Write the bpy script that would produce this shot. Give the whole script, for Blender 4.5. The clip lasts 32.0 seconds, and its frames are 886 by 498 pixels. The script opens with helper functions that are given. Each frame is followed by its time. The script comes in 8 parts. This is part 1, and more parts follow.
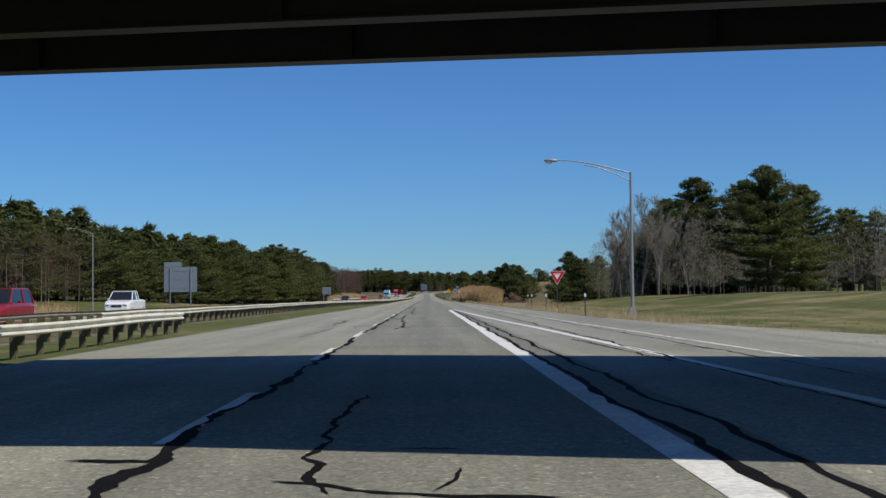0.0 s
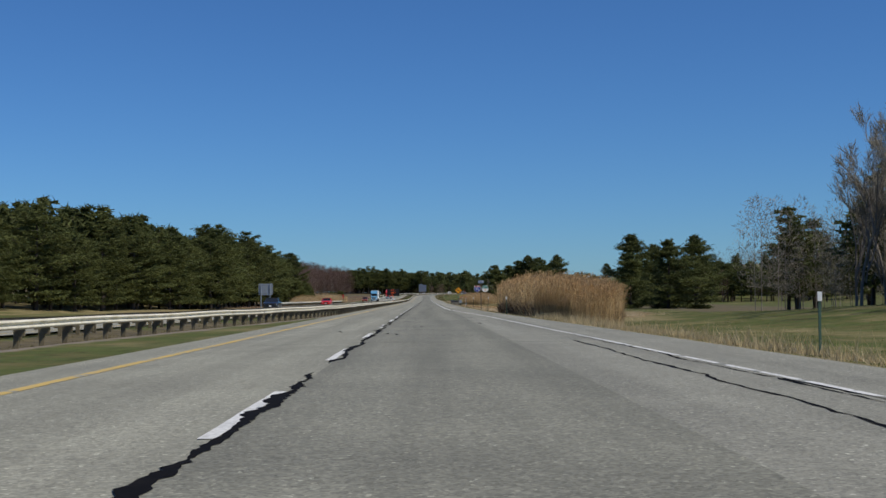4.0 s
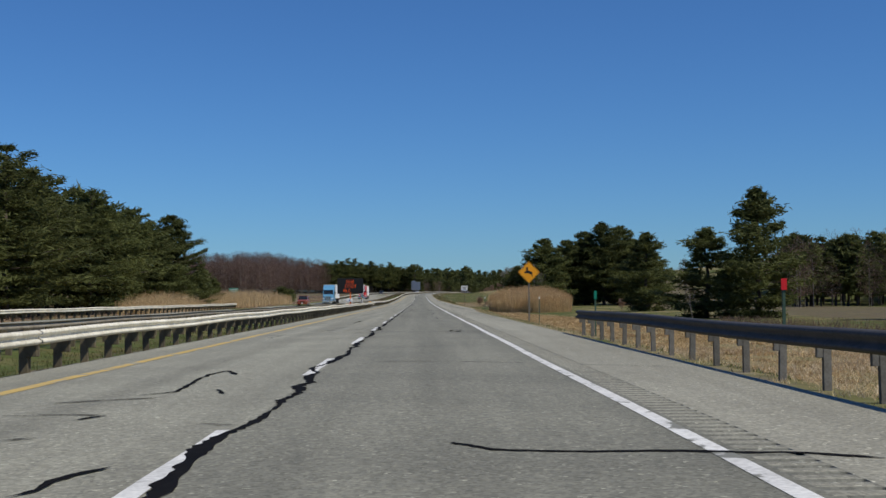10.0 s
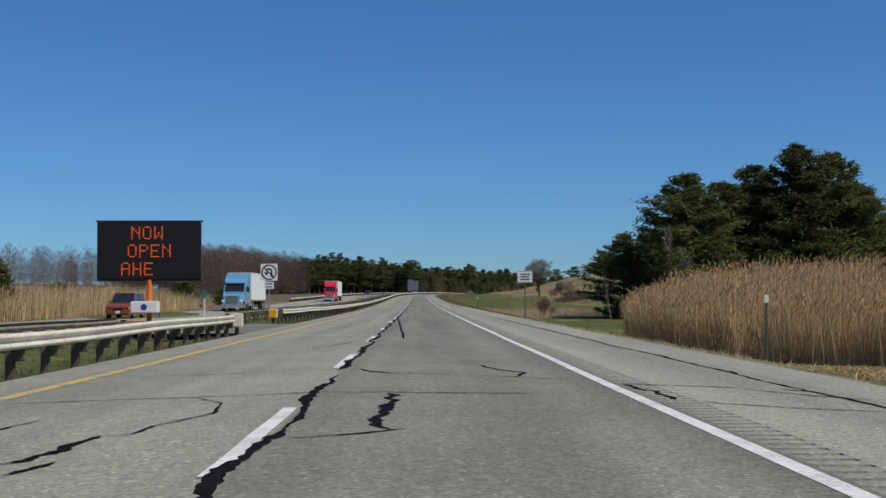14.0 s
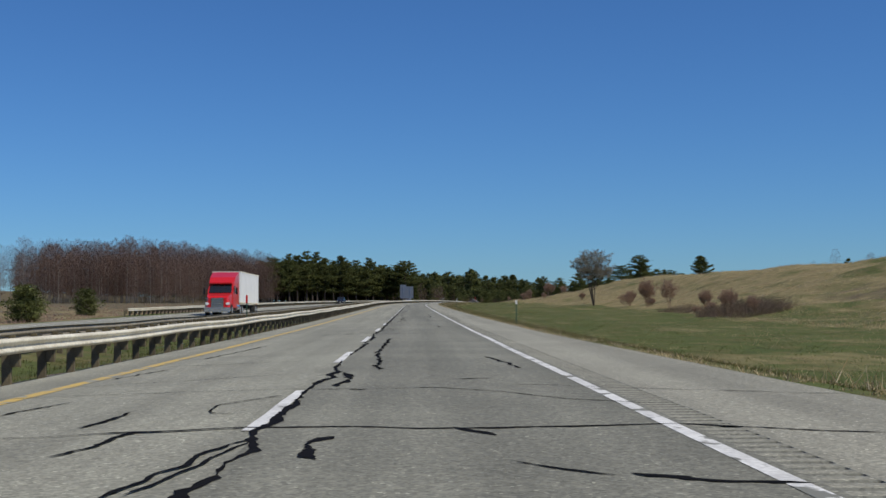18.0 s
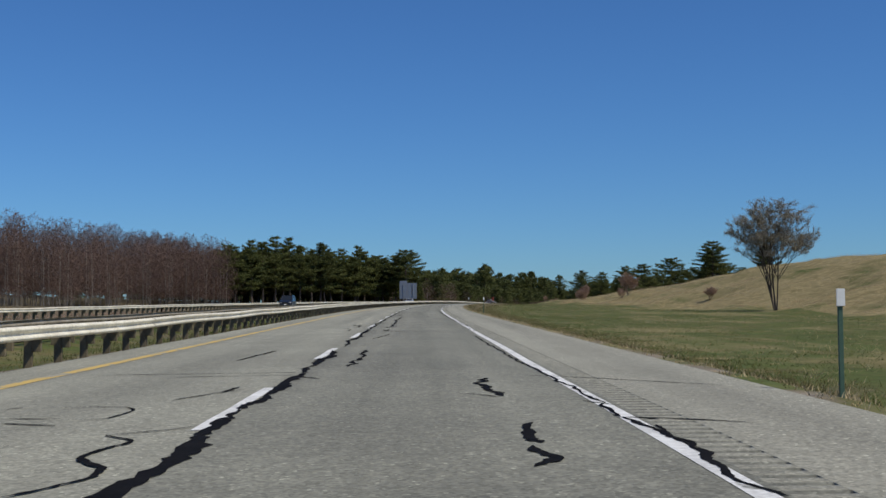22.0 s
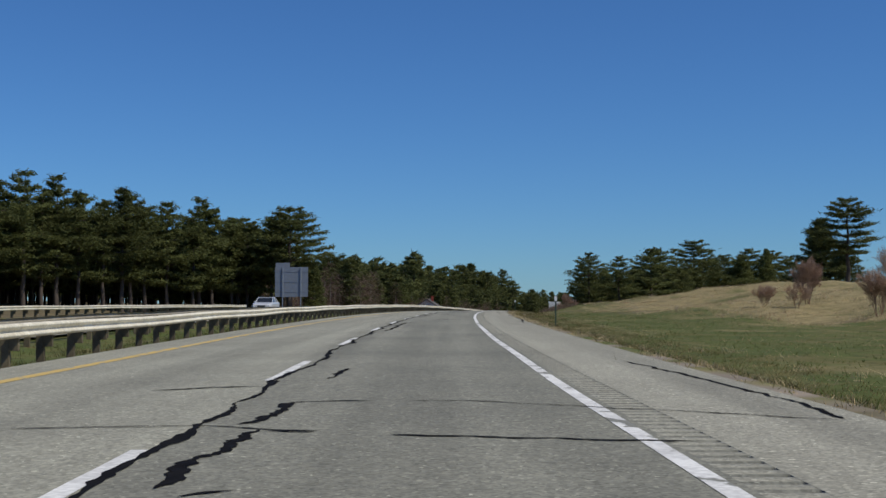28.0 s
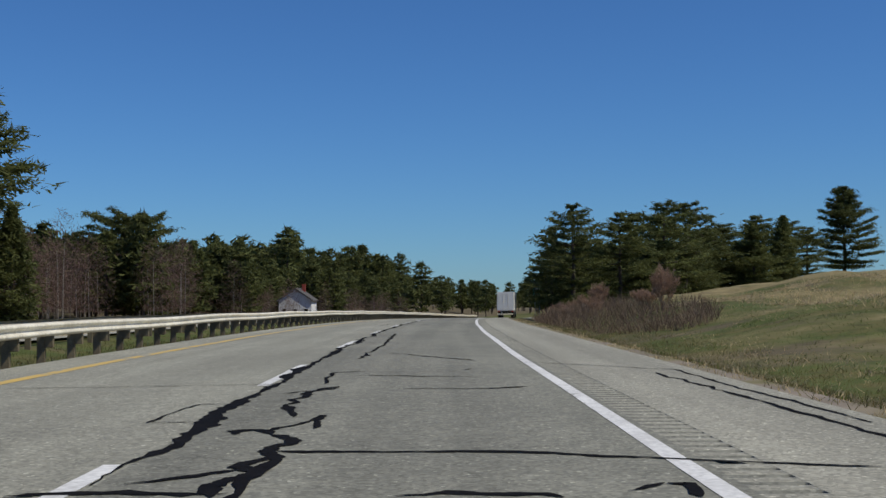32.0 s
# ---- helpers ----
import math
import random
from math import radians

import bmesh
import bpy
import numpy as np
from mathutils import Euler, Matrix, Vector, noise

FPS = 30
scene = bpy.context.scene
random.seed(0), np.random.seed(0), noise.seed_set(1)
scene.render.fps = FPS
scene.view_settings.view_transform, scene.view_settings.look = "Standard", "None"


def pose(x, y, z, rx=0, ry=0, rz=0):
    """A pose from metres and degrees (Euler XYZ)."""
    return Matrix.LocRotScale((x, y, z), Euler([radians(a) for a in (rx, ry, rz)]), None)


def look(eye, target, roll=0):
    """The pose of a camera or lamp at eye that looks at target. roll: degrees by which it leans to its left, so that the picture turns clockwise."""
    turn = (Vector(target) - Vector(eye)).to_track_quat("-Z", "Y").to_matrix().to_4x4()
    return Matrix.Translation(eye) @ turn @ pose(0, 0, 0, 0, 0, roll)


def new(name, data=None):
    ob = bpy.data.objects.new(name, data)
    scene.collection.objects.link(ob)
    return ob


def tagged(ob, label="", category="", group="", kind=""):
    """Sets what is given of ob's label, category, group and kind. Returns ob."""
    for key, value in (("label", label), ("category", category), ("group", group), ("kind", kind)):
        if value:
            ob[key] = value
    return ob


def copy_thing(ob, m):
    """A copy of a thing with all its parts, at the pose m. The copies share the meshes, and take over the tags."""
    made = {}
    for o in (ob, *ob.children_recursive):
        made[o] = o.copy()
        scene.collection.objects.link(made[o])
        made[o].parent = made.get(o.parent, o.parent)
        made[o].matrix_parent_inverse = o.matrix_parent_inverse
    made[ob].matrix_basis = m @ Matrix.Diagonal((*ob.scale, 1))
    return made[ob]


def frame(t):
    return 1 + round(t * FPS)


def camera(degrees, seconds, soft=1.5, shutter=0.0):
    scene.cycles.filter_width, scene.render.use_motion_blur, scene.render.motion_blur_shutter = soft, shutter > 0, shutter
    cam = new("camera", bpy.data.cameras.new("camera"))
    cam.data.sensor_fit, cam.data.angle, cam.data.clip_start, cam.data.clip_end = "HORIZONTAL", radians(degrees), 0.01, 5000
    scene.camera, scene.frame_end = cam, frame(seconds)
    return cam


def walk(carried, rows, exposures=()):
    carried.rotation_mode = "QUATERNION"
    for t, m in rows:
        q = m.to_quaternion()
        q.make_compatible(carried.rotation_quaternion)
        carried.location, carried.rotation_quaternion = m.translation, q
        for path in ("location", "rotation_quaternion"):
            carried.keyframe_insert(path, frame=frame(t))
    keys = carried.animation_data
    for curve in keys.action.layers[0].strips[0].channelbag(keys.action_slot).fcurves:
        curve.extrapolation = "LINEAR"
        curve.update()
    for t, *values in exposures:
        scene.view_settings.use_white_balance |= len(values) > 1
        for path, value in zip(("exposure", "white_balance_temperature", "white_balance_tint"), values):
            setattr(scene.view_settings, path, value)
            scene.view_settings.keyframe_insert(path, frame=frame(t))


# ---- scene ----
# Road alignment: s metres along the driving lane, d metres to the right of its middle, h metres above it.
STEP = 2.0
ALONG = np.arange(-1200.0, 3600.0, STEP)
BEND = np.interp(ALONG, [771, 891, 1280, 1430], [0, 1 / 1524, 1 / 1524, 0])
GRADE = np.radians(np.interp(ALONG, [450, 564, 614, 680, 748, 848, 898, 948, 1000, 1066, 1120, 1180, 1240, 1330, 1450, 1700],
                             [0, 0.16, 0.32, 0.5, 0.57, 0.57, 0.59, 0.56, 0.42, 0.16, -0.32, -0.72, -1.0, -0.9, -0.3, 0.1]))
# fall of the passing lane to the left; the bend takes most of it out
FALL = np.interp(ALONG, [500, 570, 640, 760, 820, 880, 955, 1010], [0.025, 0.034, 0.034, 0.013, 0.002, 0.004, 0.018, 0.01])
HEAD = np.cumsum(BEND) * STEP
EAST, NORTH, RISE = np.cumsum(np.sin(HEAD)) * STEP, np.cumsum(np.cos(HEAD)) * STEP, np.cumsum(np.tan(GRADE)) * STEP
ZERO = int(1200 / STEP)
EAST, NORTH, RISE = EAST - EAST[ZERO], NORTH - NORTH[ZERO], RISE - RISE[ZERO]


def road(s, d=0.0, h=0.0):
    """World place of points given along the road (numbers or arrays)."""
    a = np.interp(s, ALONG, HEAD)
    x = np.interp(s, ALONG, EAST) + d * np.cos(a)
    y = np.interp(s, ALONG, NORTH) - d * np.sin(a)
    fall = np.interp(s, ALONG, FALL) * np.clip(-1.9 - np.asarray(d, float), 0, 5.2)
    return np.stack(np.broadcast_arrays(x, y, np.interp(s, ALONG, RISE) - fall + h), -1)


def heading(s):
    """Yaw in degrees of something that faces along the road at s."""
    return -math.degrees(np.interp(s, ALONG, HEAD))


# ---- camera ----
EYE = 1.07
cam = camera(39.1, 32.0)
# seconds, along, across, yaw and pitch against the road, lean
DRIVE = [
    (0.0, 0.00, 0.132, -0.71, 2.16, -0.53),
    (0.5, 17.11, 0.138, -0.70, 2.31, -0.53),
    (1.0, 33.87, 0.148, -0.63, 2.28, -0.52),
    (1.5, 50.89, 0.152, -0.51, 2.20, -0.51),
    (2.0, 67.54, 0.117, -0.42, 2.25, -0.50),
    (2.5, 84.17, 0.029, -0.38, 2.32, -0.48),
    (3.0, 100.70, -0.067, -0.38, 2.24, -0.46),
    (3.5, 117.20, -0.127, -0.56, 2.26, -0.44),
    (5.5, 183.16, -0.129, -1.17, 2.23, -0.40),
    (6.0, 199.92, -0.104, -1.30, 2.20, -0.41),
    (6.5, 216.68, -0.068, -1.38, 2.33, -0.43),
    (7.0, 233.18, -0.053, -1.36, 2.24, -0.45),
    (7.5, 250.10, -0.085, -1.12, 2.35, -0.46),
    (8.0, 266.76, -0.146, -0.92, 2.30, -0.47),
    (8.5, 283.39, -0.201, -1.00, 2.28, -0.47),
    (9.0, 300.20, -0.234, -1.07, 2.35, -0.46),
    (9.5, 316.69, -0.240, -1.05, 2.24, -0.44),
    (10.0, 332.94, -0.226, -1.04, 2.26, -0.41),
    (10.5, 349.29, -0.237, -1.02, 2.24, -0.38),
    (11.0, 365.40, -0.320, -1.03, 2.32, -0.35),
    (11.5, 381.93, -0.461, -0.99, 2.48, -0.32),
    (12.0, 398.46, -0.550, -1.00, 2.39, -0.30),
    (12.5, 415.11, -0.580, -1.10, 2.41, -0.28),
    (13.0, 431.67, -0.584, -1.10, 2.48, -0.28),
    (13.5, 448.55, -0.572, -1.20, 2.57, -0.27),
    (14.0, 464.80, -0.555, -1.16, 2.34, -0.27),
    (14.5, 480.09, -0.543, -1.05, 2.48, -0.26),
    (16.5, 547.12, -0.611, -1.13, 2.51, -0.21),
    (17.0, 563.08, -0.580, -1.19, 2.43, -0.22),
    (17.5, 579.36, -0.524, -1.27, 2.32, -0.25),
    (18.0, 595.83, -0.445, -1.39, 2.54, -0.29),
    (18.5, 611.98, -0.352, -1.48, 2.42, -0.34),
    (19.0, 628.79, -0.251, -1.36, 2.36, -0.39),
    (19.5, 645.50, -0.149, -1.22, 2.24, -0.43),
    (20.0, 662.17, -0.068, -1.07, 2.24, -0.47),
    (20.5, 678.84, -0.026, -1.07, 2.22, -0.49),
    (21.0, 696.11, -0.015, -1.01, 2.22, -0.49),
    (21.5, 712.72, -0.020, -1.11, 2.27, -0.48),
    (22.0, 730.24, -0.024, -1.18, 2.29, -0.46),
    (22.5, 746.98, -0.019, -1.27, 2.38, -0.42),
    (23.0, 764.25, -0.015, -1.29, 2.34, -0.37),
    (23.5, 781.07, -0.034, -1.28, 2.32, -0.31),
    (24.0, 797.88, -0.078, -1.44, 2.32, -0.25),
    (24.5, 814.12, -0.105, -1.59, 2.28, -0.18),
    (26.5, 882.00, 0.012, -1.38, 2.10, 0.01),
    (27.0, 898.77, 0.040, -1.24, 2.25, 0.02),
    (27.5, 915.26, 0.080, -1.29, 2.26, 0.01),
    (28.0, 931.75, 0.119, -1.29, 2.21, -0.00),
    (28.5, 948.36, 0.132, -1.40, 2.17, -0.03),
    (29.0, 965.13, 0.085, -1.50, 2.10, -0.06),
    (29.5, 981.99, 0.026, -1.26, 2.19, -0.10),
    (30.0, 999.04, 0.013, -1.29, 2.22, -0.14),
    (30.5, 1016.15, 0.025, -1.29, 2.23, -0.18),
    (31.0, 1032.92, 0.081, -1.20, 2.13, -0.22),
    (31.5, 1049.70, 0.137, -1.24, 2.15, -0.25),
    (32.0, 1066.55, 0.151, -1.20, 2.16, -0.28),
]


def drive_pose(s, d, yaw, pitch, lean):
    x, y, z = road(s, d, EYE)
    return pose(x, y, z, 90 + pitch + math.degrees(np.interp(s, ALONG, GRADE)), -lean, heading(s) + yaw)


walk(cam, [(t, drive_pose(s, d, yaw, pitch, lean)) for t, s, d, yaw, pitch, lean in DRIVE], [(0.0, 0.08), (0.5, 0.28), (1.0, 0.33), (2.0, 0.03), (3.0, -0.1), (6.0, -0.05), (21.0, -0.05), (32.0, -0.1)])

# ---- light: clear spring sky, sun to the right and a little behind ----
SUN_TURN, SUN_HEIGHT = 120.0, 52.0
world = bpy.data.worlds.new("sky")
scene.world = world
world.use_nodes = True
wn = world.node_tree.nodes
sky = wn.new("ShaderNodeTexSky")
sky.sky_type = "NISHITA"
sky.sun_disc = False
sky.sun_elevation, sky.sun_rotation = radians(SUN_HEIGHT), radians(SUN_TURN)
sky.air_density, sky.dust_density, sky.ozone_density, sky.altitude = 1.0, 0.1, 6.0, 300
wn["Background"].inputs["Strength"].default_value = 0.066
tint = wn.new("ShaderNodeVectorMath")
tint.operation = "MULTIPLY"
tint.inputs[1].default_value = (0.59, 0.97, 1.395)
world.node_tree.links.new(sky.outputs["Color"], tint.inputs[0])
world.node_tree.links.new(tint.outputs[0], wn["Background"].inputs["Color"])
sun = new("sun", bpy.data.lights.new("sun", "SUN"))
sun.data.energy, sun.data.angle, sun.data.color = 4.1, radians(0.53), (1.0, 0.945, 0.835)
sun_way = Vector((math.sin(radians(SUN_TURN)) * math.cos(radians(SUN_HEIGHT)), math.cos(radians(SUN_TURN)) * math.cos(radians(SUN_HEIGHT)), math.sin(radians(SUN_HEIGHT))))
sun.matrix_world = look(sun_way * 200, (0, 0, 0))


# ---- materials ----
def material(name, a, b=None, rough=0.7, metal=0.0, scale=4.0, fine=40.0, bump=0.0, contrast=0.5, spec=0.3, island=0.0, thing=0.0, stretch=(1, 1, 1), emit=None, leaf=0.0):
    """Two colours mixed by coarse and fine noise at real size; island/thing vary the brightness piece by piece."""
    m = bpy.data.materials.new(name)
    m.use_nodes = True
    nt = m.node_tree
    p = nt.nodes["Principled BSDF"]
    p.inputs["Roughness"].default_value, p.inputs["Metallic"].default_value = rough, metal
    p.inputs["Specular IOR Level"].default_value = spec
    b = b or tuple(c * 0.75 for c in a)
    co = nt.nodes.new("ShaderNodeTexCoord")
    mp = nt.nodes.new("ShaderNodeMapping")
    mp.inputs["Scale"].default_value = stretch
    nt.links.new(co.outputs["Object"], mp.inputs["Vector"])
    big, small = nt.nodes.new("ShaderNodeTexNoise"), nt.nodes.new("ShaderNodeTexNoise")
    big.inputs["Scale"].default_value, small.inputs["Scale"].default_value = scale, fine
    big.inputs["Detail"].default_value = 6
    for n in (big, small):
        nt.links.new(mp.outputs["Vector"], n.inputs["Vector"])
    mixf = nt.nodes.new("ShaderNodeMath")
    mixf.operation = "MULTIPLY_ADD"
    nt.links.new(small.outputs["Fac"], mixf.inputs[0])
    mixf.inputs[1].default_value = 0.6
    add = nt.nodes.new("ShaderNodeMath")
    add.operation = "MULTIPLY"
    nt.links.new(big.outputs["Fac"], add.inputs[0])
    add.inputs[1].default_value = 0.6
    nt.links.new(add.outputs[0], mixf.inputs[2])
    ramp = nt.nodes.new("ShaderNodeMapRange")
    ramp.inputs["From Min"].default_value, ramp.inputs["From Max"].default_value = 0.6 - 0.28 * (1.2 - contrast), 0.6 + 0.28 * (1.2 - contrast)
    nt.links.new(mixf.outputs[0], ramp.inputs["Value"])
    mix = nt.nodes.new("ShaderNodeMix")
    mix.data_type = "RGBA"
    mix.inputs["A"].default_value, mix.inputs["B"].default_value = (*a, 1), (*b, 1)
    nt.links.new(ramp.outputs[0], mix.inputs["Factor"])
    colour = mix.outputs["Result"]
    for amount, kind, out in ((island, "ShaderNodeNewGeometry", "Random Per Island"), (thing, "ShaderNodeObjectInfo", "Random")):
        if amount:
            src = nt.nodes.new(kind)
            r = nt.nodes.new("ShaderNodeMapRange")
            r.inputs["To Min"].default_value, r.inputs["To Max"].default_value = 1 - amount, 1 + amount
            nt.links.new(src.outputs[out], r.inputs["Value"])
            sc = nt.nodes.new("ShaderNodeVectorMath")
            sc.operation = "SCALE"
            nt.links.new(colour, sc.inputs[0])
            nt.links.new(r.outputs[0], sc.inputs["Scale"])
            colour = sc.outputs[0]
    nt.links.new(colour, p.inputs["Base Color"])
    if bump:
        bp = nt.nodes.new("ShaderNodeBump")
        bp.inputs["Strength"].default_value, bp.inputs["Distance"].default_value = bump, 0.02
        nt.links.new(mixf.outputs[0], bp.inputs["Height"])
        nt.links.new(bp.outputs[0], p.inputs["Normal"])
    if leaf:
        tr, ms = nt.nodes.new("ShaderNodeBsdfTranslucent"), nt.nodes.new("ShaderNodeMixShader")
        nt.links.new(colour, tr.inputs["Color"])
        ms.inputs["Fac"].default_value = leaf
        nt.links.new(p.outputs[0], ms.inputs[1])
        nt.links.new(tr.outputs[0], ms.inputs[2])
        nt.links.new(ms.outputs[0], nt.nodes["Material Output"].inputs["Surface"])
    if emit:
        p.inputs["Emission Color"].default_value, p.inputs["Emission Strength"].default_value = (*emit[:3], 1), emit[3]
    return m


def road_material(name, light, dark):
    """Weathered asphalt: speckled stone, blotches and darker, smoother wheel paths (UV: metres across, metres along)."""
    m = material(name, light, dark, rough=0.85, scale=0.35, fine=9, bump=0.25, contrast=0.5, spec=0.25)
    nt = m.node_tree
    p = nt.nodes["Principled BSDF"]
    base = p.inputs["Base Color"].links[0].from_socket
    uv = nt.nodes.new("ShaderNodeUVMap")
    sep = nt.nodes.new("ShaderNodeSeparateXYZ")
    nt.links.new(uv.outputs[0], sep.inputs[0])
    wave = nt.nodes.new("ShaderNodeMath")
    wave.operation = "COSINE"
    sc = nt.nodes.new("ShaderNodeMath")
    sc.operation = "MULTIPLY_ADD"
    sc.inputs[1].default_value, sc.inputs[2].default_value = 2 * math.pi / 1.83, math.pi
    nt.links.new(sep.outputs["X"], sc.inputs[0])
    nt.links.new(sc.outputs[0], wave.inputs[0])
    st = nt.nodes.new("ShaderNodeMapping")
    st.inputs["Scale"].default_value = (0.9, 0.02, 1)
    nt.links.new(uv.outputs[0], st.inputs["Vector"])
    streak = nt.nodes.new("ShaderNodeTexNoise")
    streak.inputs["Scale"].default_value, streak.inputs["Detail"].default_value = 1.5, 5
    nt.links.new(st.outputs[0], streak.inputs["Vector"])
    wet = nt.nodes.new("ShaderNodeMath")
    wet.operation = "MULTIPLY_ADD"
    nt.links.new(wave.outputs[0], wet.inputs[0])
    wet.inputs[1].default_value = -0.07
    nt.links.new(streak.outputs["Fac"], wet.inputs[2])
    speck = nt.nodes.new("ShaderNodeTexVoronoi")
    speck.inputs["Scale"].default_value = 38
    co = nt.nodes.new("ShaderNodeTexCoord")
    nt.links.new(co.outputs["Object"], speck.inputs["Vector"])
    sp = nt.nodes.new("ShaderNodeMapRange")
    sp.inputs["To Min"].default_value, sp.inputs["To Max"].default_value = 0.6, 1.32
    nt.links.new(speck.outputs["Color"], sp.inputs["Value"])
    wr = nt.nodes.new("ShaderNodeMapRange")
    wr.inputs["From Min"].default_value, wr.inputs["From Max"].default_value = 0.25, 0.75
    wr.inputs["To Min"].default_value, wr.inputs["To Max"].default_value = 1.18, 0.8
    nt.links.new(wet.outputs[0], wr.inputs["Value"])
    f = nt.nodes.new("ShaderNodeMath")
    f.operation = "MULTIPLY"
    stone = nt.nodes.new("ShaderNodeMapRange")
    stone.inputs["From Min"].default_value, stone.inputs["From Max"].default_value = 0.86, 1.0
    stone.inputs["To Max"].default_value = 1.1
    nt.links.new(speck.outputs["Color"], stone.inputs["Value"])
    both = nt.nodes.new("ShaderNodeMath")
    both.operation = "ADD"
    nt.links.new(sp.outputs[0], both.inputs[0])
    nt.links.new(stone.outputs[0], both.inputs[1])
    nt.links.new(both.outputs[0], f.inputs[0])
    nt.links.new(wr.outputs[0], f.inputs[1])
    out = nt.nodes.new("ShaderNodeVectorMath")
    out.operation = "SCALE"
    nt.links.new(base, out.inputs[0])
    nt.links.new(f.outputs[0], out.inputs["Scale"])
    nt.links.new(out.outputs[0], p.inputs["Base Color"])
    return m


def ground_material():
    """Turf, dry grass and bare soil, mixed by what grows where (attributes dry and soil) and by noise."""
    m = material("ground", (0.1, 0.118, 0.034), (0.056, 0.074, 0.021), rough=0.95, scale=0.25, fine=2.2, bump=0.9, contrast=0.4, spec=0.1)
    nt = m.node_tree
    p = nt.nodes["Principled BSDF"]
    colour = p.inputs["Base Color"].links[0].from_socket
    co = nt.nodes.new("ShaderNodeTexCoord")
    # olive and brownish patches a stride or two wide, with dark tufts among them
    for tone, scale, low, high, most in (((0.135, 0.112, 0.046), 0.5, 0.47, 0.6, 0.75), ((0.035, 0.042, 0.014), 1.6, 0.52, 0.66, 0.7)):
        n, r, mx = (nt.nodes.new("ShaderNode" + k) for k in ("TexNoise", "MapRange", "Mix"))
        n.inputs["Scale"].default_value, n.inputs["Detail"].default_value, n.inputs["Roughness"].default_value = scale, 9, 0.66
        r.inputs["From Min"].default_value, r.inputs["From Max"].default_value, r.inputs["To Max"].default_value = low, high, most
        mx.data_type = "RGBA"
        mx.inputs["B"].default_value = (*tone, 1)
        nt.links.new(co.outputs["Object"], n.inputs["Vector"])
        nt.links.new(n.outputs["Fac"], r.inputs["Value"])
        nt.links.new(r.outputs[0], mx.inputs["Factor"])
        nt.links.new(colour, mx.inputs["A"])
        colour = mx.outputs["Result"]
    # long streaks that follow the slope's contours
    lay, streak = nt.nodes.new("ShaderNodeMapping"), nt.nodes.new("ShaderNodeTexNoise")
    lay.inputs["Scale"].default_value = (0.3, 0.035, 0.3)
    streak.inputs["Scale"].default_value, streak.inputs["Detail"].default_value, streak.inputs["Roughness"].default_value = 1.0, 7, 0.62
    nt.links.new(co.outputs["Object"], lay.inputs["Vector"])
    nt.links.new(lay.outputs[0], streak.inputs["Vector"])
    for attr, a, b, sc in (("dry", (0.3, 0.243, 0.125), (0.15, 0.124, 0.056), 0.12), ("brown", (0.15, 0.123, 0.072), (0.085, 0.07, 0.043), 0.2), ("soil", (0.25, 0.21, 0.165), (0.16, 0.135, 0.105), 0.5)):
        at = nt.nodes.new("ShaderNodeAttribute")
        at.attribute_name = attr
        n1, n2 = nt.nodes.new("ShaderNodeTexNoise"), nt.nodes.new("ShaderNodeTexNoise")
        n1.inputs["Scale"].default_value, n1.inputs["Detail"].default_value = sc, 8
        n2.inputs["Scale"].default_value, n2.inputs["Detail"].default_value = 0.9, 9
        n2.inputs["Roughness"].default_value = 0.68
        for n in (n1, n2):
            nt.links.new(co.outputs["Object"], n.inputs["Vector"])
        s = nt.nodes.new("ShaderNodeMath")
        s.operation = "ADD"
        nt.links.new(at.outputs["Fac"], s.inputs[0])
        both = nt.nodes.new("ShaderNodeMix")
        both.inputs["Factor"].default_value = 0.5 if attr == "dry" else 0.15
        nt.links.new(n1.outputs["Fac"], both.inputs["A"])
        nt.links.new(streak.outputs["Fac"], both.inputs["B"])
        wider = nt.nodes.new("ShaderNodeMath")
        wider.operation = "MULTIPLY_ADD"
        wider.inputs[1].default_value, wider.inputs[2].default_value = 2.0, -0.5
        nt.links.new(both.outputs["Result"], wider.inputs[0])
        nt.links.new(wider.outputs[0], s.inputs[1])
        r = nt.nodes.new("ShaderNodeMapRange")
        r.inputs["From Min"].default_value, r.inputs["From Max"].default_value = 0.85, 1.15
        nt.links.new(s.outputs[0], r.inputs["Value"])
        cm, mx = nt.nodes.new("ShaderNodeMix"), nt.nodes.new("ShaderNodeMix")
        cm.data_type = mx.data_type = "RGBA"
        cm.inputs["A"].default_value, cm.inputs["B"].default_value = (*a, 1), (*b, 1)
        n3 = nt.nodes.new("ShaderNodeMapRange")
        n3.inputs["From Min"].default_value, n3.inputs["From Max"].default_value = 0.36, 0.64
        nt.links.new(n2.outputs["Fac"], n3.inputs["Value"])
        nt.links.new(n3.outputs[0], cm.inputs["Factor"])
        nt.links.new(r.outputs[0], mx.inputs["Factor"])
        nt.links.new(colour, mx.inputs["A"])
        nt.links.new(cm.outputs["Result"], mx.inputs["B"])
        colour = mx.outputs["Result"]
    nt.links.new(colour, p.inputs["Base Color"])
    return m


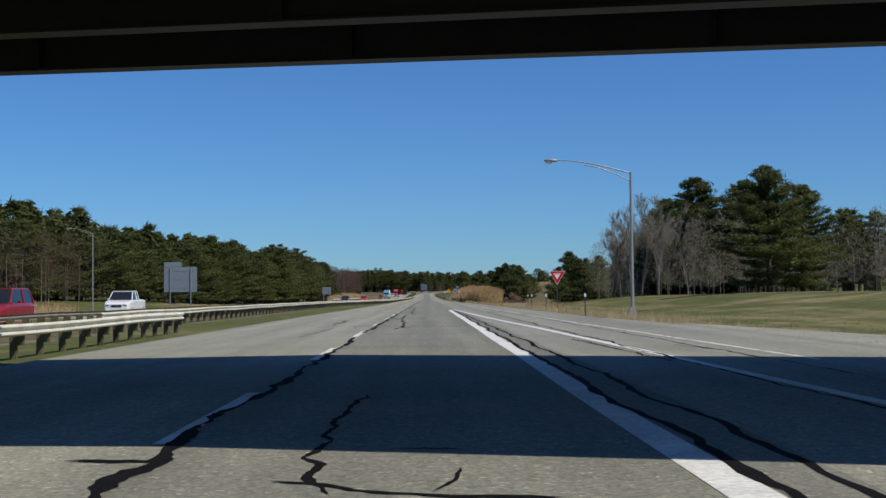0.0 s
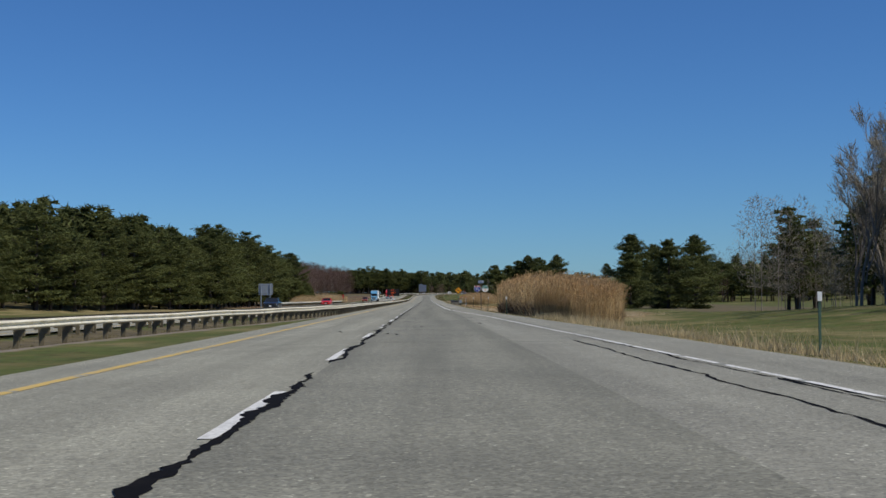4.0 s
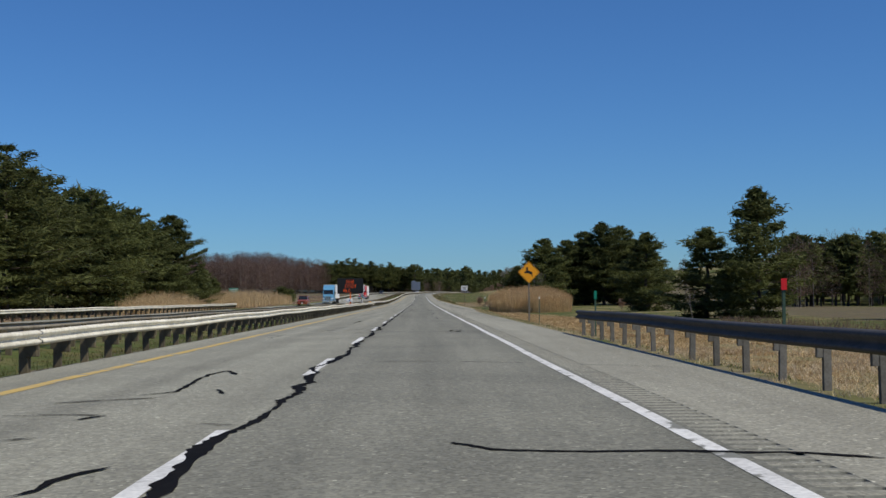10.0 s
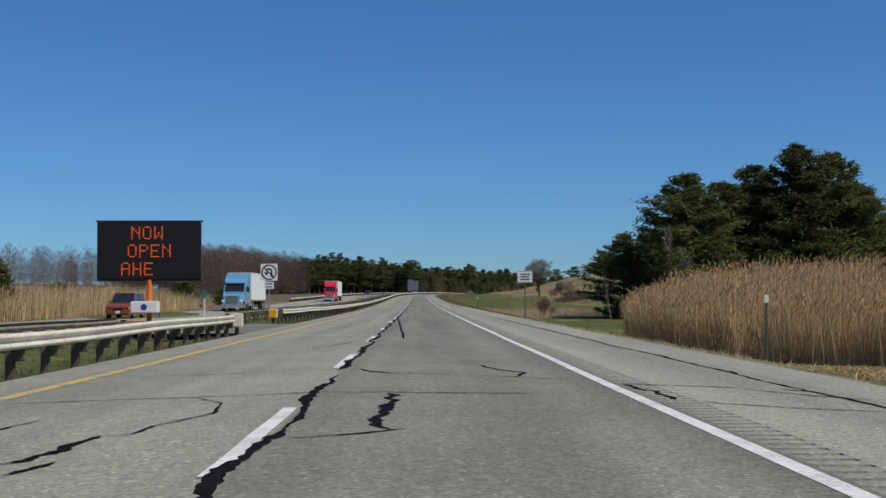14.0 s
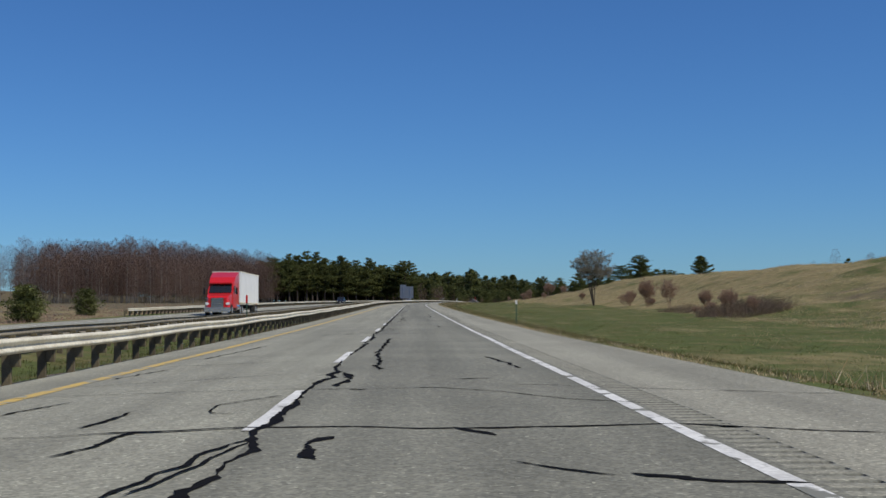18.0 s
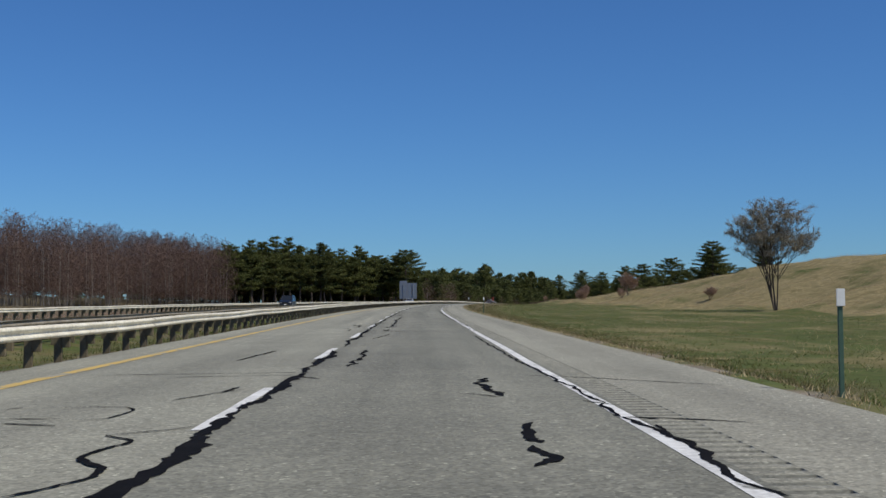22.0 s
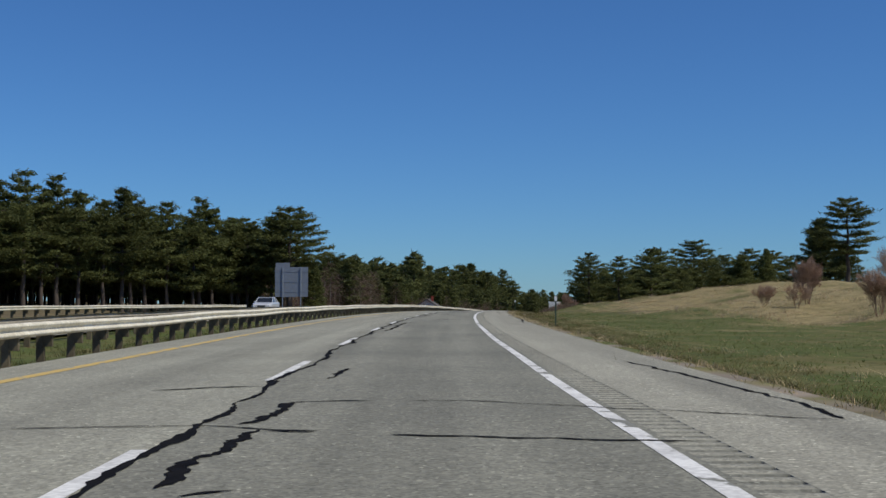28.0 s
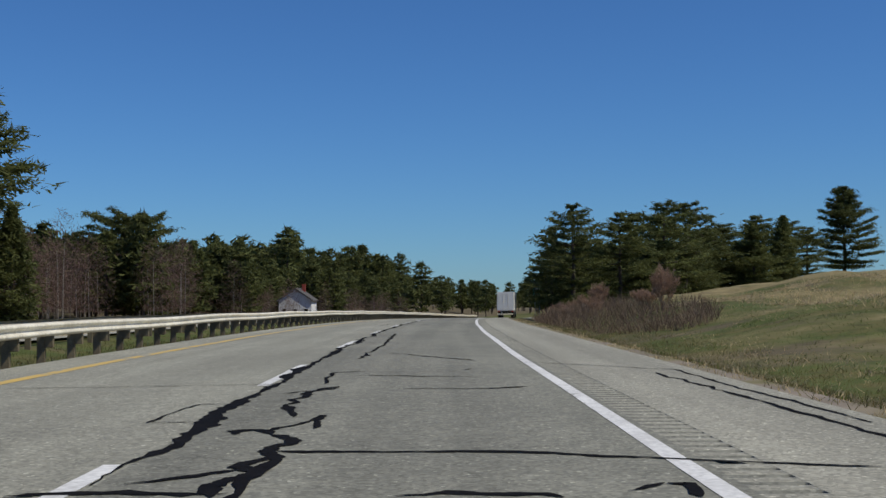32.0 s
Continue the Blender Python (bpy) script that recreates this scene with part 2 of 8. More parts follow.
M_ROAD = road_material("asphalt", (0.31, 0.302, 0.238), (0.22, 0.214, 0.17))
M_LANE = road_material("worn_lane_asphalt", (0.238, 0.233, 0.184), (0.156, 0.153, 0.123))
M_SHOULDER = road_material("shoulder_asphalt", (0.314, 0.302, 0.24), (0.25, 0.24, 0.19))
M_RAMP = road_material("merging_lane_asphalt", (0.284, 0.277, 0.225), (0.2, 0.195, 0.16))
M_PATCH = road_material("patched_asphalt", (0.204, 0.2, 0.164), (0.155, 0.152, 0.125))
M_GROOVE = road_material("darker_groove", (0.205, 0.204, 0.165), (0.14, 0.139, 0.114))
M_GROUND = ground_material()
M_SEAL = material("crack_sealant", (0.006, 0.006, 0.007), (0.014, 0.013, 0.013), rough=0.9, scale=3, fine=30, bump=0.1, spec=0.03)
M_WHITE = material("road_paint_white", (0.78, 0.77, 0.73), (0.52, 0.51, 0.48), rough=0.65, scale=1.5, fine=18, contrast=0.75)
def worn_paint(name, bare, a=(0.76, 0.75, 0.71), b=(0.52, 0.51, 0.48), ground=(0.2, 0.197, 0.163)):
    """Line paint with bites worn down to the asphalt, longer across than along (UV: metres across, metres along)."""
    m = material(name, a, b, rough=0.65, scale=1.5, fine=18, contrast=0.75)
    nt = m.node_tree
    p = nt.nodes["Principled BSDF"]
    paint_out = p.inputs["Base Color"].links[0].from_socket
    uv, mp, n, r, mx = (nt.nodes.new("ShaderNode" + k) for k in ("UVMap", "Mapping", "TexNoise", "MapRange", "Mix"))
    mp.inputs["Scale"].default_value, mp.inputs["Rotation"].default_value = (2.6, 1.7, 1), (0, 0, 0.5)
    n.inputs["Scale"].default_value, n.inputs["Detail"].default_value = 1.0, 5
    r.inputs["From Min"].default_value, r.inputs["From Max"].default_value = bare, bare + 0.035
    mx.data_type = "RGBA"
    mx.inputs["B"].default_value = (*ground, 1)
    nt.links.new(uv.outputs[0], mp.inputs["Vector"])
    nt.links.new(mp.outputs[0], n.inputs["Vector"])
    nt.links.new(n.outputs["Fac"], r.inputs["Value"])
    nt.links.new(r.outputs[0], mx.inputs["Factor"])
    nt.links.new(paint_out, mx.inputs["A"])
    nt.links.new(mx.outputs["Result"], p.inputs["Base Color"])
    return m


M_WORNLINE = worn_paint("worn_road_paint", 0.56)
M_SCUFFED = worn_paint("scuffed_road_paint", 0.66)
M_YELLOW = worn_paint("road_paint_yellow", 0.55, (0.62, 0.42, 0.1), (0.48, 0.35, 0.13), (0.3, 0.285, 0.22))
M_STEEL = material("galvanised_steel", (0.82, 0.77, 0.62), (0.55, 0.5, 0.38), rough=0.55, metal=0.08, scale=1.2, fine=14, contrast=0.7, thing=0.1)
# duller, darker copy of the galvanised steel for the rail seen from behind
M_DULLSTEEL = material("dull_dark_steel", (0.34, 0.3, 0.225), (0.19, 0.16, 0.115), rough=0.65, metal=0.08, scale=1.2, fine=14, contrast=0.7, thing=0.1)
M_LITTER = material("brown_grass_litter", (0.45, 0.295, 0.145), (0.25, 0.165, 0.085), rough=0.9, scale=0.4, fine=3, spec=0.05, contrast=0.8, island=0.4, leaf=0.3)
M_WEED = material("dark_weed_stalks", (0.2, 0.165, 0.075), (0.11, 0.1, 0.042), rough=0.9, scale=0.4, fine=3, spec=0.05, island=0.4, leaf=0.3)
M_THICKET = material("dark_thicket_twigs", (0.2, 0.145, 0.105), (0.115, 0.085, 0.062), rough=0.9, scale=0.4, fine=3, spec=0.05, island=0.4, leaf=0.35)
M_STUBBLE = material("pale_broken_grass", (0.74, 0.62, 0.44), (0.36, 0.25, 0.135), rough=0.85, scale=0.5, fine=3, contrast=0.85, spec=0.1, island=0.35, leaf=0.35)
M_SLIMPOST = material("pale_weathered_post", (0.2, 0.19, 0.165), (0.12, 0.112, 0.098), rough=0.85, scale=6, fine=40, thing=0.2, bump=0.2)
# dark grey steel for the short rail beside the shoulder
M_DARKRAIL = material("dark_rail_steel", (0.075, 0.07, 0.068), (0.04, 0.038, 0.037), rough=0.7, scale=1.5, fine=12, thing=0.1)
M_POST = material("weathered_post", (0.15, 0.125, 0.075), (0.085, 0.07, 0.042), rough=0.85, scale=6, fine=40, thing=0.3, bump=0.2)
M_SIGNBACK = material("sign_back_aluminium", (0.3, 0.33, 0.37), (0.23, 0.26, 0.3), rough=0.5, metal=0.3, scale=2)
M_WOOD = material("timber_post", (0.2, 0.15, 0.105), (0.13, 0.1, 0.07), rough=0.85, scale=3, fine=30, stretch=(1, 1, 0.1), bump=0.2)
M_BARK = material("bark", (0.095, 0.075, 0.06), (0.055, 0.045, 0.038), rough=0.95, scale=3, fine=25, stretch=(1, 1, 0.25), bump=0.4)
M_GREYBARK = material("grey_bark", (0.26, 0.235, 0.205), (0.17, 0.15, 0.13), rough=0.95, scale=3, fine=25, stretch=(1, 1, 0.25), island=0.2)
M_PINE = material("pine_needles", (0.132, 0.142, 0.046), (0.066, 0.08, 0.028), rough=0.75, scale=0.35, fine=3, contrast=0.6, spec=0.15, island=0.3, thing=0.18, leaf=0.4)
M_TWIG = material("bare_twigs", (0.21, 0.14, 0.112), (0.125, 0.088, 0.072), rough=0.9, scale=0.1, fine=2, spec=0.05, island=0.22, leaf=0.35)
M_BUD = material("budding_twigs", (0.33, 0.3, 0.235), (0.22, 0.195, 0.15), rough=0.9, scale=0.3, fine=2, spec=0.05, island=0.3, leaf=0.35)
M_BRUSH = material("reddish_brush", (0.42, 0.285, 0.205), (0.28, 0.19, 0.135), rough=0.9, scale=0.4, fine=3, spec=0.05, island=0.3, leaf=0.4)
M_REED = material("dry_reed", (0.66, 0.5, 0.29), (0.44, 0.33, 0.18), rough=0.8, scale=0.5, fine=4, spec=0.1, island=0.4, leaf=0.3)
M_PLUME = material("reed_plume", (0.6, 0.4, 0.2), (0.45, 0.29, 0.14), rough=0.95, scale=1, fine=6, spec=0.05, island=0.3, leaf=0.4)
M_DRYGRASS = material("dry_grass_blades", (0.6, 0.48, 0.28), (0.42, 0.33, 0.19), rough=0.85, scale=0.3, fine=3, spec=0.1, island=0.35, leaf=0.4)
M_GREENGRASS = material("green_grass_blades", (0.145, 0.165, 0.05), (0.095, 0.115, 0.034), rough=0.8, scale=0.3, fine=3, spec=0.15, island=0.35, leaf=0.4)
M_DULLGRASS = material("dull_grass_blades", (0.1, 0.115, 0.036), (0.06, 0.075, 0.024), rough=0.85, scale=0.3, fine=3, spec=0.1, island=0.35, leaf=0.3)
M_CONCRETE = material("concrete", (0.42, 0.40, 0.37), (0.32, 0.30, 0.28), rough=0.85, scale=0.8, fine=12, bump=0.2)
# near black, so that the colour itself deepens the shade under the deck
M_DARKSTEEL = material("near_black_girder", (0.03, 0.032, 0.03), (0.018, 0.02, 0.018), rough=0.6, scale=1, fine=10)


# ---- building helpers ----
def raw_mesh(name, verts, faces, mats, index=None, uv=None):
    """A mesh from arrays; faces is (n, 3) or (n, 4)."""
    verts, faces = np.asarray(verts, np.float32), np.asarray(faces, np.int32)
    me = bpy.data.meshes.new(name)
    n, k = faces.shape
    me.vertices.add(len(verts))
    me.vertices.foreach_set("co", verts.ravel())
    me.loops.add(n * k)
    me.loops.foreach_set("vertex_index", faces.ravel())
    me.polygons.add(n)
    me.polygons.foreach_set("loop_start", np.arange(0, n * k, k, dtype=np.int32))
    for m in mats:
        me.materials.append(m)
    if index is not None:
        me.polygons.foreach_set("material_index", np.asarray(index, np.int32))
    if uv is not None:
        layer = me.uv_layers.new(name="UVMap")
        layer.data.foreach_set("uv", np.asarray(uv, np.float32)[faces.ravel()].ravel())
    me.update(calc_edges=True)
    return me


def part(name, shape, mat, parent=None, label="", smooth=False):
    """Link a bmesh or mesh as one object under a thing or a part."""
    if isinstance(shape, bmesh.types.BMesh):
        me = bpy.data.meshes.new(name)
        bmesh.ops.recalc_face_normals(shape, faces=shape.faces)
        shape.to_mesh(me)
        shape.free()
        me.materials.append(mat)
    else:
        me = shape
    if smooth:
        me.polygons.foreach_set("use_smooth", [True] * len(me.polygons))
    ob = new(name, me)
    ob.parent = parent
    if label:
        ob["label"] = label
    return ob


def thing(name, label, category, group="", place=None, kind=""):
    ob = tagged(new(name), label, category, group, kind)
    if place is not None:
        ob.matrix_basis = place
    return ob


def at_road(s, d, h=0.0, turn=0.0):
    x, y, z = road(s, d, h)
    return pose(x, y, z, 0, 0, heading(s) + turn)


def box(bm, size, mid, bevel=0.0, m=None):
    r = bmesh.ops.create_cube(bm, size=1.0, matrix=(m or Matrix()) @ Matrix.LocRotScale(mid, None, size))
    if bevel:
        edges = {e for v in r["verts"] for e in v.link_edges}
        bmesh.ops.bevel(bm, geom=list(edges), offset=bevel, segments=2, affect="EDGES", clamp_overlap=True)
    return bm


def boxed(size, mid, bevel=0.0, m=None):
    return box(bmesh.new(), size, mid, bevel, m)


def rod(bm, a, b, r0, r1=None, sides=10):
    a, b = Vector(a), Vector(b)
    q = (b - a).to_track_quat("Z", "Y").to_matrix().to_4x4()
    bmesh.ops.create_cone(bm, cap_ends=True, segments=sides, radius1=r0, radius2=r0 if r1 is None else r1, depth=(b - a).length,
                          matrix=Matrix.Translation((a + b) / 2) @ q)
    return bm


def rodded(a, b, r0, r1=None, sides=10):
    return rod(bmesh.new(), a, b, r0, r1, sides)


def slab(points, y0, y1, bm=None):
    """A flat outline in x, z given thickness from y0 to y1."""
    bm = bm or bmesh.new()
    front = [bm.verts.new((x, y0, z)) for x, z in points]
    back = [bm.verts.new((x, y1, z)) for x, z in points]
    bm.faces.new(front)
    bm.faces.new(back[::-1])
    for i in range(len(points)):
        j = (i + 1) % len(points)
        bm.faces.new((front[j], front[i], back[i], back[j]))
    return bm


def ribbon(name, s, left, right, h, mat, uv=True):
    """A strip along the road between two offsets."""
    s, left, right = (np.asarray(v, float) for v in np.broadcast_arrays(s, left, right))
    v = np.concatenate([road(s, left, h), road(s, right, h)])
    n = len(s)
    i = np.arange(n - 1)
    f = np.stack([i, i + n, i + n + 1, i + 1], 1)
    return raw_mesh(name, v, f, [mat], uv=np.concatenate([np.stack([left, s], 1), np.stack([right, s], 1)]))


def lettering(text, size, mat, place, parent, name="lettering", depth=0.004):
    """Raised letters in the x, z plane, facing -y."""
    cu = bpy.data.curves.new(name, "FONT")
    cu.body, cu.size, cu.align_x, cu.align_y, cu.extrude = text, size, "CENTER", "CENTER", depth
    tmp = bpy.data.objects.new(name, cu)
    me = bpy.data.meshes.new_from_object(tmp)
    bpy.data.objects.remove(tmp)
    bpy.data.curves.remove(cu)
    me.materials.clear()
    me.materials.append(mat)
    ob = part(name, me, mat, parent)
    ob.matrix_basis = Matrix.Translation(place) @ pose(0, 0, 0, 90, 0, 0)
    return ob


def smoothstep(a, b, x):
    t = np.clip((np.asarray(x, float) - a) / (b - a), 0, 1)
    return t * t * (3 - 2 * t)


# ---- terrain ----
def widening(s):
    """How much wider the median is where the ramps of the junction are."""
    return 5.2 * (1 - smoothstep(140, 245, s)) * smoothstep(-60, 30, s)


def right_edge(s):
    return np.interp(s, [-200, 20, 60, 120, 170, 230, 275, 430, 460, 590, 640, 1300], [9.5, 9.2, 8.0, 7.2, 6.2, 4.6, 4.15, 4.15, 5.1, 5.0, 4.15, 4.15])


def foot_line(s):
    """Where the hill pasture begins."""
    return np.interp(s, [700, 730, 780, 865, 1060, 1200], [25, 28, 36, 37.5, 13, 12])


def land(s, d):
    """Height of the ground over the road at s."""
    s, d = np.broadcast_arrays(np.asarray(s, float), np.asarray(d, float))
    w = widening(s)
    e = right_edge(s)
    h = np.full(s.shape, -0.07)
    # right-hand verge, ditch, mown bank and the hill
    ditch = np.interp(s, [-100, 40, 200, 260, 420, 600, 700, 900, 1040, 1200], [-0.2, -0.2, -0.7, -1.2, -1.1, -0.9, -0.6, -0.5, -0.3, -0.2])
    h += ditch * smoothstep(e + 0.3, e + 5, d)
    h -= 0.28 * smoothstep(e + 0.8, e + 1.7, d) * (1 - smoothstep(e + 2.2, e + 4.5, d)) * smoothstep(640, 720, s)
    h += 1.7 * smoothstep(14, 40, d) * smoothstep(20, 90, s) * (1 - smoothstep(200, 330, s))
    foot, top = foot_line(s), np.interp(s, [850, 1060, 1200], [68, 46, 42])
    amount = smoothstep(560, 760, s) * (1 - smoothstep(1450, 2100, s)) * np.interp(s, [940, 1000, 1060, 1200], [0.97, 0.62, 0.38, 0.48])
    rise = np.clip((d - foot) / (top - foot), 0, 1)
    h += amount * (7.2 * (0.35 * rise + 0.65 * rise * rise * (3 - 2 * rise)))
    h += amount * 7 * smoothstep(60, 170, d) + 9 * smoothstep(120, 300, d) * smoothstep(300, 700, s)
    h += 8 * smoothstep(1180, 1420, s) * smoothstep(25, 80, d)
    # median dip, low fields and the wooded rise to the left
    mid = -9.2 - w
    h += -0.22 * np.clip(1 - np.abs(d - mid) / 2.2, 0, 1)
    l = -d - w
    h += -0.9 * smoothstep(26, 34, l) * (1 - smoothstep(55, 75, l))
    h += (3.0 * smoothstep(48, 130, l) + 5 * smoothstep(110, 260, l)) * (1 - 0.9 * smoothstep(600, 720, s) * (1 - smoothstep(1090, 1140, s)))
    h += 1.3 * smoothstep(6.8, 14, d) * smoothstep(1080, 1125, s) * (1 - smoothstep(1230, 1300, s))
    # humps and hollows of the hill pasture
    rough = smoothstep(foot - 4, foot + 6, d) * smoothstep(620, 760, s)
    h += rough * (0.55 * np.sin(s * 0.19 + 2.1 * np.sin(d * 0.11)) * np.sin(d * 0.27 + 1.7 * np.sin(s * 0.07)) + 0.16 * np.sin(s * 0.43 + d * 0.31) * np.sin(d * 0.51 - s * 0.23))
    h += 0.12 * np.sin(d * 0.21 + s * 0.05) * np.sin(s * 0.037 - d * 0.11) * smoothstep(e + 4, e + 14, np.abs(d))
    return h


def ground_sheet():
    s = np.concatenate([np.arange(-1100, -150, 60), np.arange(-150, 1300, 5), np.arange(1300, 1700, 20), np.arange(1700, 3550, 90)]).astype(float)
    d = np.concatenate([[-2400, -1500, -900, -600, -400], np.arange(-300, -60, 12), np.arange(-60, -26, 3), np.arange(-26, -11, 1.5), np.arange(-11, 9, 0.75), np.arange(9, 30, 1.5), np.arange(30, 90, 3), np.arange(90, 300, 12), [300, 400, 600, 900, 1300]])
    S, D = np.meshgrid(s, d, indexing="ij")
    H = land(S, D)
    V = road(S, D, H).reshape(-1, 3)
    n, m = S.shape
    i, j = np.meshgrid(np.arange(n - 1), np.arange(m - 1), indexing="ij")
    k = (i * m + j).ravel()
    me = raw_mesh("ground", V, np.stack([k, k + 1, k + m + 1, k + m], 1), [M_GROUND])
    me.polygons.foreach_set("use_smooth", [True] * len(me.polygons))
    e, w = right_edge(S), widening(S)
    dry = np.full(S.shape, 0.3) - 0.03 * smoothstep(600, 680, S) * (D > 0)
    dry += 0.5 * smoothstep(225, 265, S) * (1 - smoothstep(430, 500, S)) * smoothstep(5, 7, D) * (1 - smoothstep(21, 27, D))
    dry += 0.12 * (1 - smoothstep(190, 240, S)) * (D > 8) + 0.4 * smoothstep(20, 50, S) * (1 - smoothstep(140, 190, S)) * smoothstep(26, 31, -D - w)
    brown = 0.75 * smoothstep(260, 330, S) * (1 - smoothstep(690, 760, S)) * smoothstep(36, 44, D) * (1 - smoothstep(70, 82, D))
    brown += 0.3 * smoothstep(300, 340, S) * (1 - smoothstep(420, 450, S)) * smoothstep(12, 20, D) * (1 - smoothstep(24, 30, D))
    brown += 0.45 * smoothstep(420, 520, S) * smoothstep(24, 30, -D - w) + 0.35 * smoothstep(800, 900, S) * smoothstep(24, 30, -D - w)
    # dark brown ground in place of a pond and its dark reflection
    brown += 0.6 * smoothstep(582, 590, S) * (1 - smoothstep(606, 618, S)) * smoothstep(7, 10, D) * (1 - smoothstep(22, 28, D))
    brown += 0.3 * smoothstep(1000, 1060, S) * smoothstep(5, 9, D) * (1 - smoothstep(20, 40, D))
    brown += 0.32 * (1 - smoothstep(0.4, 3.0, D - e)) * (D > 0) * smoothstep(700, 760, S)
    dry += 0.03 * smoothstep(590, 640, S) * smoothstep(12, 20, D)
    dry += 0.05 * smoothstep(740, 800, S) * smoothstep(5.5, 9, D)
    dry += 0.32 * smoothstep(600, 800, S) * smoothstep(-0.5, 2.5, D - foot_line(S) - 3 * smoothstep(900, 1000, S))
    dry += 0.6 * smoothstep(260, 420, S) * smoothstep(24, 30, -D - w)
    dry += 0.2 * (1 - smoothstep(0.4, 2.0, D - e)) * (D > 0) * smoothstep(240, 300, S)
    brown += 0.25 * smoothstep(0.8, 1.6, D - e) * (1 - smoothstep(2.5, 5.5, D - e)) * smoothstep(560, 640, S)
    dry += 0.2 * (1 - smoothstep(150, 260, S)) * (1 - smoothstep(2, 9, D - e)) * (D > 0)
    dry += 0.14 * smoothstep(430, 470, S) * (1 - smoothstep(560, 620, S)) * smoothstep(14, 20, D)
    dry -= 0.15 * smoothstep(66, 84, D) * (1 - smoothstep(760, 860, S))
    brown += 0.3 * smoothstep(80, 100, D) * (1 - smoothstep(760, 860, S))
    # tufted, damper patches among the dry grass of the hill
    dry += 0.13 * np.sin(S * 0.13 + 1.6 * np.sin(D * 0.19)) * np.sin(D * 0.3 + 1.4 * np.sin(S * 0.06)) * smoothstep(700, 780, S) * smoothstep(0, 5, D - foot_line(S))
    # dead grass in the ditch beside the gravel, browner to hold the ditch's shade too
    brown += 0.45 * smoothstep(0.7, 1.3, D - e) * (1 - smoothstep(1.8, 3.2, D - e)) * smoothstep(700, 850, S)
    soil = np.zeros(S.shape)
    soil += 0.68 * (1 - smoothstep(0.1, 0.8 + 0.35 * smoothstep(850, 930, S), np.abs(D - e - 0.1)))
    soil += 0.75 * (1 - smoothstep(0.3, 1.1, np.abs(D + 6.9 + w)))
    brown += 0.55 * (1 - smoothstep(230, 330, S)) * smoothstep(6.6, 7.4, -D - w) * (1 - smoothstep(10.8, 11.6, -D - w)) + 0.22 * smoothstep(6.6, 7.4, -D - w) * (1 - smoothstep(10.8, 11.6, -D - w))
    for name, values in (("dry", dry), ("brown", brown), ("soil", soil)):
        at = me.attributes.new(name, "FLOAT", "POINT")
        at.data.foreach_set("value", values.ravel().astype(np.float32))
    return tagged(part("ground", me, M_GROUND), "verge, fields and hill of patchy green and dry grass", "ground", kind="structure")


ground = ground_sheet()


def on_land(s, d, sink=0.05):
    return road(s, d, land(s, d) - sink)


# ---- pavements ----
S_ALL = np.arange(-160, 1420.1, 4.0)
RUMBLE_FROM, RUMBLE_TO = 248.0, 1240.0


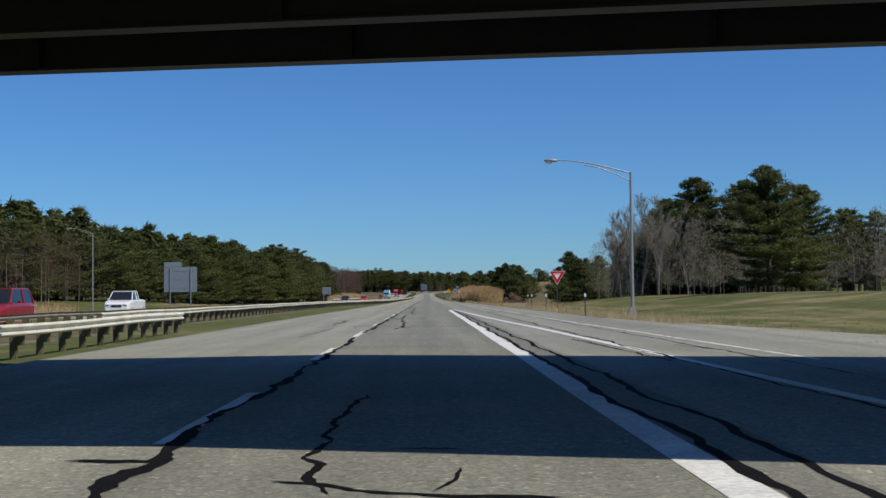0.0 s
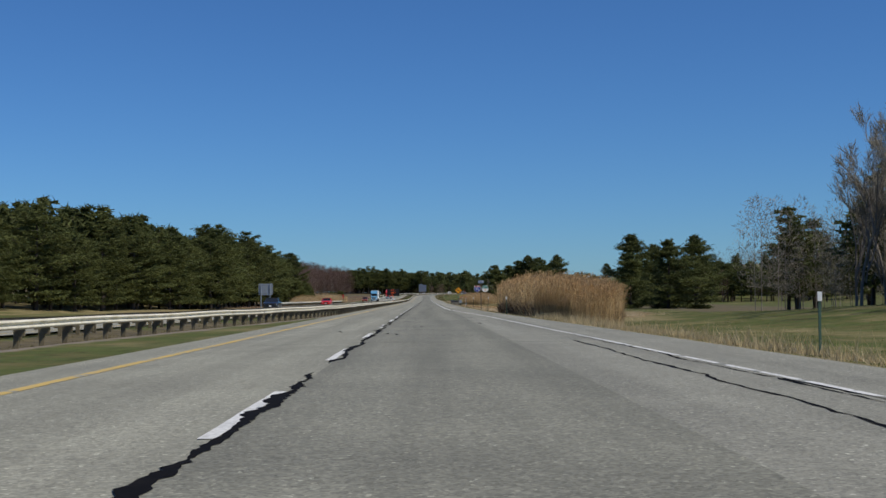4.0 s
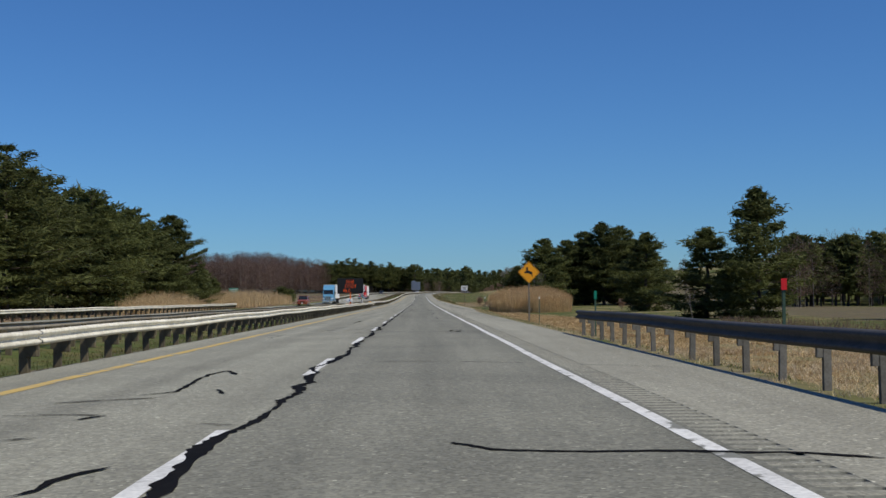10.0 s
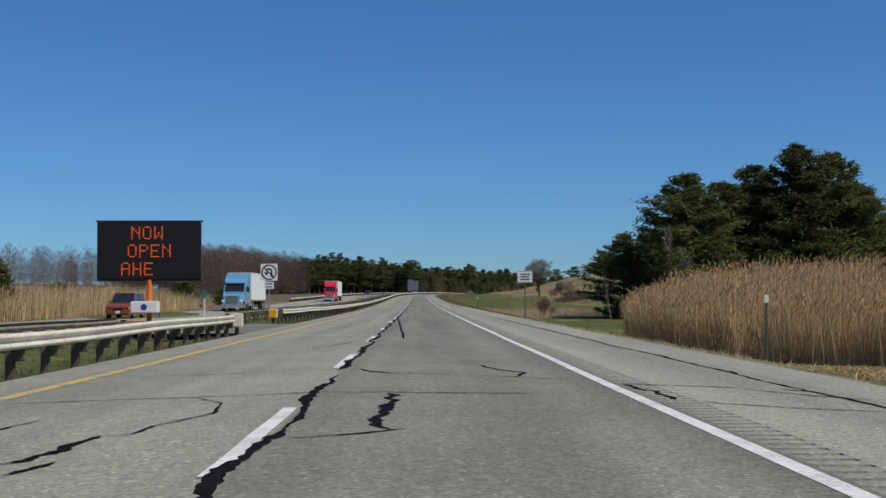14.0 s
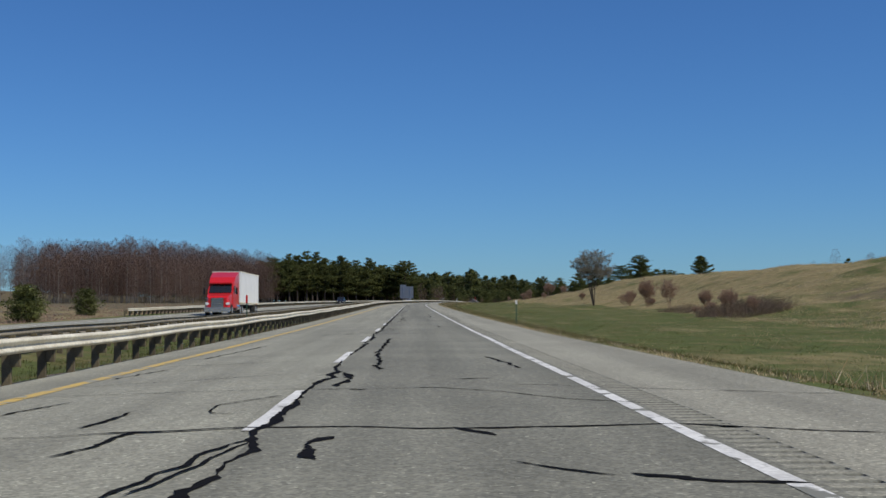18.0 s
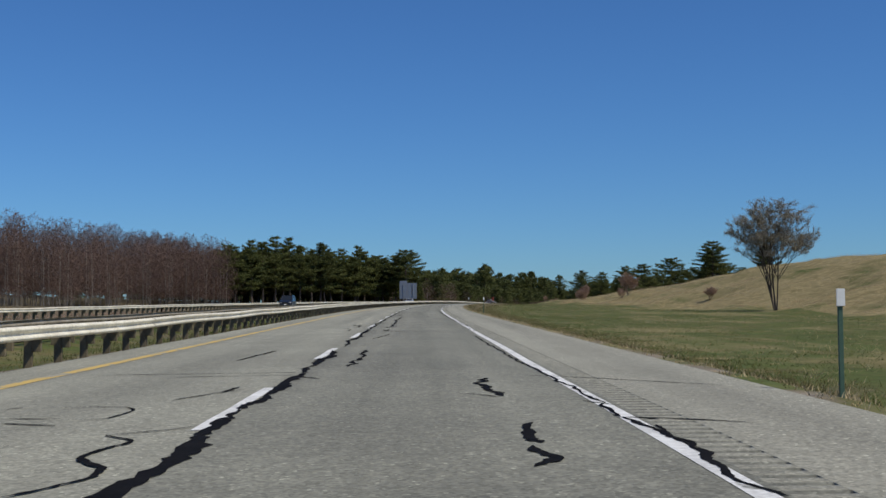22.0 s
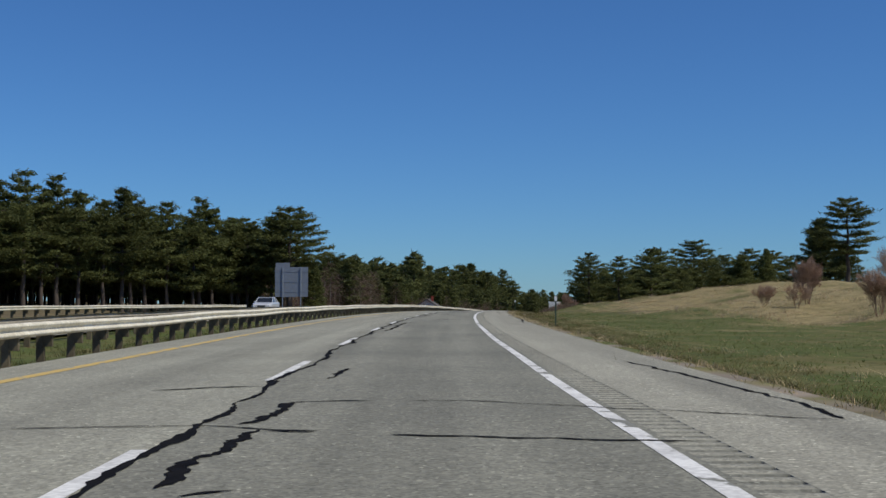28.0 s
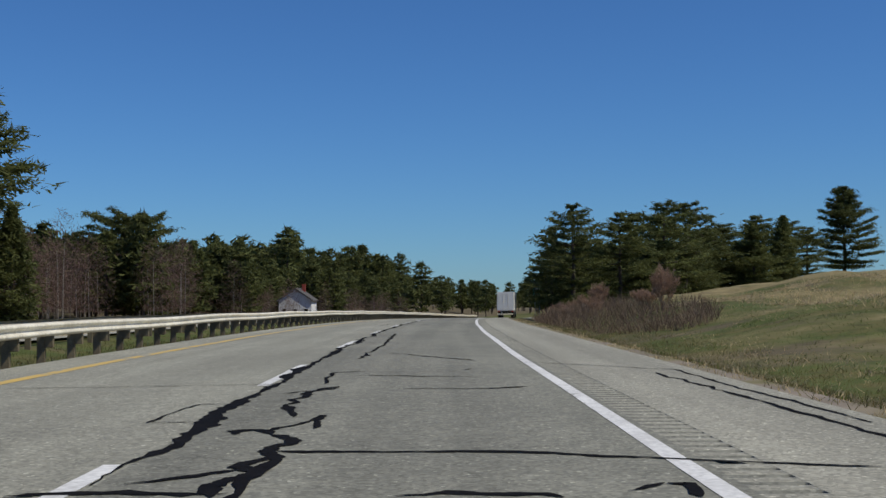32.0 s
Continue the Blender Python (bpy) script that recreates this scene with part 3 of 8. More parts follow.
def carriageway():
    left = np.full(S_ALL.shape, -6.75) - 0.9 * (1 - smoothstep(60, 200, S_ALL))
    p = tagged(part("road", ribbon("road", S_ALL, left, -1.72, 0.0, M_ROAD), M_ROAD), "worn light grey asphalt passing lane with sealed cracks", "road", kind="structure")
    tagged(part("road", ribbon("road", S_ALL, -1.72, 1.98, 0.0, M_LANE), M_LANE), "worn darker grey asphalt driving lane with sealed cracks", "road", kind="structure")
    run = S_ALL[S_ALL <= 260]
    tagged(part("merging_lane", ribbon("merging_lane", run, 2.36, right_edge(run), 0.0, M_RAMP), M_RAMP), "worn grey asphalt merging lane with long sealed seams", "road", kind="structure")
    run = S_ALL[S_ALL >= 260]
    sh = tagged(part("shoulder", ribbon("shoulder", run, 2.36, right_edge(run), 0.0, M_SHOULDER), M_SHOULDER), "pale smooth asphalt shoulder beside the driving lane", "road shoulder", kind="structure")
    first, last = S_ALL[S_ALL <= RUMBLE_FROM], S_ALL[S_ALL >= RUMBLE_TO]
    for run in (first, last):
        tagged(part("road_joint", ribbon("road_joint", run, 1.98, 2.36, 0.0, M_RAMP), M_RAMP), "asphalt seam between lane and shoulder", "road", kind="structure")
    # milled rumble strip: a rounded groove every 0.30 m, its floor coloured darker so that the ridges read
    s = np.arange(RUMBLE_FROM, RUMBLE_TO, 0.3)
    prof, off = np.array([0.0, -0.016, -0.016, 0.0]), np.array([0.0, 0.035, 0.085, 0.12])
    across, depth = np.array([1.98, 2.05, 2.27, 2.345, 2.36]), np.array([0.0, 0.7, 1.0, 2.6, 0.0])
    ss = (s[:, None] + off[None]).ravel()
    hh = np.tile(prof, len(s))
    n = len(ss)
    v = np.concatenate([road(ss, d, hh * k) for d, k in zip(across, depth)])
    i = np.arange(n - 1)
    f = np.concatenate([np.stack([i, i + n, i + n + 1, i + 1], 1) + n * c for c in range(4)])
    me = raw_mesh("rumble_strip", v, f, [M_SHOULDER, M_GROOVE], np.tile((i % 4 != 3) * 1, 4), uv=np.concatenate([np.stack([np.full(n, d), ss], 1) for d in across]))
    tagged(part("rumble_strip", me, M_SHOULDER), "milled rumble strip of dark grooves along the shoulder", "rumble strip", kind="structure")
    w = widening(S_ALL)
    tagged(part("opposite_road", ribbon("opposite_road", S_ALL, -24.2 - w, -11.6 - w, -0.01, M_SHOULDER), M_SHOULDER), "grey asphalt of the opposite carriageway", "road", kind="structure")
    # crossover through the median for turning vehicles
    s = np.arange(511.0, 530.0, 3.0)
    tagged(part("crossover", ribbon("crossover", s, -11.7, -6.7, -0.02, M_PATCH), M_PATCH), "dark asphalt crossover through the median", "road", kind="structure")
    # entry ramp joining from the right
    s = np.arange(-160, 61.0, 4.0)
    spread = np.interp(s, [-160, 0, 60], [34, 6, 0])
    tagged(part("entry_ramp", ribbon("entry_ramp", s, right_edge(s) - 0.02, right_edge(s) + spread, -0.02, M_SHOULDER), M_SHOULDER), "asphalt entry ramp joining the carriageway", "road", kind="structure")


carriageway()


def lane_marks():
    # broken lane line, 4.9 m dashes every 12.19 m
    first = 1.93
    k = 0
    for k in range(-12, 105):
        end = first + 12.19 * k
        s = np.linspace(end - 4.9, end, 7)
        wob = 0.006 * np.sin(s * 2.1)
        ob = part("lane_dash", ribbon("lane_dash", s, -1.90 + wob, -1.76 + wob, 0.004, M_SCUFFED), M_SCUFFED, LINES)
    for name, s, mid, width, mat in (
        ("edge_line", np.arange(244, 340.1, 3), lambda s: np.interp(s, [244, 262], [2.05, 1.83]), 0.15, M_SCUFFED),
        ("edge_line", np.arange(340, 360.1, 2), lambda s: 1.83 + 0 * s, 0.15, M_WORNLINE),
        ("edge_line", np.arange(360, 569.1, 3), lambda s: 1.83 + 0 * s, 0.15, M_SCUFFED),
        ("edge_line", np.arange(569, 725.1, 3), lambda s: 1.83 + 0 * s, 0.15, M_WORNLINE),
        ("edge_line", np.arange(725, 900.1, 3), lambda s: 1.83 + 0 * s, 0.15, M_SCUFFED),
        ("edge_line", np.arange(900, 985.1, 3), lambda s: 1.83 + 0 * s, 0.15, M_WORNLINE),
        ("edge_line", np.arange(985, 1400.1, 3), lambda s: 1.83 + 0 * s, 0.15, M_SCUFFED),
        ("ramp_edge_line", np.arange(20, 246.0, 3), lambda s: np.interp(s, [20, 60, 120, 150, 210, 246], [6.4, 5.6, 5.0, 4.6, 3.3, 2.03]), 0.12, M_WORNLINE),
        ("gore_line", np.arange(-160, 97.5, 2.5), lambda s: 1.84 + 0 * s, 0.3, M_WHITE),
        ("gore_line", np.arange(-100, 99, 2.5), lambda s: np.interp(s, [-100, 0, 44, 52, 64, 78, 99], [12, 4.9, 3.62, 3.32, 2.95, 2.62, 2.1]), 0.2, M_WHITE),
        ("yellow_line", np.arange(-160, 1400.0, 4), lambda s: -5.49 + 0 * s, 0.23, M_YELLOW),
    ):
        m = mid(s) + 0.012 * np.sin(s * 0.35)
        part(name, ribbon(name, s, m - width / 2, m + width / 2, 0.004, mat), mat, LINES)
    w = widening(S_ALL)
    for off, mat in ((-12.6, M_YELLOW), (-22.0, M_WHITE)):
        part("edge_line", ribbon("edge_line", S_ALL, off - w - 0.07, off - w + 0.07, -0.005, mat), mat, LINES)
    for k in range(-8, 105):
        s = np.linspace(12.19 * k, 12.19 * k + 4.9, 3)
        off = -17.3 - widening(s)
        part("lane_dash", ribbon("lane_dash", s, off - 0.07, off + 0.07, -0.005, M_WHITE), M_WHITE, LINES)


LINES = thing("road_markings", "worn white and yellow painted road lines", "road marking", kind="structure")
lane_marks()


def seal_mesh(name, pts, width, h=0.006):
    """A poured ribbon of sealant along points (s, d), of uneven width."""
    pts = np.asarray(pts, float)
    t = np.gradient(pts, axis=0)
    t /= np.linalg.norm(t, axis=1)[:, None] + 1e-9
    nrm = np.stack([-t[:, 1], t[:, 0]], 1)
    rag = np.random.default_rng(len(pts) * 7 + int(abs(pts[0, 0]) * 10))
    a = pts + nrm * (width * rag.uniform(0.36, 0.64, len(pts)))[:, None]
    b = pts - nrm * (width * rag.uniform(0.36, 0.64, len(pts)))[:, None]
    v = np.concatenate([road(a[:, 0], a[:, 1], h), road(b[:, 0], b[:, 1], h)])
    n = len(pts)
    i = np.arange(n - 1)
    return raw_mesh(name, v, np.stack([i, i + n, i + n + 1, i + 1], 1), [M_SEAL])


SEALED = thing("sealed_cracks", "black tar-sealed cracks wandering over the asphalt", "crack sealant", kind="structure")
BETWEEN = ((-140, 4), (160, 203), (514, 566), (850, 902), (1122, 1240))


def crack(width, *turns, name="squiggle"):
    """A sealed crack that wanders through a few turning places (along, across)."""
    turns = np.array(turns, float)
    rng = np.random.default_rng(int(abs(turns[0, 0]) * 100 + abs(turns[0, 1]) * 1000))
    gap = np.hypot(*np.diff(turns, axis=0).T)
    at = np.concatenate([[0], np.cumsum(gap)])
    n = int(np.clip(at[-1] / 0.075, 8, 160))
    q = np.linspace(0, at[-1], n)
    # rounded corners: the straight course, evened out over a hand's width
    dense = np.stack([np.interp(q, at, turns[:, k]) for k in (0, 1)], 1)
    soft = dense.copy()
    for _ in range(3):
        soft[1:-1] = (soft[:-2] + 2 * soft[1:-1] + soft[2:]) / 4
    knots = np.arange(-1, at[-1] + 2, 0.33)
    sway = np.stack([np.interp(q, knots, rng.normal(0, 0.35 * width + 0.008, len(knots))) for k in (0, 1)], 1)
    sway *= np.clip(np.minimum(q, at[-1] - q) / 0.3, 0, 1)[:, None]
    line = soft + sway + rng.normal(0, 0.09 * width, (n, 2))
    wide = width * (1.0 + np.interp(q, knots, rng.normal(0, 0.3, len(knots)))) + rng.normal(0, 0.16 * width, n)
    wide = np.clip(wide, 0.3 * width, 1.9 * width) * np.clip(np.minimum(q, at[-1] - q) / 0.2 + 0.15, 0, 1)
    return part(name, seal_mesh(name, line, wide, 0.006 + 0.0015 * rng.uniform()), M_SEAL, SEALED)


def cracks():
    rng = np.random.default_rng(5)
    holder = SEALED
    # the long joint beside the lane line, sealed nearly all along
    s0 = -140.0
    while s0 < 1240:
        length = rng.uniform(16, 38)
        s = np.arange(s0, s0 + length, 0.13)
        wander = rng.normal(0, 0.008, len(s)) + np.interp(s, np.arange(s0 - 1, s0 + length + 2, 0.7), rng.normal(0, 0.038, len(np.arange(s0 - 1, s0 + length + 2, 0.7)))) + 0.07 * np.sin(s * rng.uniform(0.5, 1.1) + rng.uniform(0, 6)) * np.sin(s * 0.13)
        width = 0.1 + 0.04 * np.sin(s * 0.9 + rng.uniform(0, 6)) + 0.03 * np.sin(s * 3.1 + rng.uniform(0, 6)) + rng.normal(0, 0.022, len(s))
        width *= smoothstep(0, 1.5, s - s0) * (1 - smoothstep(length - 1.5, length, s - s0)) * rng.uniform(0.8, 1.45)
        part("long_joint", seal_mesh("long_joint", np.stack([s, -1.72 + wander], 1), np.clip(width * 0.85, 0.01, 0.3)), M_SEAL, holder)
        s0 += length + rng.uniform(-1.5, 2.5)
    # a dark filled strip between the gore lines, and long seams
    s = np.arange(-30, 97.0, 1.5)
    wob = 0.03 * np.sin(s * 0.7)
    part("filled_strip", ribbon("filled_strip", s, 2.04 + wob * 0.5, np.interp(s, [-30, 80, 96], [2.66, 2.5, 2.1]) + wob, 0.003, M_PATCH), M_PATCH, holder)
    for s0, s1, d0, d1, w in ((-30, 96, 2.06, 2.02, 0.09), (-30, 96, 2.66, 2.12, 0.08), (10, 165, 4.3, 3.55, 0.05), (0, 150, 5.9, 4.5, 0.04), (60, 170, 5.6, 4.1, 0.035), (436, 548, 4.05, 3.75, 0.06), (842, 905, 1.8, 1.8, 0.06)):
        s = np.arange(s0, s1, 0.35)
        wander = rng.normal(0, 0.015, len(s)) + 0.05 * np.sin(s * 0.8) * np.sin(s * 0.17) + np.interp(s, np.arange(s0 - 1, s1 + 2, 1.3), rng.normal(0, 0.03, len(np.arange(s0 - 1, s1 + 2, 1.3))))
        part("edge_seam", seal_mesh("edge_seam", np.stack([s, np.interp(s, [s0, s1], [d0, d1]) + wander], 1), np.clip(w + rng.normal(0, 0.02, len(s)), 0.01, 0.2)), M_SEAL, holder)
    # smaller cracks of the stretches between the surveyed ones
    for a, b in BETWEEN:
        for run in range(int((b - a) / 4.5)):
            s0 = rng.uniform(a, b)
            left = rng.choice([-6.4, -5.6, -4.6, -3.2, -1.7, -0.6, 0.4], p=[0.26, 0.14, 0.15, 0.1, 0.15, 0.1, 0.1])
            right = min(4.0, left + rng.choice([1.4, 2.2, 3.3, 4.7, 8.0, 10.4]))
            crack(rng.uniform(0.04, 0.07), (s0, left), (s0 + rng.normal(0, 0.2), (left + right) / 2), (s0 + rng.normal(0, 0.3), right), name="cross_crack")
        for run in range(int((b - a) / 4)):
            s0 = rng.uniform(a, b)
            lane = rng.choice([-4.3, -2.9, -0.95, -0.75, 0.8, 0.95, 1.2, 1.8], p=[0.18, 0.11, 0.23, 0.12, 0.11, 0.08, 0.07, 0.1])
            n = int(rng.integers(3, 7))
            crack(rng.uniform(0.04, 0.11), *zip(s0 + np.cumsum(rng.uniform(-0.15, 1.1, n)), lane + np.cumsum(rng.normal(0, 0.13, n))))

cracks()
crack(0.08, (8.4, -2.29), (8.2, -1.60))
crack(0.05, (6.8, -1.70), (7.9, -1.68), (8.3, -1.59))
crack(0.06, (13.6, -0.53), (10.4, -0.68), (9.0, -0.64), (7.4, -0.60), (6.8, -0.42))
crack(0.07, (7.3, -0.79), (7.1, -0.38), (6.8, -0.05), (6.6, 0.85))
crack(0.04, (8.8, -0.14), (8.8, 0.29), (8.7, 0.35))
crack(0.02, (6.9, 0.16), (7.3, 0.31), (7.8, 0.33))
crack(0.04, (34.7, -3.43), (44.0, -3.19))
crack(0.05, (30.4, 3.61), (25.3, 3.83), (19.8, 4.01))
crack(0.04, (26.4, 5.31), (23.6, 5.71))
crack(0.07, (73.2, -1.10), (58.9, -1.10), (59.8, -1.55), (57.1, -0.96), (52.9, -0.96), (50.9, -0.78), (48.3, -0.84), (46.1, -0.74))
crack(0.10, (46.1, -0.74), (44.3, -0.80), (43.1, -0.71), (42.6, -0.76), (42.1, -0.43), (42.0, -0.81), (42.3, -0.96))
crack(0.11, (42.1, -0.94), (41.6, -0.90), (41.3, -0.99), (40.7, -0.92))
crack(0.08, (42.6, -0.73), (42.8, -0.34))
crack(0.08, (46.8, -4.28), (46.6, -3.05), (46.7, -1.94), (46.8, -1.02), (46.3, -0.75), (45.5, 0.87), (44.9, 1.88))
crack(0.05, (45.5, -0.59), (45.1, 0.34), (44.5, 1.29), (44.0, 2.30), (43.7, 3.22), (43.6, 3.70))
crack(0.04, (50.7, -1.38), (51.2, -0.80), (50.1, 0.43), (49.3, 2.51))
crack(0.04, (48.6, 3.41), (47.8, 5.23))
crack(0.09, (49.6, -3.62), (53.4, -3.55), (57.7, -3.62))
crack(0.05, (45.7, -3.67), (46.4, -3.18))
crack(0.03, (43.6, -2.28), (44.1, -2.33), (44.3, -1.87))
crack(0.02, (41.7, -2.54), (42.3, -2.38), (43.6, -2.39), (45.7, -2.52))
crack(0.03, (51.5, -4.85), (50.9, -4.91), (49.0, -4.15), (48.8, -4.49))
crack(0.05, (43.3, -3.07), (43.6, -2.97))
crack(0.04, (51.1, -2.58), (52.1, -2.41))
crack(0.06, (106.1, -1.07), (95.0, -0.86), (88.9, -1.03), (84.6, -0.99), (85.0, -0.90))
crack(0.10, (82.3, -0.84), (80.0, -0.84), (78.8, -0.80), (78.3, -0.98), (78.3, -0.76), (76.9, -0.81), (76.5, -0.99))
crack(0.09, (76.1, -0.60), (75.5, -0.71), (74.9, -0.81), (74.8, -0.96))
crack(0.09, (75.4, -0.68), (75.1, -0.39), (74.8, -0.31), (74.4, -0.41), (74.3, -0.52))
crack(0.03, (80.8, -3.04), (80.8, -1.67), (80.3, -0.28), (79.5, 1.36), (78.5, 2.54), (77.7, 3.77))
crack(0.09, (80.8, -2.98), (80.7, -2.13))
crack(0.04, (80.7, 2.55), (80.1, 4.64))
crack(0.03, (79.6, -2.70), (79.9, -3.17), (80.7, -4.08), (81.2, -3.81), (81.1, -3.49))
crack(0.02, (76.8, -2.68), (78.3, -2.63), (79.5, -2.15), (80.0, -1.78))
crack(0.08, (83.3, -4.55), (83.6, -3.35))
crack(0.03, (86.6, -3.58), (89.3, -3.51), (96.6, -3.40), (94.1, -3.83))
crack(0.03, (89.3, -3.21), (86.7, -2.81), (85.2, -2.18))
crack(0.09, (112.6, -0.66), (111.7, -0.91), (111.0, -0.81), (110.3, -0.87), (110.2, -1.06))
crack(0.09, (109.7, -0.94), (109.5, -1.06), (108.4, -0.94), (107.9, -1.01), (107.5, -0.94))
crack(0.09, (114.2, -3.11), (114.2, -1.11), (113.8, 0.11), (113.2, 1.23), (112.8, 2.28))
crack(0.03, (114.2, 1.33), (113.2, 3.60))
crack(0.05, (119.9, -5.85), (120.1, -3.30), (119.9, -1.11))
crack(0.04, (116.1, -5.42), (116.5, -3.41), (117.0, -2.06))
crack(0.04, (108.7, -2.84), (108.8, -2.14), (108.9, -1.62))
crack(0.07, (113.2, -4.39), (113.5, -4.26), (112.8, -4.10), (112.5, -4.17))
crack(0.03, (110.8, -3.33), (112.1, -3.01), (114.4, -2.97))
crack(0.06, (124.0, -3.43), (124.4, -3.28))
crack(0.05, (125.4, 1.89), (121.4, 1.95))
crack(0.09, (119.8, 1.91), (115.5, 2.00), (112.8, 2.12), (110.3, 2.14), (108.8, 2.24), (107.7, 2.21), (107.3, 2.24))
crack(0.05, (108.9, 2.19), (108.8, 2.41), (108.6, 2.79))
crack(0.04, (122.9, -4.27), (121.5, -3.86))
crack(0.08, (214.1, -4.77), (214.2, -3.53), (214.5, -2.30), (214.8, -1.67))
crack(0.06, (214.8, -3.58), (215.0, -3.24))
crack(0.06, (221.0, -5.27), (220.8, -3.52))
crack(0.04, (220.6, 1.07), (219.5, 2.25), (217.8, 3.67))
crack(0.04, (215.0, 0.96), (214.9, 1.42), (214.4, 2.29), (214.0, 3.50), (212.9, 4.80))
crack(0.06, (214.3, 1.03), (214.1, 1.21))
crack(0.05, (225.7, -2.83), (226.3, -1.71))
crack(0.03, (207.6, -2.62), (207.9, -2.38), (208.5, -2.19), (209.1, -2.46), (209.9, -2.49), (210.8, -2.23), (211.8, -1.89), (213.4, -1.71))
crack(0.06, (212.4, -1.89), (212.9, -1.82))
crack(0.04, (210.8, -3.67), (210.5, -3.35), (210.0, -2.97), (209.9, -3.06))
crack(0.05, (215.9, -2.37), (216.1, -2.18))
crack(0.04, (215.7, -2.69), (217.8, -2.79))
crack(0.04, (233.1, -4.81), (235.1, -3.03))
crack(0.05, (231.8, 0.91), (234.0, 1.22))
crack(0.05, (226.4, 1.16), (224.9, 1.20))
crack(0.04, (216.2, -4.30), (216.6, -3.88))
crack(0.04, (246.1, 1.04), (246.0, 1.50), (245.4, 2.53), (244.4, 3.36), (244.1, 4.07))
crack(0.08, (245.7, 1.07), (245.3, 1.13))
crack(0.07, (245.3, 2.07), (244.1, 2.05), (243.0, 2.11))
crack(0.05, (241.2, -2.68), (241.5, -2.40), (242.3, -1.83))
crack(0.03, (243.9, -3.10), (244.4, -2.48), (244.2, -1.79))
crack(0.04, (244.9, -1.95), (245.8, -2.16), (246.4, -1.80))
crack(0.03, (244.9, -3.89), (245.8, -3.35))
crack(0.04, (248.8, -3.56), (248.0, -2.80), (248.4, -2.19), (250.8, -2.29))
crack(0.06, (251.7, -3.56), (253.1, -3.40), (253.1, -2.85))
crack(0.04, (254.9, 0.02), (254.6, 0.60))
crack(0.03, (249.0, -3.83), (248.4, -3.29))
crack(0.14, (275.2, -2.98), (275.4, -2.27), (275.6, -1.92))
crack(0.04, (275.5, -3.08), (276.3, -2.91), (276.9, -2.58))
crack(0.05, (275.6, -1.92), (276.5, -2.11), (277.1, -2.30), (277.7, -2.02))
crack(0.04, (288.3, -5.32), (289.4, -3.70), (289.0, -1.64))
crack(0.04, (286.6, -2.69), (286.5, -2.01))
crack(0.07, (276.8, 1.15), (276.8, 1.80), (276.5, 2.28), (276.3, 3.38))
crack(0.05, (295.4, -3.36), (299.1, -3.20))
crack(0.04, (295.2, 0.51), (295.3, 1.16))
crack(0.03, (290.0, -0.19), (289.1, 1.17))
crack(0.06, (276.7, 1.85), (275.9, 1.86))
crack(0.06, (274.8, 1.85), (274.4, 1.86))
crack(0.04, (314.9, -5.15), (314.8, -3.48), (314.8, -1.70), (314.1, -0.51), (313.4, 1.29), (312.8, 2.37), (312.1, 3.52))
crack(0.05, (315.8, -4.28), (316.5, -4.20), (316.5, -3.40), (318.5, -3.31))
crack(0.07, (311.8, -3.59), (312.7, -3.56), (312.8, -3.09))
crack(0.06, (311.9, -4.14), (311.7, -3.77))
crack(0.08, (309.5, -3.34), (309.4, -2.61))
crack(0.06, (309.1, -3.19), (309.0, -2.62), (309.4, -2.63))
crack(0.03, (309.4, -2.63), (310.5, -2.52), (311.6, -2.30), (313.6, -1.82))
crack(0.05, (307.3, -2.24), (308.0, -2.20), (308.8, -2.21), (309.8, -2.14), (311.6, -2.25), (312.1, -2.07), (313.2, -1.95))
crack(0.03, (309.1, -2.69), (308.5, -2.48), (307.8, -2.10), (307.1, -1.89))
crack(0.03, (313.1, -2.34), (313.6, -2.37), (314.4, -2.75), (313.7, -2.93))
crack(0.05, (323.0, -1.30), (321.9, -1.10))
crack(0.06, (321.2, 1.82), (317.4, 1.92))
crack(0.05, (310.0, 2.85), (309.7, 3.30))
crack(0.03, (307.7, -0.03), (307.9, 0.16), (308.1, 0.25))
crack(0.07, (346.8, -4.34), (347.1, -3.19))
crack(0.06, (347.6, -3.51), (348.0, -3.16), (351.4, -3.38), (352.4, -3.16), (351.3, -2.92))
crack(0.04, (345.4, -4.38), (345.2, -3.51), (345.0, -3.24))
crack(0.07, (344.6, -3.44), (345.0, -3.24))
crack(0.07, (343.0, -3.58), (343.1, -3.31))
crack(0.05, (339.9, -2.54), (340.0, -2.44), (340.5, -2.48), (341.1, -2.23))
crack(0.04, (343.9, -2.18), (343.6, -1.78))
crack(0.04, (348.2, -2.70), (347.4, -2.48))
crack(0.08, (342.2, 0.00), (342.0, 0.12))
crack(0.07, (342.2, 0.00), (341.7, 0.39), (341.6, 1.15), (341.5, 1.85), (341.5, 2.30), (341.1, 2.82))
crack(0.04, (354.3, -1.04), (354.1, 0.30), (353.4, 1.49))
crack(0.03, (352.9, 2.17), (351.9, 3.68))
crack(0.05, (353.9, -4.18), (354.0, -3.93))
crack(0.04, (369.6, -4.60), (372.6, -4.60))
crack(0.08, (376.1, -3.90), (376.0, -2.91), (375.8, -1.94), (375.8, -1.14))
crack(0.05, (375.7, -0.62), (375.9, -0.35), (376.0, 0.13))
crack(0.07, (375.7, -0.21), (375.5, 0.16), (375.3, 0.64))
crack(0.08, (373.3, -1.65), (373.0, -1.16), (372.9, -0.47), (372.6, 0.51), (372.4, 0.84))
crack(0.05, (372.2, 0.96), (372.1, 1.29))
crack(0.09, (375.2, 0.81), (374.9, 1.12), (374.2, 1.09))
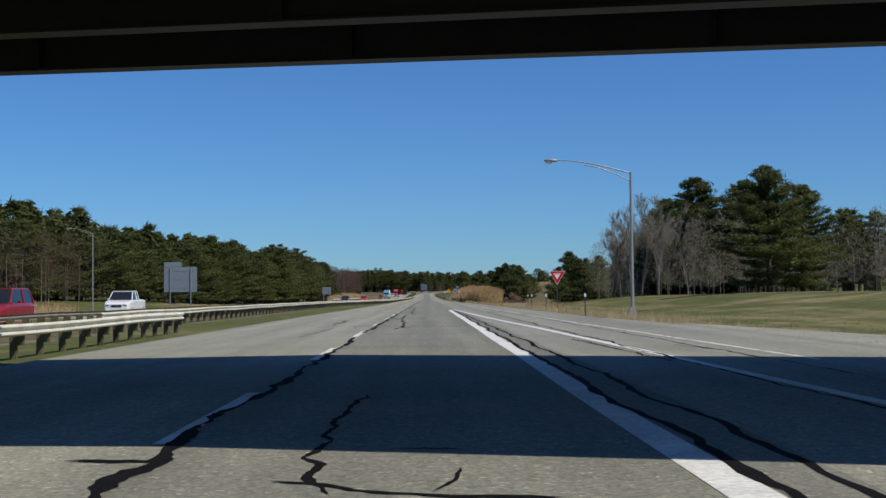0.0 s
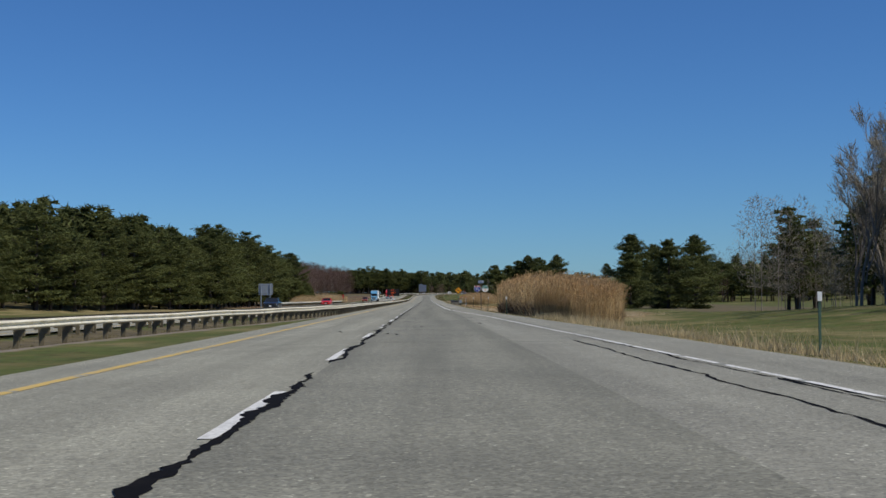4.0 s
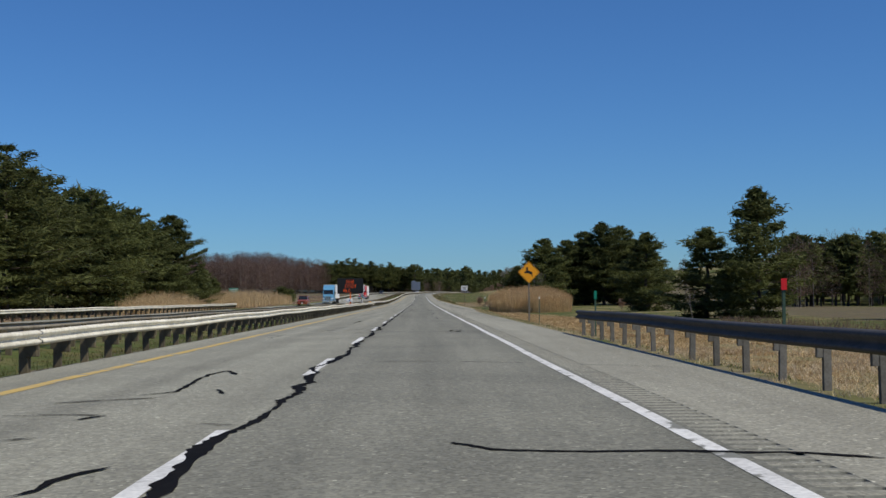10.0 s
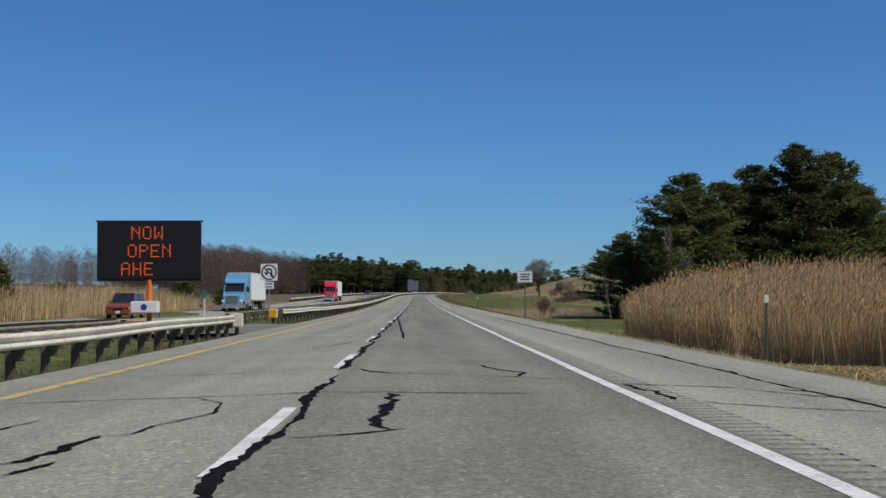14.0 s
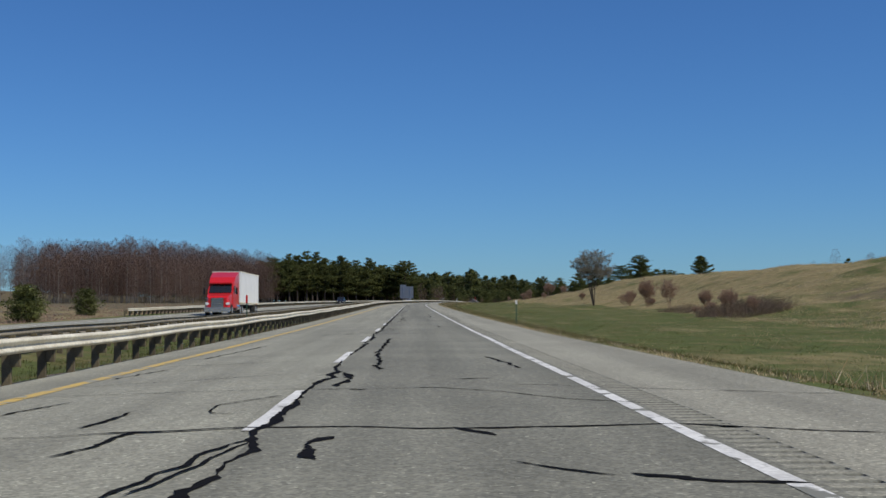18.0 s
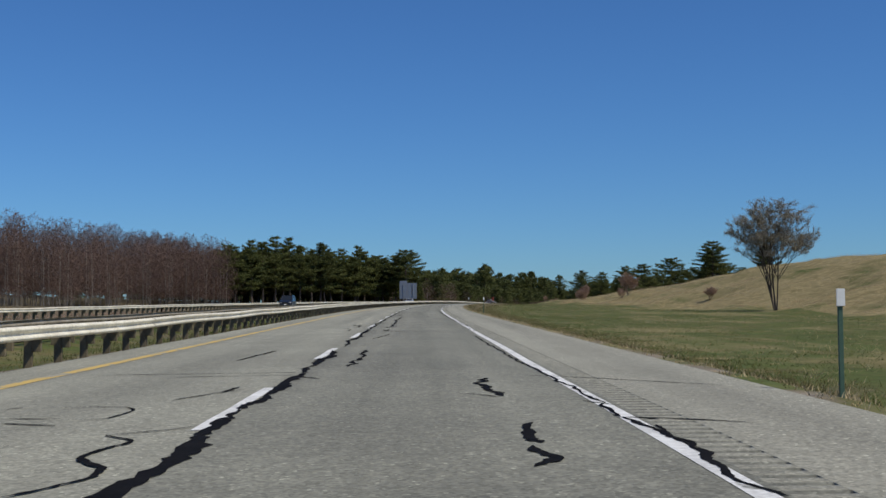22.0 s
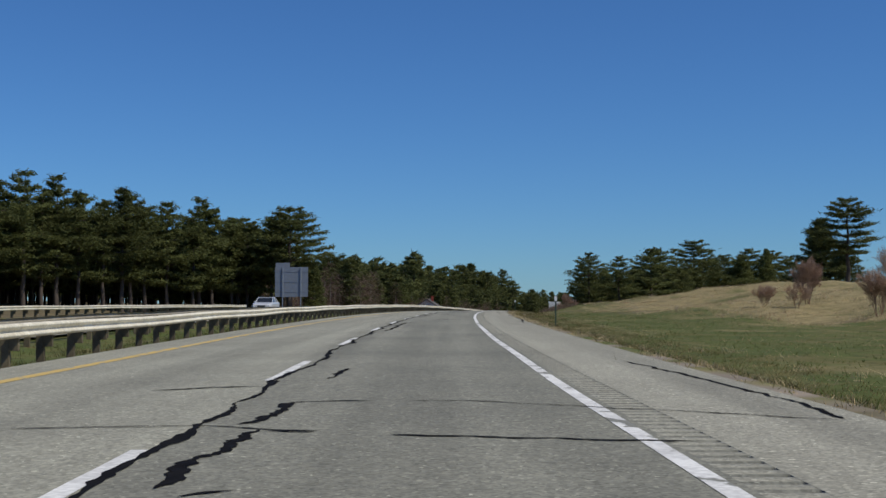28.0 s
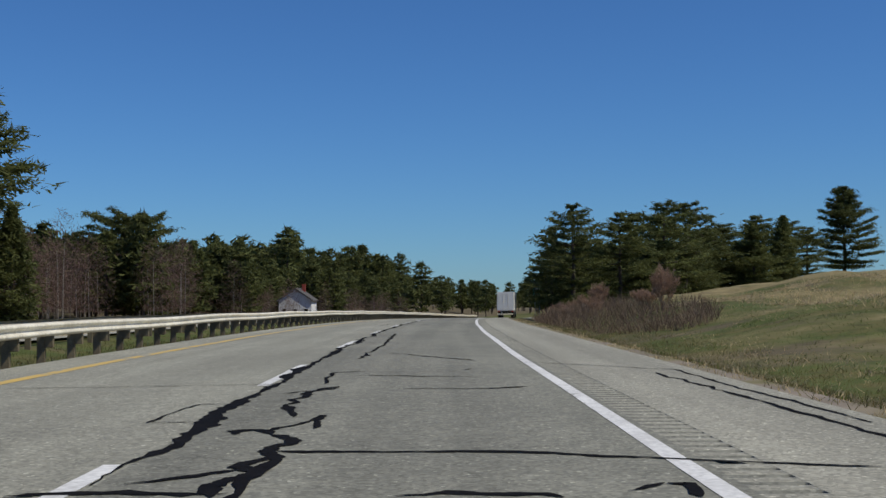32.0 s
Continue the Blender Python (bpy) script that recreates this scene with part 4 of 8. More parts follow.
crack(0.11, (374.7, 0.95), (374.3, 0.75), (373.7, 0.74), (373.4, 0.96), (372.7, 0.91), (372.6, 1.01))
crack(0.06, (376.1, -3.46), (377.3, -3.34), (377.8, -3.35), (377.6, -3.19), (376.9, -2.37), (376.4, -1.97))
crack(0.08, (376.2, -3.46), (376.9, -3.24))
crack(0.09, (374.3, -3.30), (374.7, -3.12))
crack(0.06, (372.8, -2.50), (372.8, -2.31), (372.3, -2.10))
crack(0.05, (378.9, -3.36), (381.3, -3.14), (382.5, -2.97), (382.9, -2.25))
crack(0.05, (376.5, -2.17), (376.6, -1.96))
crack(0.09, (389.7, -3.22), (395.1, -3.19))
crack(0.06, (386.6, -3.42), (387.5, -3.05))
crack(0.06, (388.8, -5.01), (391.2, -4.56))
crack(0.05, (384.9, -3.61), (386.0, -3.06))
crack(0.06, (381.5, -1.84), (381.1, -1.63))
crack(0.03, (380.0, 1.36), (379.6, 1.90))
crack(0.06, (385.2, 0.49), (384.4, 0.71))
crack(0.04, (397.7, -2.43), (394.2, -0.38))
crack(0.03, (387.1, -0.37), (386.3, 0.96))
crack(0.05, (402.0, 0.60), (397.1, 0.69))
crack(0.08, (413.6, -5.62), (414.2, -4.41), (414.6, -3.06), (414.4, -1.60))
crack(0.07, (410.9, -3.35), (411.0, -2.79), (411.2, -1.96), (411.3, -1.28))
crack(0.03, (412.3, -4.70), (411.1, -3.48))
crack(0.03, (407.6, -3.22), (408.3, -2.95), (408.6, -2.59), (409.0, -1.82))
crack(0.11, (405.4, -1.86), (406.0, -1.76), (406.6, -1.70))
crack(0.05, (406.7, -1.72), (406.4, -1.36), (406.3, -1.26))
crack(0.10, (407.2, -1.05), (406.5, -1.15), (406.2, -1.27), (405.7, -1.16), (405.4, -1.23), (405.5, -1.02))
crack(0.05, (407.5, -1.46), (407.3, -1.05), (407.3, -0.92))
crack(0.10, (409.8, 0.62), (409.4, 0.38), (408.4, 0.46), (407.5, 0.48), (406.7, 0.58), (406.2, 0.65))
crack(0.08, (409.8, 0.59), (409.8, 0.77))
crack(0.08, (427.3, 0.55), (422.8, 0.82), (417.1, 0.58), (415.7, 0.34), (414.5, 0.57))
crack(0.03, (414.3, -0.06), (414.8, 0.66))
crack(0.06, (412.4, -1.47), (411.8, -1.28))
crack(0.06, (420.8, -1.11), (418.0, -1.13), (416.6, -1.42), (416.2, -1.52))
crack(0.06, (414.7, -1.55), (414.2, -1.16), (412.9, -0.85))
crack(0.05, (417.5, -3.17), (416.4, -2.38))
crack(0.03, (418.4, -4.10), (417.5, -3.52))
crack(0.05, (418.9, 2.73), (418.0, 3.47), (417.4, 4.21), (415.8, 5.92))
crack(0.04, (414.4, 1.13), (413.5, 2.55), (412.3, 4.18))
crack(0.08, (408.4, 1.48), (408.3, 1.97))
crack(0.04, (448.4, -4.35), (449.1, -3.27), (449.2, -1.71), (448.2, -0.15), (447.5, 1.97), (445.6, 4.64))
crack(0.05, (445.2, -4.60), (447.0, -4.46), (448.6, -4.41))
crack(0.08, (445.2, -4.60), (445.2, -3.28), (445.5, -1.72), (445.0, -1.14), (444.9, -0.42))
crack(0.05, (440.4, -3.48), (440.2, -2.85), (440.6, -2.35), (440.7, -1.81))
crack(0.04, (441.4, -3.81), (441.6, -3.14))
crack(0.10, (447.7, -0.89), (447.2, -0.95), (445.0, -0.96))
crack(0.10, (444.8, -1.16), (443.1, -1.11), (441.9, -1.01), (441.1, -1.00))
crack(0.05, (443.7, -1.19), (444.1, -0.88), (445.3, -0.84))
crack(0.06, (454.7, -1.12), (451.8, -0.97))
crack(0.06, (449.8, -3.08), (452.0, -3.08), (452.0, -3.26))
crack(0.09, (443.3, 0.66), (443.9, 0.84), (443.0, 0.84), (442.6, 0.59))
crack(0.10, (442.3, 0.50), (442.0, 0.57), (441.2, 0.52), (440.6, 0.53))
crack(0.11, (440.2, 0.54), (439.5, 0.50), (439.1, 0.59))
crack(0.08, (440.2, 0.56), (440.2, 0.93))
crack(0.11, (438.9, 0.75), (438.6, 0.79), (438.5, 0.86))
crack(0.07, (449.7, 0.42), (448.8, 0.48), (447.9, 0.72))
crack(0.06, (453.5, 0.48), (452.5, 0.53))
crack(0.08, (449.7, 4.30), (447.8, 4.37))
crack(0.04, (456.9, -5.27), (456.9, -3.11), (457.3, -1.76))
crack(0.05, (464.4, -3.27), (472.7, -3.21))
crack(0.05, (451.4, -4.59), (451.7, -4.43))
crack(0.04, (479.0, -5.26), (479.1, -4.01), (479.1, -3.05), (479.4, -1.48), (479.0, 0.79))
crack(0.03, (478.9, -3.02), (478.2, -2.64), (476.9, -2.51), (475.9, -2.85), (475.1, -2.92), (475.1, -3.15))
crack(0.07, (475.1, -3.15), (474.3, -3.20), (473.7, -3.19), (473.4, -3.42))
crack(0.07, (473.4, -3.03), (473.0, -3.06), (472.8, -3.20))
crack(0.09, (479.1, -0.88), (477.4, -0.84), (476.2, -0.91), (475.4, -0.89), (475.2, -0.79))
crack(0.05, (474.5, -1.56), (474.7, -1.18), (475.2, -0.65))
crack(0.05, (485.1, 0.46), (483.8, 0.65), (483.0, 1.01), (482.0, 0.77))
crack(0.03, (483.6, -5.12), (483.8, -3.45), (484.3, -1.43), (483.3, -1.22), (482.4, 0.32), (481.1, 1.73))
crack(0.05, (484.0, -1.42), (482.9, -0.88))
crack(0.05, (480.5, 2.00), (478.6, 2.20), (478.0, 2.17))
crack(0.04, (480.5, 2.00), (479.7, 3.23), (478.5, 3.68), (477.6, 4.24))
crack(0.04, (477.7, 2.37), (476.9, 3.07), (476.4, 3.82))
crack(0.06, (479.4, 3.68), (478.9, 3.99))
crack(0.03, (492.3, -3.03), (496.9, -2.14), (494.3, -3.21))
crack(0.06, (532.0, -1.60), (498.9, -0.93))
crack(0.05, (475.9, -4.24), (476.7, -4.13))
crack(0.09, (579.4, -0.94), (577.4, -0.99), (575.2, -0.96), (573.2, -0.98), (572.1, -0.98), (570.9, -0.93), (570.0, -0.98))
crack(0.05, (573.9, -0.91), (573.4, -0.60))
crack(0.06, (571.9, -1.07), (572.1, -0.98))
crack(0.07, (578.0, -2.85), (576.7, -2.84), (575.1, -3.16), (574.5, -3.09), (574.1, -2.73), (572.9, -2.86), (572.2, -3.03))
crack(0.05, (576.8, -3.09), (578.0, -2.85), (577.3, -3.39))
crack(0.06, (571.1, -2.77), (571.0, -2.21), (570.9, -1.77))
crack(0.03, (571.1, -2.77), (571.4, -2.39), (572.7, -2.12), (573.5, -1.83))
crack(0.08, (570.3, -2.28), (570.3, -1.80))
crack(0.05, (571.4, -2.21), (570.3, -2.22), (570.0, -2.07))
crack(0.04, (576.9, -2.43), (574.7, -2.12))
crack(0.03, (574.9, -4.48), (575.4, -4.12), (576.4, -3.44))
crack(0.03, (577.9, -2.17), (578.9, -1.78))
crack(0.06, (584.8, -4.66), (589.4, -4.58), (591.8, -4.44))
crack(0.05, (580.1, -3.02), (581.3, -2.79), (580.4, -1.74))
crack(0.06, (589.2, -3.39), (588.6, -2.63))
crack(0.05, (578.6, -5.10), (580.6, -4.97))
crack(0.06, (580.7, -0.25), (579.9, -0.11), (579.1, 0.15))
crack(0.05, (576.4, 0.51), (575.6, 0.70))
crack(0.04, (575.3, 0.95), (575.0, 1.36), (574.7, 1.85), (574.3, 2.79), (574.0, 3.53))
crack(0.03, (577.7, -5.43), (578.5, -3.76))
crack(0.04, (585.5, -2.38), (585.8, -1.08))
crack(0.05, (595.9, -0.26), (593.0, 0.12))
crack(0.07, (606.7, -4.01), (606.8, -3.05), (606.8, -1.09), (606.6, -0.11), (606.7, 0.88), (606.9, 1.90), (606.3, 2.74), (606.0, 3.42))
crack(0.06, (606.7, -0.11), (606.0, 0.24))
crack(0.03, (612.0, -5.72), (612.1, -4.68), (611.9, -2.84), (611.6, -1.37), (611.8, -0.09), (610.9, 0.70), (609.8, 1.25), (609.1, 2.18))
crack(0.03, (612.4, 0.82), (611.2, 2.81), (610.0, 4.96))
crack(0.10, (606.0, -1.09), (605.7, -1.25), (604.8, -1.24), (604.5, -1.13))
crack(0.08, (615.4, -1.51), (613.9, -1.35), (612.1, -1.44))
crack(0.11, (611.5, -1.23), (611.5, -1.02))
crack(0.07, (633.5, -1.13), (623.0, -1.19), (616.2, -1.00))
crack(0.06, (620.8, 1.01), (618.8, 1.21), (616.4, 1.32))
crack(0.08, (613.5, 0.11), (613.7, 0.76))
crack(0.06, (609.0, -3.41), (608.0, -3.39), (607.4, -3.51))
crack(0.07, (605.1, -3.13), (605.6, -2.97), (606.4, -2.95), (606.8, -2.89))
crack(0.05, (609.3, -4.84), (610.9, -4.50))
crack(0.03, (610.7, -1.98), (609.5, -2.59), (608.5, -2.50), (608.3, -2.18))
crack(0.04, (602.9, -2.21), (603.6, -2.11), (604.3, -2.00), (605.0, -1.98), (605.8, -1.74))
crack(0.03, (603.0, -2.09), (604.0, -1.91), (605.6, -1.72))
crack(0.05, (604.3, 0.25), (603.9, 0.53), (603.6, 0.81))
crack(0.08, (603.7, 0.92), (603.4, 1.15), (603.3, 1.46), (603.2, 1.94))
crack(0.03, (614.1, -5.35), (614.8, -3.27), (615.5, -2.13))
crack(0.05, (622.7, -4.92), (630.0, -4.45))
crack(0.04, (615.8, -5.20), (618.5, -4.83))
crack(0.04, (619.6, -5.05), (619.8, -2.50))
crack(0.07, (644.6, -5.42), (644.6, -4.02), (644.6, -2.62), (644.4, -1.60), (643.9, -1.15))
crack(0.04, (644.4, -1.18), (643.5, 0.20), (642.9, 1.45), (642.2, 2.59), (641.1, 3.77))
crack(0.07, (644.1, -1.23), (643.7, -1.07), (643.0, -1.35))
crack(0.09, (639.4, -3.73), (639.8, -3.37), (639.7, -2.85), (639.7, -1.89), (639.6, -1.38), (639.8, -0.41), (639.7, 0.57))
crack(0.05, (639.1, -2.84), (639.5, -2.47))
crack(0.05, (641.4, -0.04), (641.9, 0.56))
crack(0.09, (641.6, 0.37), (641.8, 0.53))
crack(0.04, (641.9, -3.34), (642.2, -2.86), (642.5, -2.36), (642.7, -1.82))
crack(0.04, (636.3, -2.70), (636.3, -2.30), (636.4, -1.83))
crack(0.08, (646.1, -1.28), (647.3, -1.11))
crack(0.06, (647.8, -1.47), (646.7, -1.32))
crack(0.05, (651.5, -2.37), (652.9, -1.25))
crack(0.07, (652.6, 0.69), (650.0, 0.74))
crack(0.04, (649.8, 0.78), (649.3, 1.68))
crack(0.05, (668.5, -0.82), (663.1, -1.36))
crack(0.04, (641.7, -2.84), (640.2, -2.50))
crack(0.05, (681.9, -4.88), (681.6, -3.07), (680.9, -1.70), (680.7, -0.93))
crack(0.08, (676.9, -4.98), (677.0, -3.69), (677.0, -1.82), (676.5, -0.87))
crack(0.04, (680.3, -0.51), (679.5, 0.76), (678.7, 1.85), (677.2, 3.71))
crack(0.04, (676.5, -0.68), (676.0, 0.91), (675.2, 2.33), (674.4, 3.30), (674.0, 4.00))
crack(0.11, (670.3, -2.76), (670.3, -1.86), (670.1, -1.30), (670.0, -0.71))
crack(0.08, (680.7, -0.93), (678.9, -1.15), (676.9, -1.15), (676.0, -0.96), (674.9, -1.12), (674.7, -0.82), (674.3, -1.24), (673.4, -0.90), (672.9, -1.15), (671.9, -1.11), (671.0, -0.96))
crack(0.06, (694.6, -1.28), (690.7, -1.27), (686.4, -1.20))
crack(0.11, (670.0, -1.07), (669.6, -1.09), (669.0, -1.12))
crack(0.09, (669.9, -1.09), (669.0, -0.85))
crack(0.05, (670.0, 0.30), (669.8, 0.53))
crack(0.11, (669.8, 0.48), (669.4, 0.44), (669.1, 0.46), (668.9, 0.41))
crack(0.07, (696.3, 0.81), (692.0, 0.97))
crack(0.08, (687.3, 0.75), (682.9, 0.88), (682.1, 0.67), (680.1, 0.71))
crack(0.04, (675.3, -3.58), (676.0, -2.63))
crack(0.03, (670.4, -1.96), (670.7, -2.04), (671.7, -1.80))
crack(0.06, (686.4, -3.15), (685.6, -2.74))
crack(0.06, (685.2, -0.73), (685.4, 0.74))
crack(0.06, (670.9, 0.09), (671.0, 0.19))
crack(0.07, (711.3, -5.10), (711.1, -3.70), (710.9, -1.65), (710.4, -0.31), (709.9, 0.94), (709.5, 2.13), (708.7, 3.14), (708.1, 3.91))
crack(0.10, (707.3, -1.13), (707.0, -1.32), (706.2, -1.27), (705.4, -1.00), (704.9, -0.77))
crack(0.05, (704.5, 0.49), (704.3, 0.73))
crack(0.10, (704.3, 0.77), (703.8, 0.79), (703.6, 0.87))
crack(0.06, (703.4, -2.36), (703.2, -2.10), (703.0, -1.84))
crack(0.03, (709.5, -4.03), (709.9, -3.82), (708.1, -3.01), (707.5, -2.95))
crack(0.04, (710.2, -4.09), (709.9, -2.78), (709.4, -1.91))
crack(0.05, (712.3, -4.00), (711.5, -3.24))
crack(0.05, (711.4, -2.33), (711.9, -2.12))
crack(0.06, (714.1, -3.78), (714.1, -3.06))
crack(0.05, (724.5, -4.43), (734.4, -4.26))
crack(0.07, (724.6, -0.99), (720.4, -1.06), (717.2, -1.26))
crack(0.06, (736.0, 0.61), (728.0, 0.70))
crack(0.04, (723.6, -3.43), (724.6, -3.42))
crack(0.03, (722.4, 2.06), (721.2, 3.44))
crack(0.05, (737.2, -2.33), (737.6, -2.12), (737.8, -1.98), (738.3, -2.05), (738.9, -2.34), (739.4, -2.32), (740.0, -2.21), (740.4, -2.54))
crack(0.03, (740.4, -2.54), (740.7, -2.08), (741.0, -1.90))
crack(0.03, (742.2, -3.99), (741.8, -2.93), (742.7, -2.81), (743.2, -3.04), (743.3, -3.75))
crack(0.06, (743.2, -4.31), (743.4, -4.07))
crack(0.04, (741.7, -3.80), (741.3, -3.20))
crack(0.03, (743.9, -2.71), (744.7, -2.42), (745.3, -2.12))
crack(0.05, (744.9, -2.32), (745.8, -2.22))
crack(0.04, (749.2, -5.02), (748.8, -2.86), (748.6, -1.51))
crack(0.04, (748.2, -3.58), (748.0, -1.78), (747.1, -1.34))
crack(0.07, (756.5, -1.08), (752.8, -1.03), (750.1, -1.13))
crack(0.05, (763.9, -1.22), (768.0, -0.86))
crack(0.05, (752.8, -3.27), (756.9, -3.02))
crack(0.09, (747.0, 0.89), (745.9, 0.69), (744.5, 0.88), (743.9, 0.90))
crack(0.04, (744.4, 0.42), (743.8, 0.93))
crack(0.10, (741.0, 0.95), (740.7, 0.83), (739.5, 0.89))
crack(0.10, (739.3, 0.79), (739.0, 0.88), (738.5, 0.87), (738.2, 0.71))
crack(0.04, (747.5, 1.39), (747.2, 1.97), (745.3, 3.66))
crack(0.05, (741.4, 1.73), (741.2, 2.26), (740.8, 2.81))
crack(0.04, (765.7, 1.60), (753.4, 1.66), (747.5, 1.77), (745.3, 1.81), (743.0, 1.83), (741.4, 1.78))
crack(0.05, (741.4, 1.78), (740.2, 1.90), (739.2, 1.96), (738.3, 1.86), (737.4, 1.86), (736.9, 1.95))
crack(0.03, (743.2, 1.68), (742.6, 1.94))
crack(0.04, (740.7, 1.96), (739.8, 1.91), (738.9, 1.96))
crack(0.04, (781.6, -4.95), (782.1, -3.49), (782.7, -2.13), (782.4, -1.12))
crack(0.08, (783.0, -2.59), (781.7, -2.64), (780.5, -2.24), (778.2, -2.36))
crack(0.04, (775.9, -2.81), (775.6, -2.53), (774.2, -2.36), (772.7, -2.41), (772.0, -2.57))
crack(0.03, (774.1, -3.24), (774.4, -2.66), (774.8, -2.54), (775.4, -2.50))
crack(0.03, (775.8, -2.78), (777.0, -2.50), (776.5, -1.92))
crack(0.09, (782.1, -1.10), (779.3, -0.93), (777.7, -1.07), (776.6, -1.13), (776.3, -0.86))
crack(0.06, (780.3, -0.99), (779.3, -0.66))
crack(0.08, (804.7, -0.87), (792.7, -1.11), (788.4, -1.00), (783.6, -0.97), (782.1, -1.06))
crack(0.03, (782.8, -1.15), (781.7, 0.50), (781.1, 2.01), (779.3, 3.84))
crack(0.05, (781.4, 0.02), (782.3, 0.19), (781.9, 0.74))
crack(0.11, (773.7, -1.27), (773.5, -1.08), (772.8, -0.96), (772.5, -1.10), (772.1, -1.17), (771.7, -1.06))
crack(0.09, (771.7, -1.06), (771.5, -0.78), (771.2, -0.44), (771.0, 0.18))
crack(0.08, (771.1, 0.18), (771.1, 0.80))
crack(0.08, (774.2, 1.31), (774.4, 1.74))
crack(0.04, (824.0, 1.61), (798.3, 1.74), (784.0, 1.81), (780.9, 1.83), (777.7, 1.91))
crack(0.04, (780.6, 1.86), (778.1, 1.90))
crack(0.05, (774.9, 1.79), (773.9, 1.83), (773.2, 1.77), (772.9, 1.90))
crack(0.04, (771.9, 1.38), (772.2, 1.88))
crack(0.05, (772.2, 1.88), (771.7, 1.86), (771.0, 1.94))
crack(0.05, (784.6, -4.90), (785.2, -4.68))
crack(0.05, (789.7, -4.20), (791.1, -4.06))
crack(0.06, (787.3, -1.00), (787.4, 0.87))
crack(0.05, (794.9, -3.13), (798.3, -2.87))
crack(0.04, (809.9, -1.06), (809.5, -0.24), (809.6, 0.55), (809.1, 1.29), (809.2, 1.71), (808.7, 2.21), (808.1, 3.00), (807.8, 3.69))
crack(0.10, (813.4, -1.21), (812.7, -1.12), (811.1, -1.19), (810.9, -1.37), (809.9, -1.08), (808.8, -1.21))
crack(0.08, (805.2, -1.78), (805.2, -1.50), (805.2, -1.29))
crack(0.11, (805.1, -1.28), (805.0, -1.16), (804.7, -1.14))
crack(0.05, (806.1, 0.66), (805.8, 0.90))
crack(0.11, (806.0, 0.61), (805.3, 0.54), (804.9, 0.60), (804.6, 0.68))
crack(0.04, (805.4, -2.51), (805.8, -2.32), (806.4, -2.17), (806.7, -1.85))
crack(0.05, (806.7, -2.96), (807.2, -2.71), (807.6, -2.34), (807.5, -1.97))
crack(0.03, (808.6, -3.20), (808.9, -2.90), (808.0, -2.43))
crack(0.05, (808.6, -3.20), (808.8, -2.92), (809.5, -3.09), (809.8, -3.54))
crack(0.03, (810.7, -4.22), (811.5, -3.64), (812.0, -3.12), (812.5, -2.26))
crack(0.03, (808.8, -2.87), (810.3, -2.70), (811.3, -2.23))
crack(0.03, (811.5, 1.58), (810.8, 1.79))
crack(0.04, (844.4, 1.58), (827.3, 1.57), (818.4, 1.65), (813.6, 1.82))
crack(0.06, (810.4, 1.73), (808.9, 1.70), (807.5, 1.74), (806.5, 1.74), (805.7, 1.80), (805.5, 1.74), (804.6, 1.81))
crack(0.03, (809.4, 1.63), (809.1, 1.79))
crack(0.04, (816.5, -3.71), (819.9, -3.38))
crack(0.05, (820.7, -1.30), (824.4, -0.98))
crack(0.06, (815.8, 2.90), (815.6, 3.27))
crack(0.04, (821.0, 1.45), (819.7, 1.66))
crack(0.04, (916.0, -5.00), (916.3, -3.50), (916.2, -1.14), (915.6, 0.50))
crack(0.03, (922.2, -0.38), (920.7, 1.00), (919.4, 2.35), (918.1, 3.96))
crack(0.08, (907.7, -0.78), (907.6, -0.53), (907.4, 0.26), (906.8, 0.97), (906.7, 1.86))
crack(0.08, (907.7, -0.78), (907.9, -0.61))
crack(0.08, (926.6, -1.19), (921.8, -1.15), (916.6, -1.25), (914.1, -1.26), (912.7, -1.39))
crack(0.05, (912.7, -1.39), (911.8, -0.94))
crack(0.09, (910.8, -1.00), (911.1, -1.33), (910.2, -1.46), (908.8, -1.38), (908.0, -1.39), (907.6, -1.48), (907.5, -1.39))
crack(0.11, (907.5, -1.39), (906.9, -1.27), (905.9, -1.22), (905.5, -1.08))
crack(0.09, (906.8, -1.25), (906.8, -1.10))
crack(0.11, (906.8, -1.25), (906.7, -1.46), (906.2, -1.48), (905.9, -1.33), (905.5, -1.41))
crack(0.07, (914.3, 0.50), (912.5, 0.86), (910.8, 1.09))
crack(0.04, (910.8, 1.09), (910.5, 1.38), (910.4, 1.90), (909.9, 2.84), (909.3, 3.95))
crack(0.08, (911.6, 0.93), (910.2, 1.04), (908.8, 1.10))
crack(0.07, (911.4, 1.52), (911.0, 1.77), (910.2, 1.87))
crack(0.05, (914.8, 3.71), (911.8, 3.88), (909.9, 3.85), (909.0, 3.84))
crack(0.05, (919.4, -0.91), (919.8, -0.74))
crack(0.04, (942.2, -3.35), (942.2, -2.42), (942.2, -1.58), (941.8, -0.98), (941.8, -0.66))
crack(0.09, (941.8, -1.11), (941.7, -0.70))
crack(0.07, (941.5, -0.11), (941.4, 0.37), (941.2, 1.21), (941.0, 2.16))
crack(0.06, (944.5, -1.23), (944.7, -0.72), (944.7, -0.37))
crack(0.04, (944.7, -0.03), (944.7, 0.56), (944.1, 1.54), (943.5, 2.55), (942.6, 3.82))
crack(0.10, (944.5, -1.17), (943.5, -1.17), (942.6, -1.27), (942.3, -1.41))
crack(0.10, (941.9, -1.15), (941.3, -1.27), (940.5, -1.26), (939.7, -1.42), (938.8, -1.35))
crack(0.07, (938.5, -1.17), (938.7, -1.00), (938.7, -0.90))
crack(0.08, (946.4, -3.02), (946.8, -2.22), (946.7, -1.67))
crack(0.09, (950.5, -1.02), (949.4, -1.06), (948.2, -1.12))
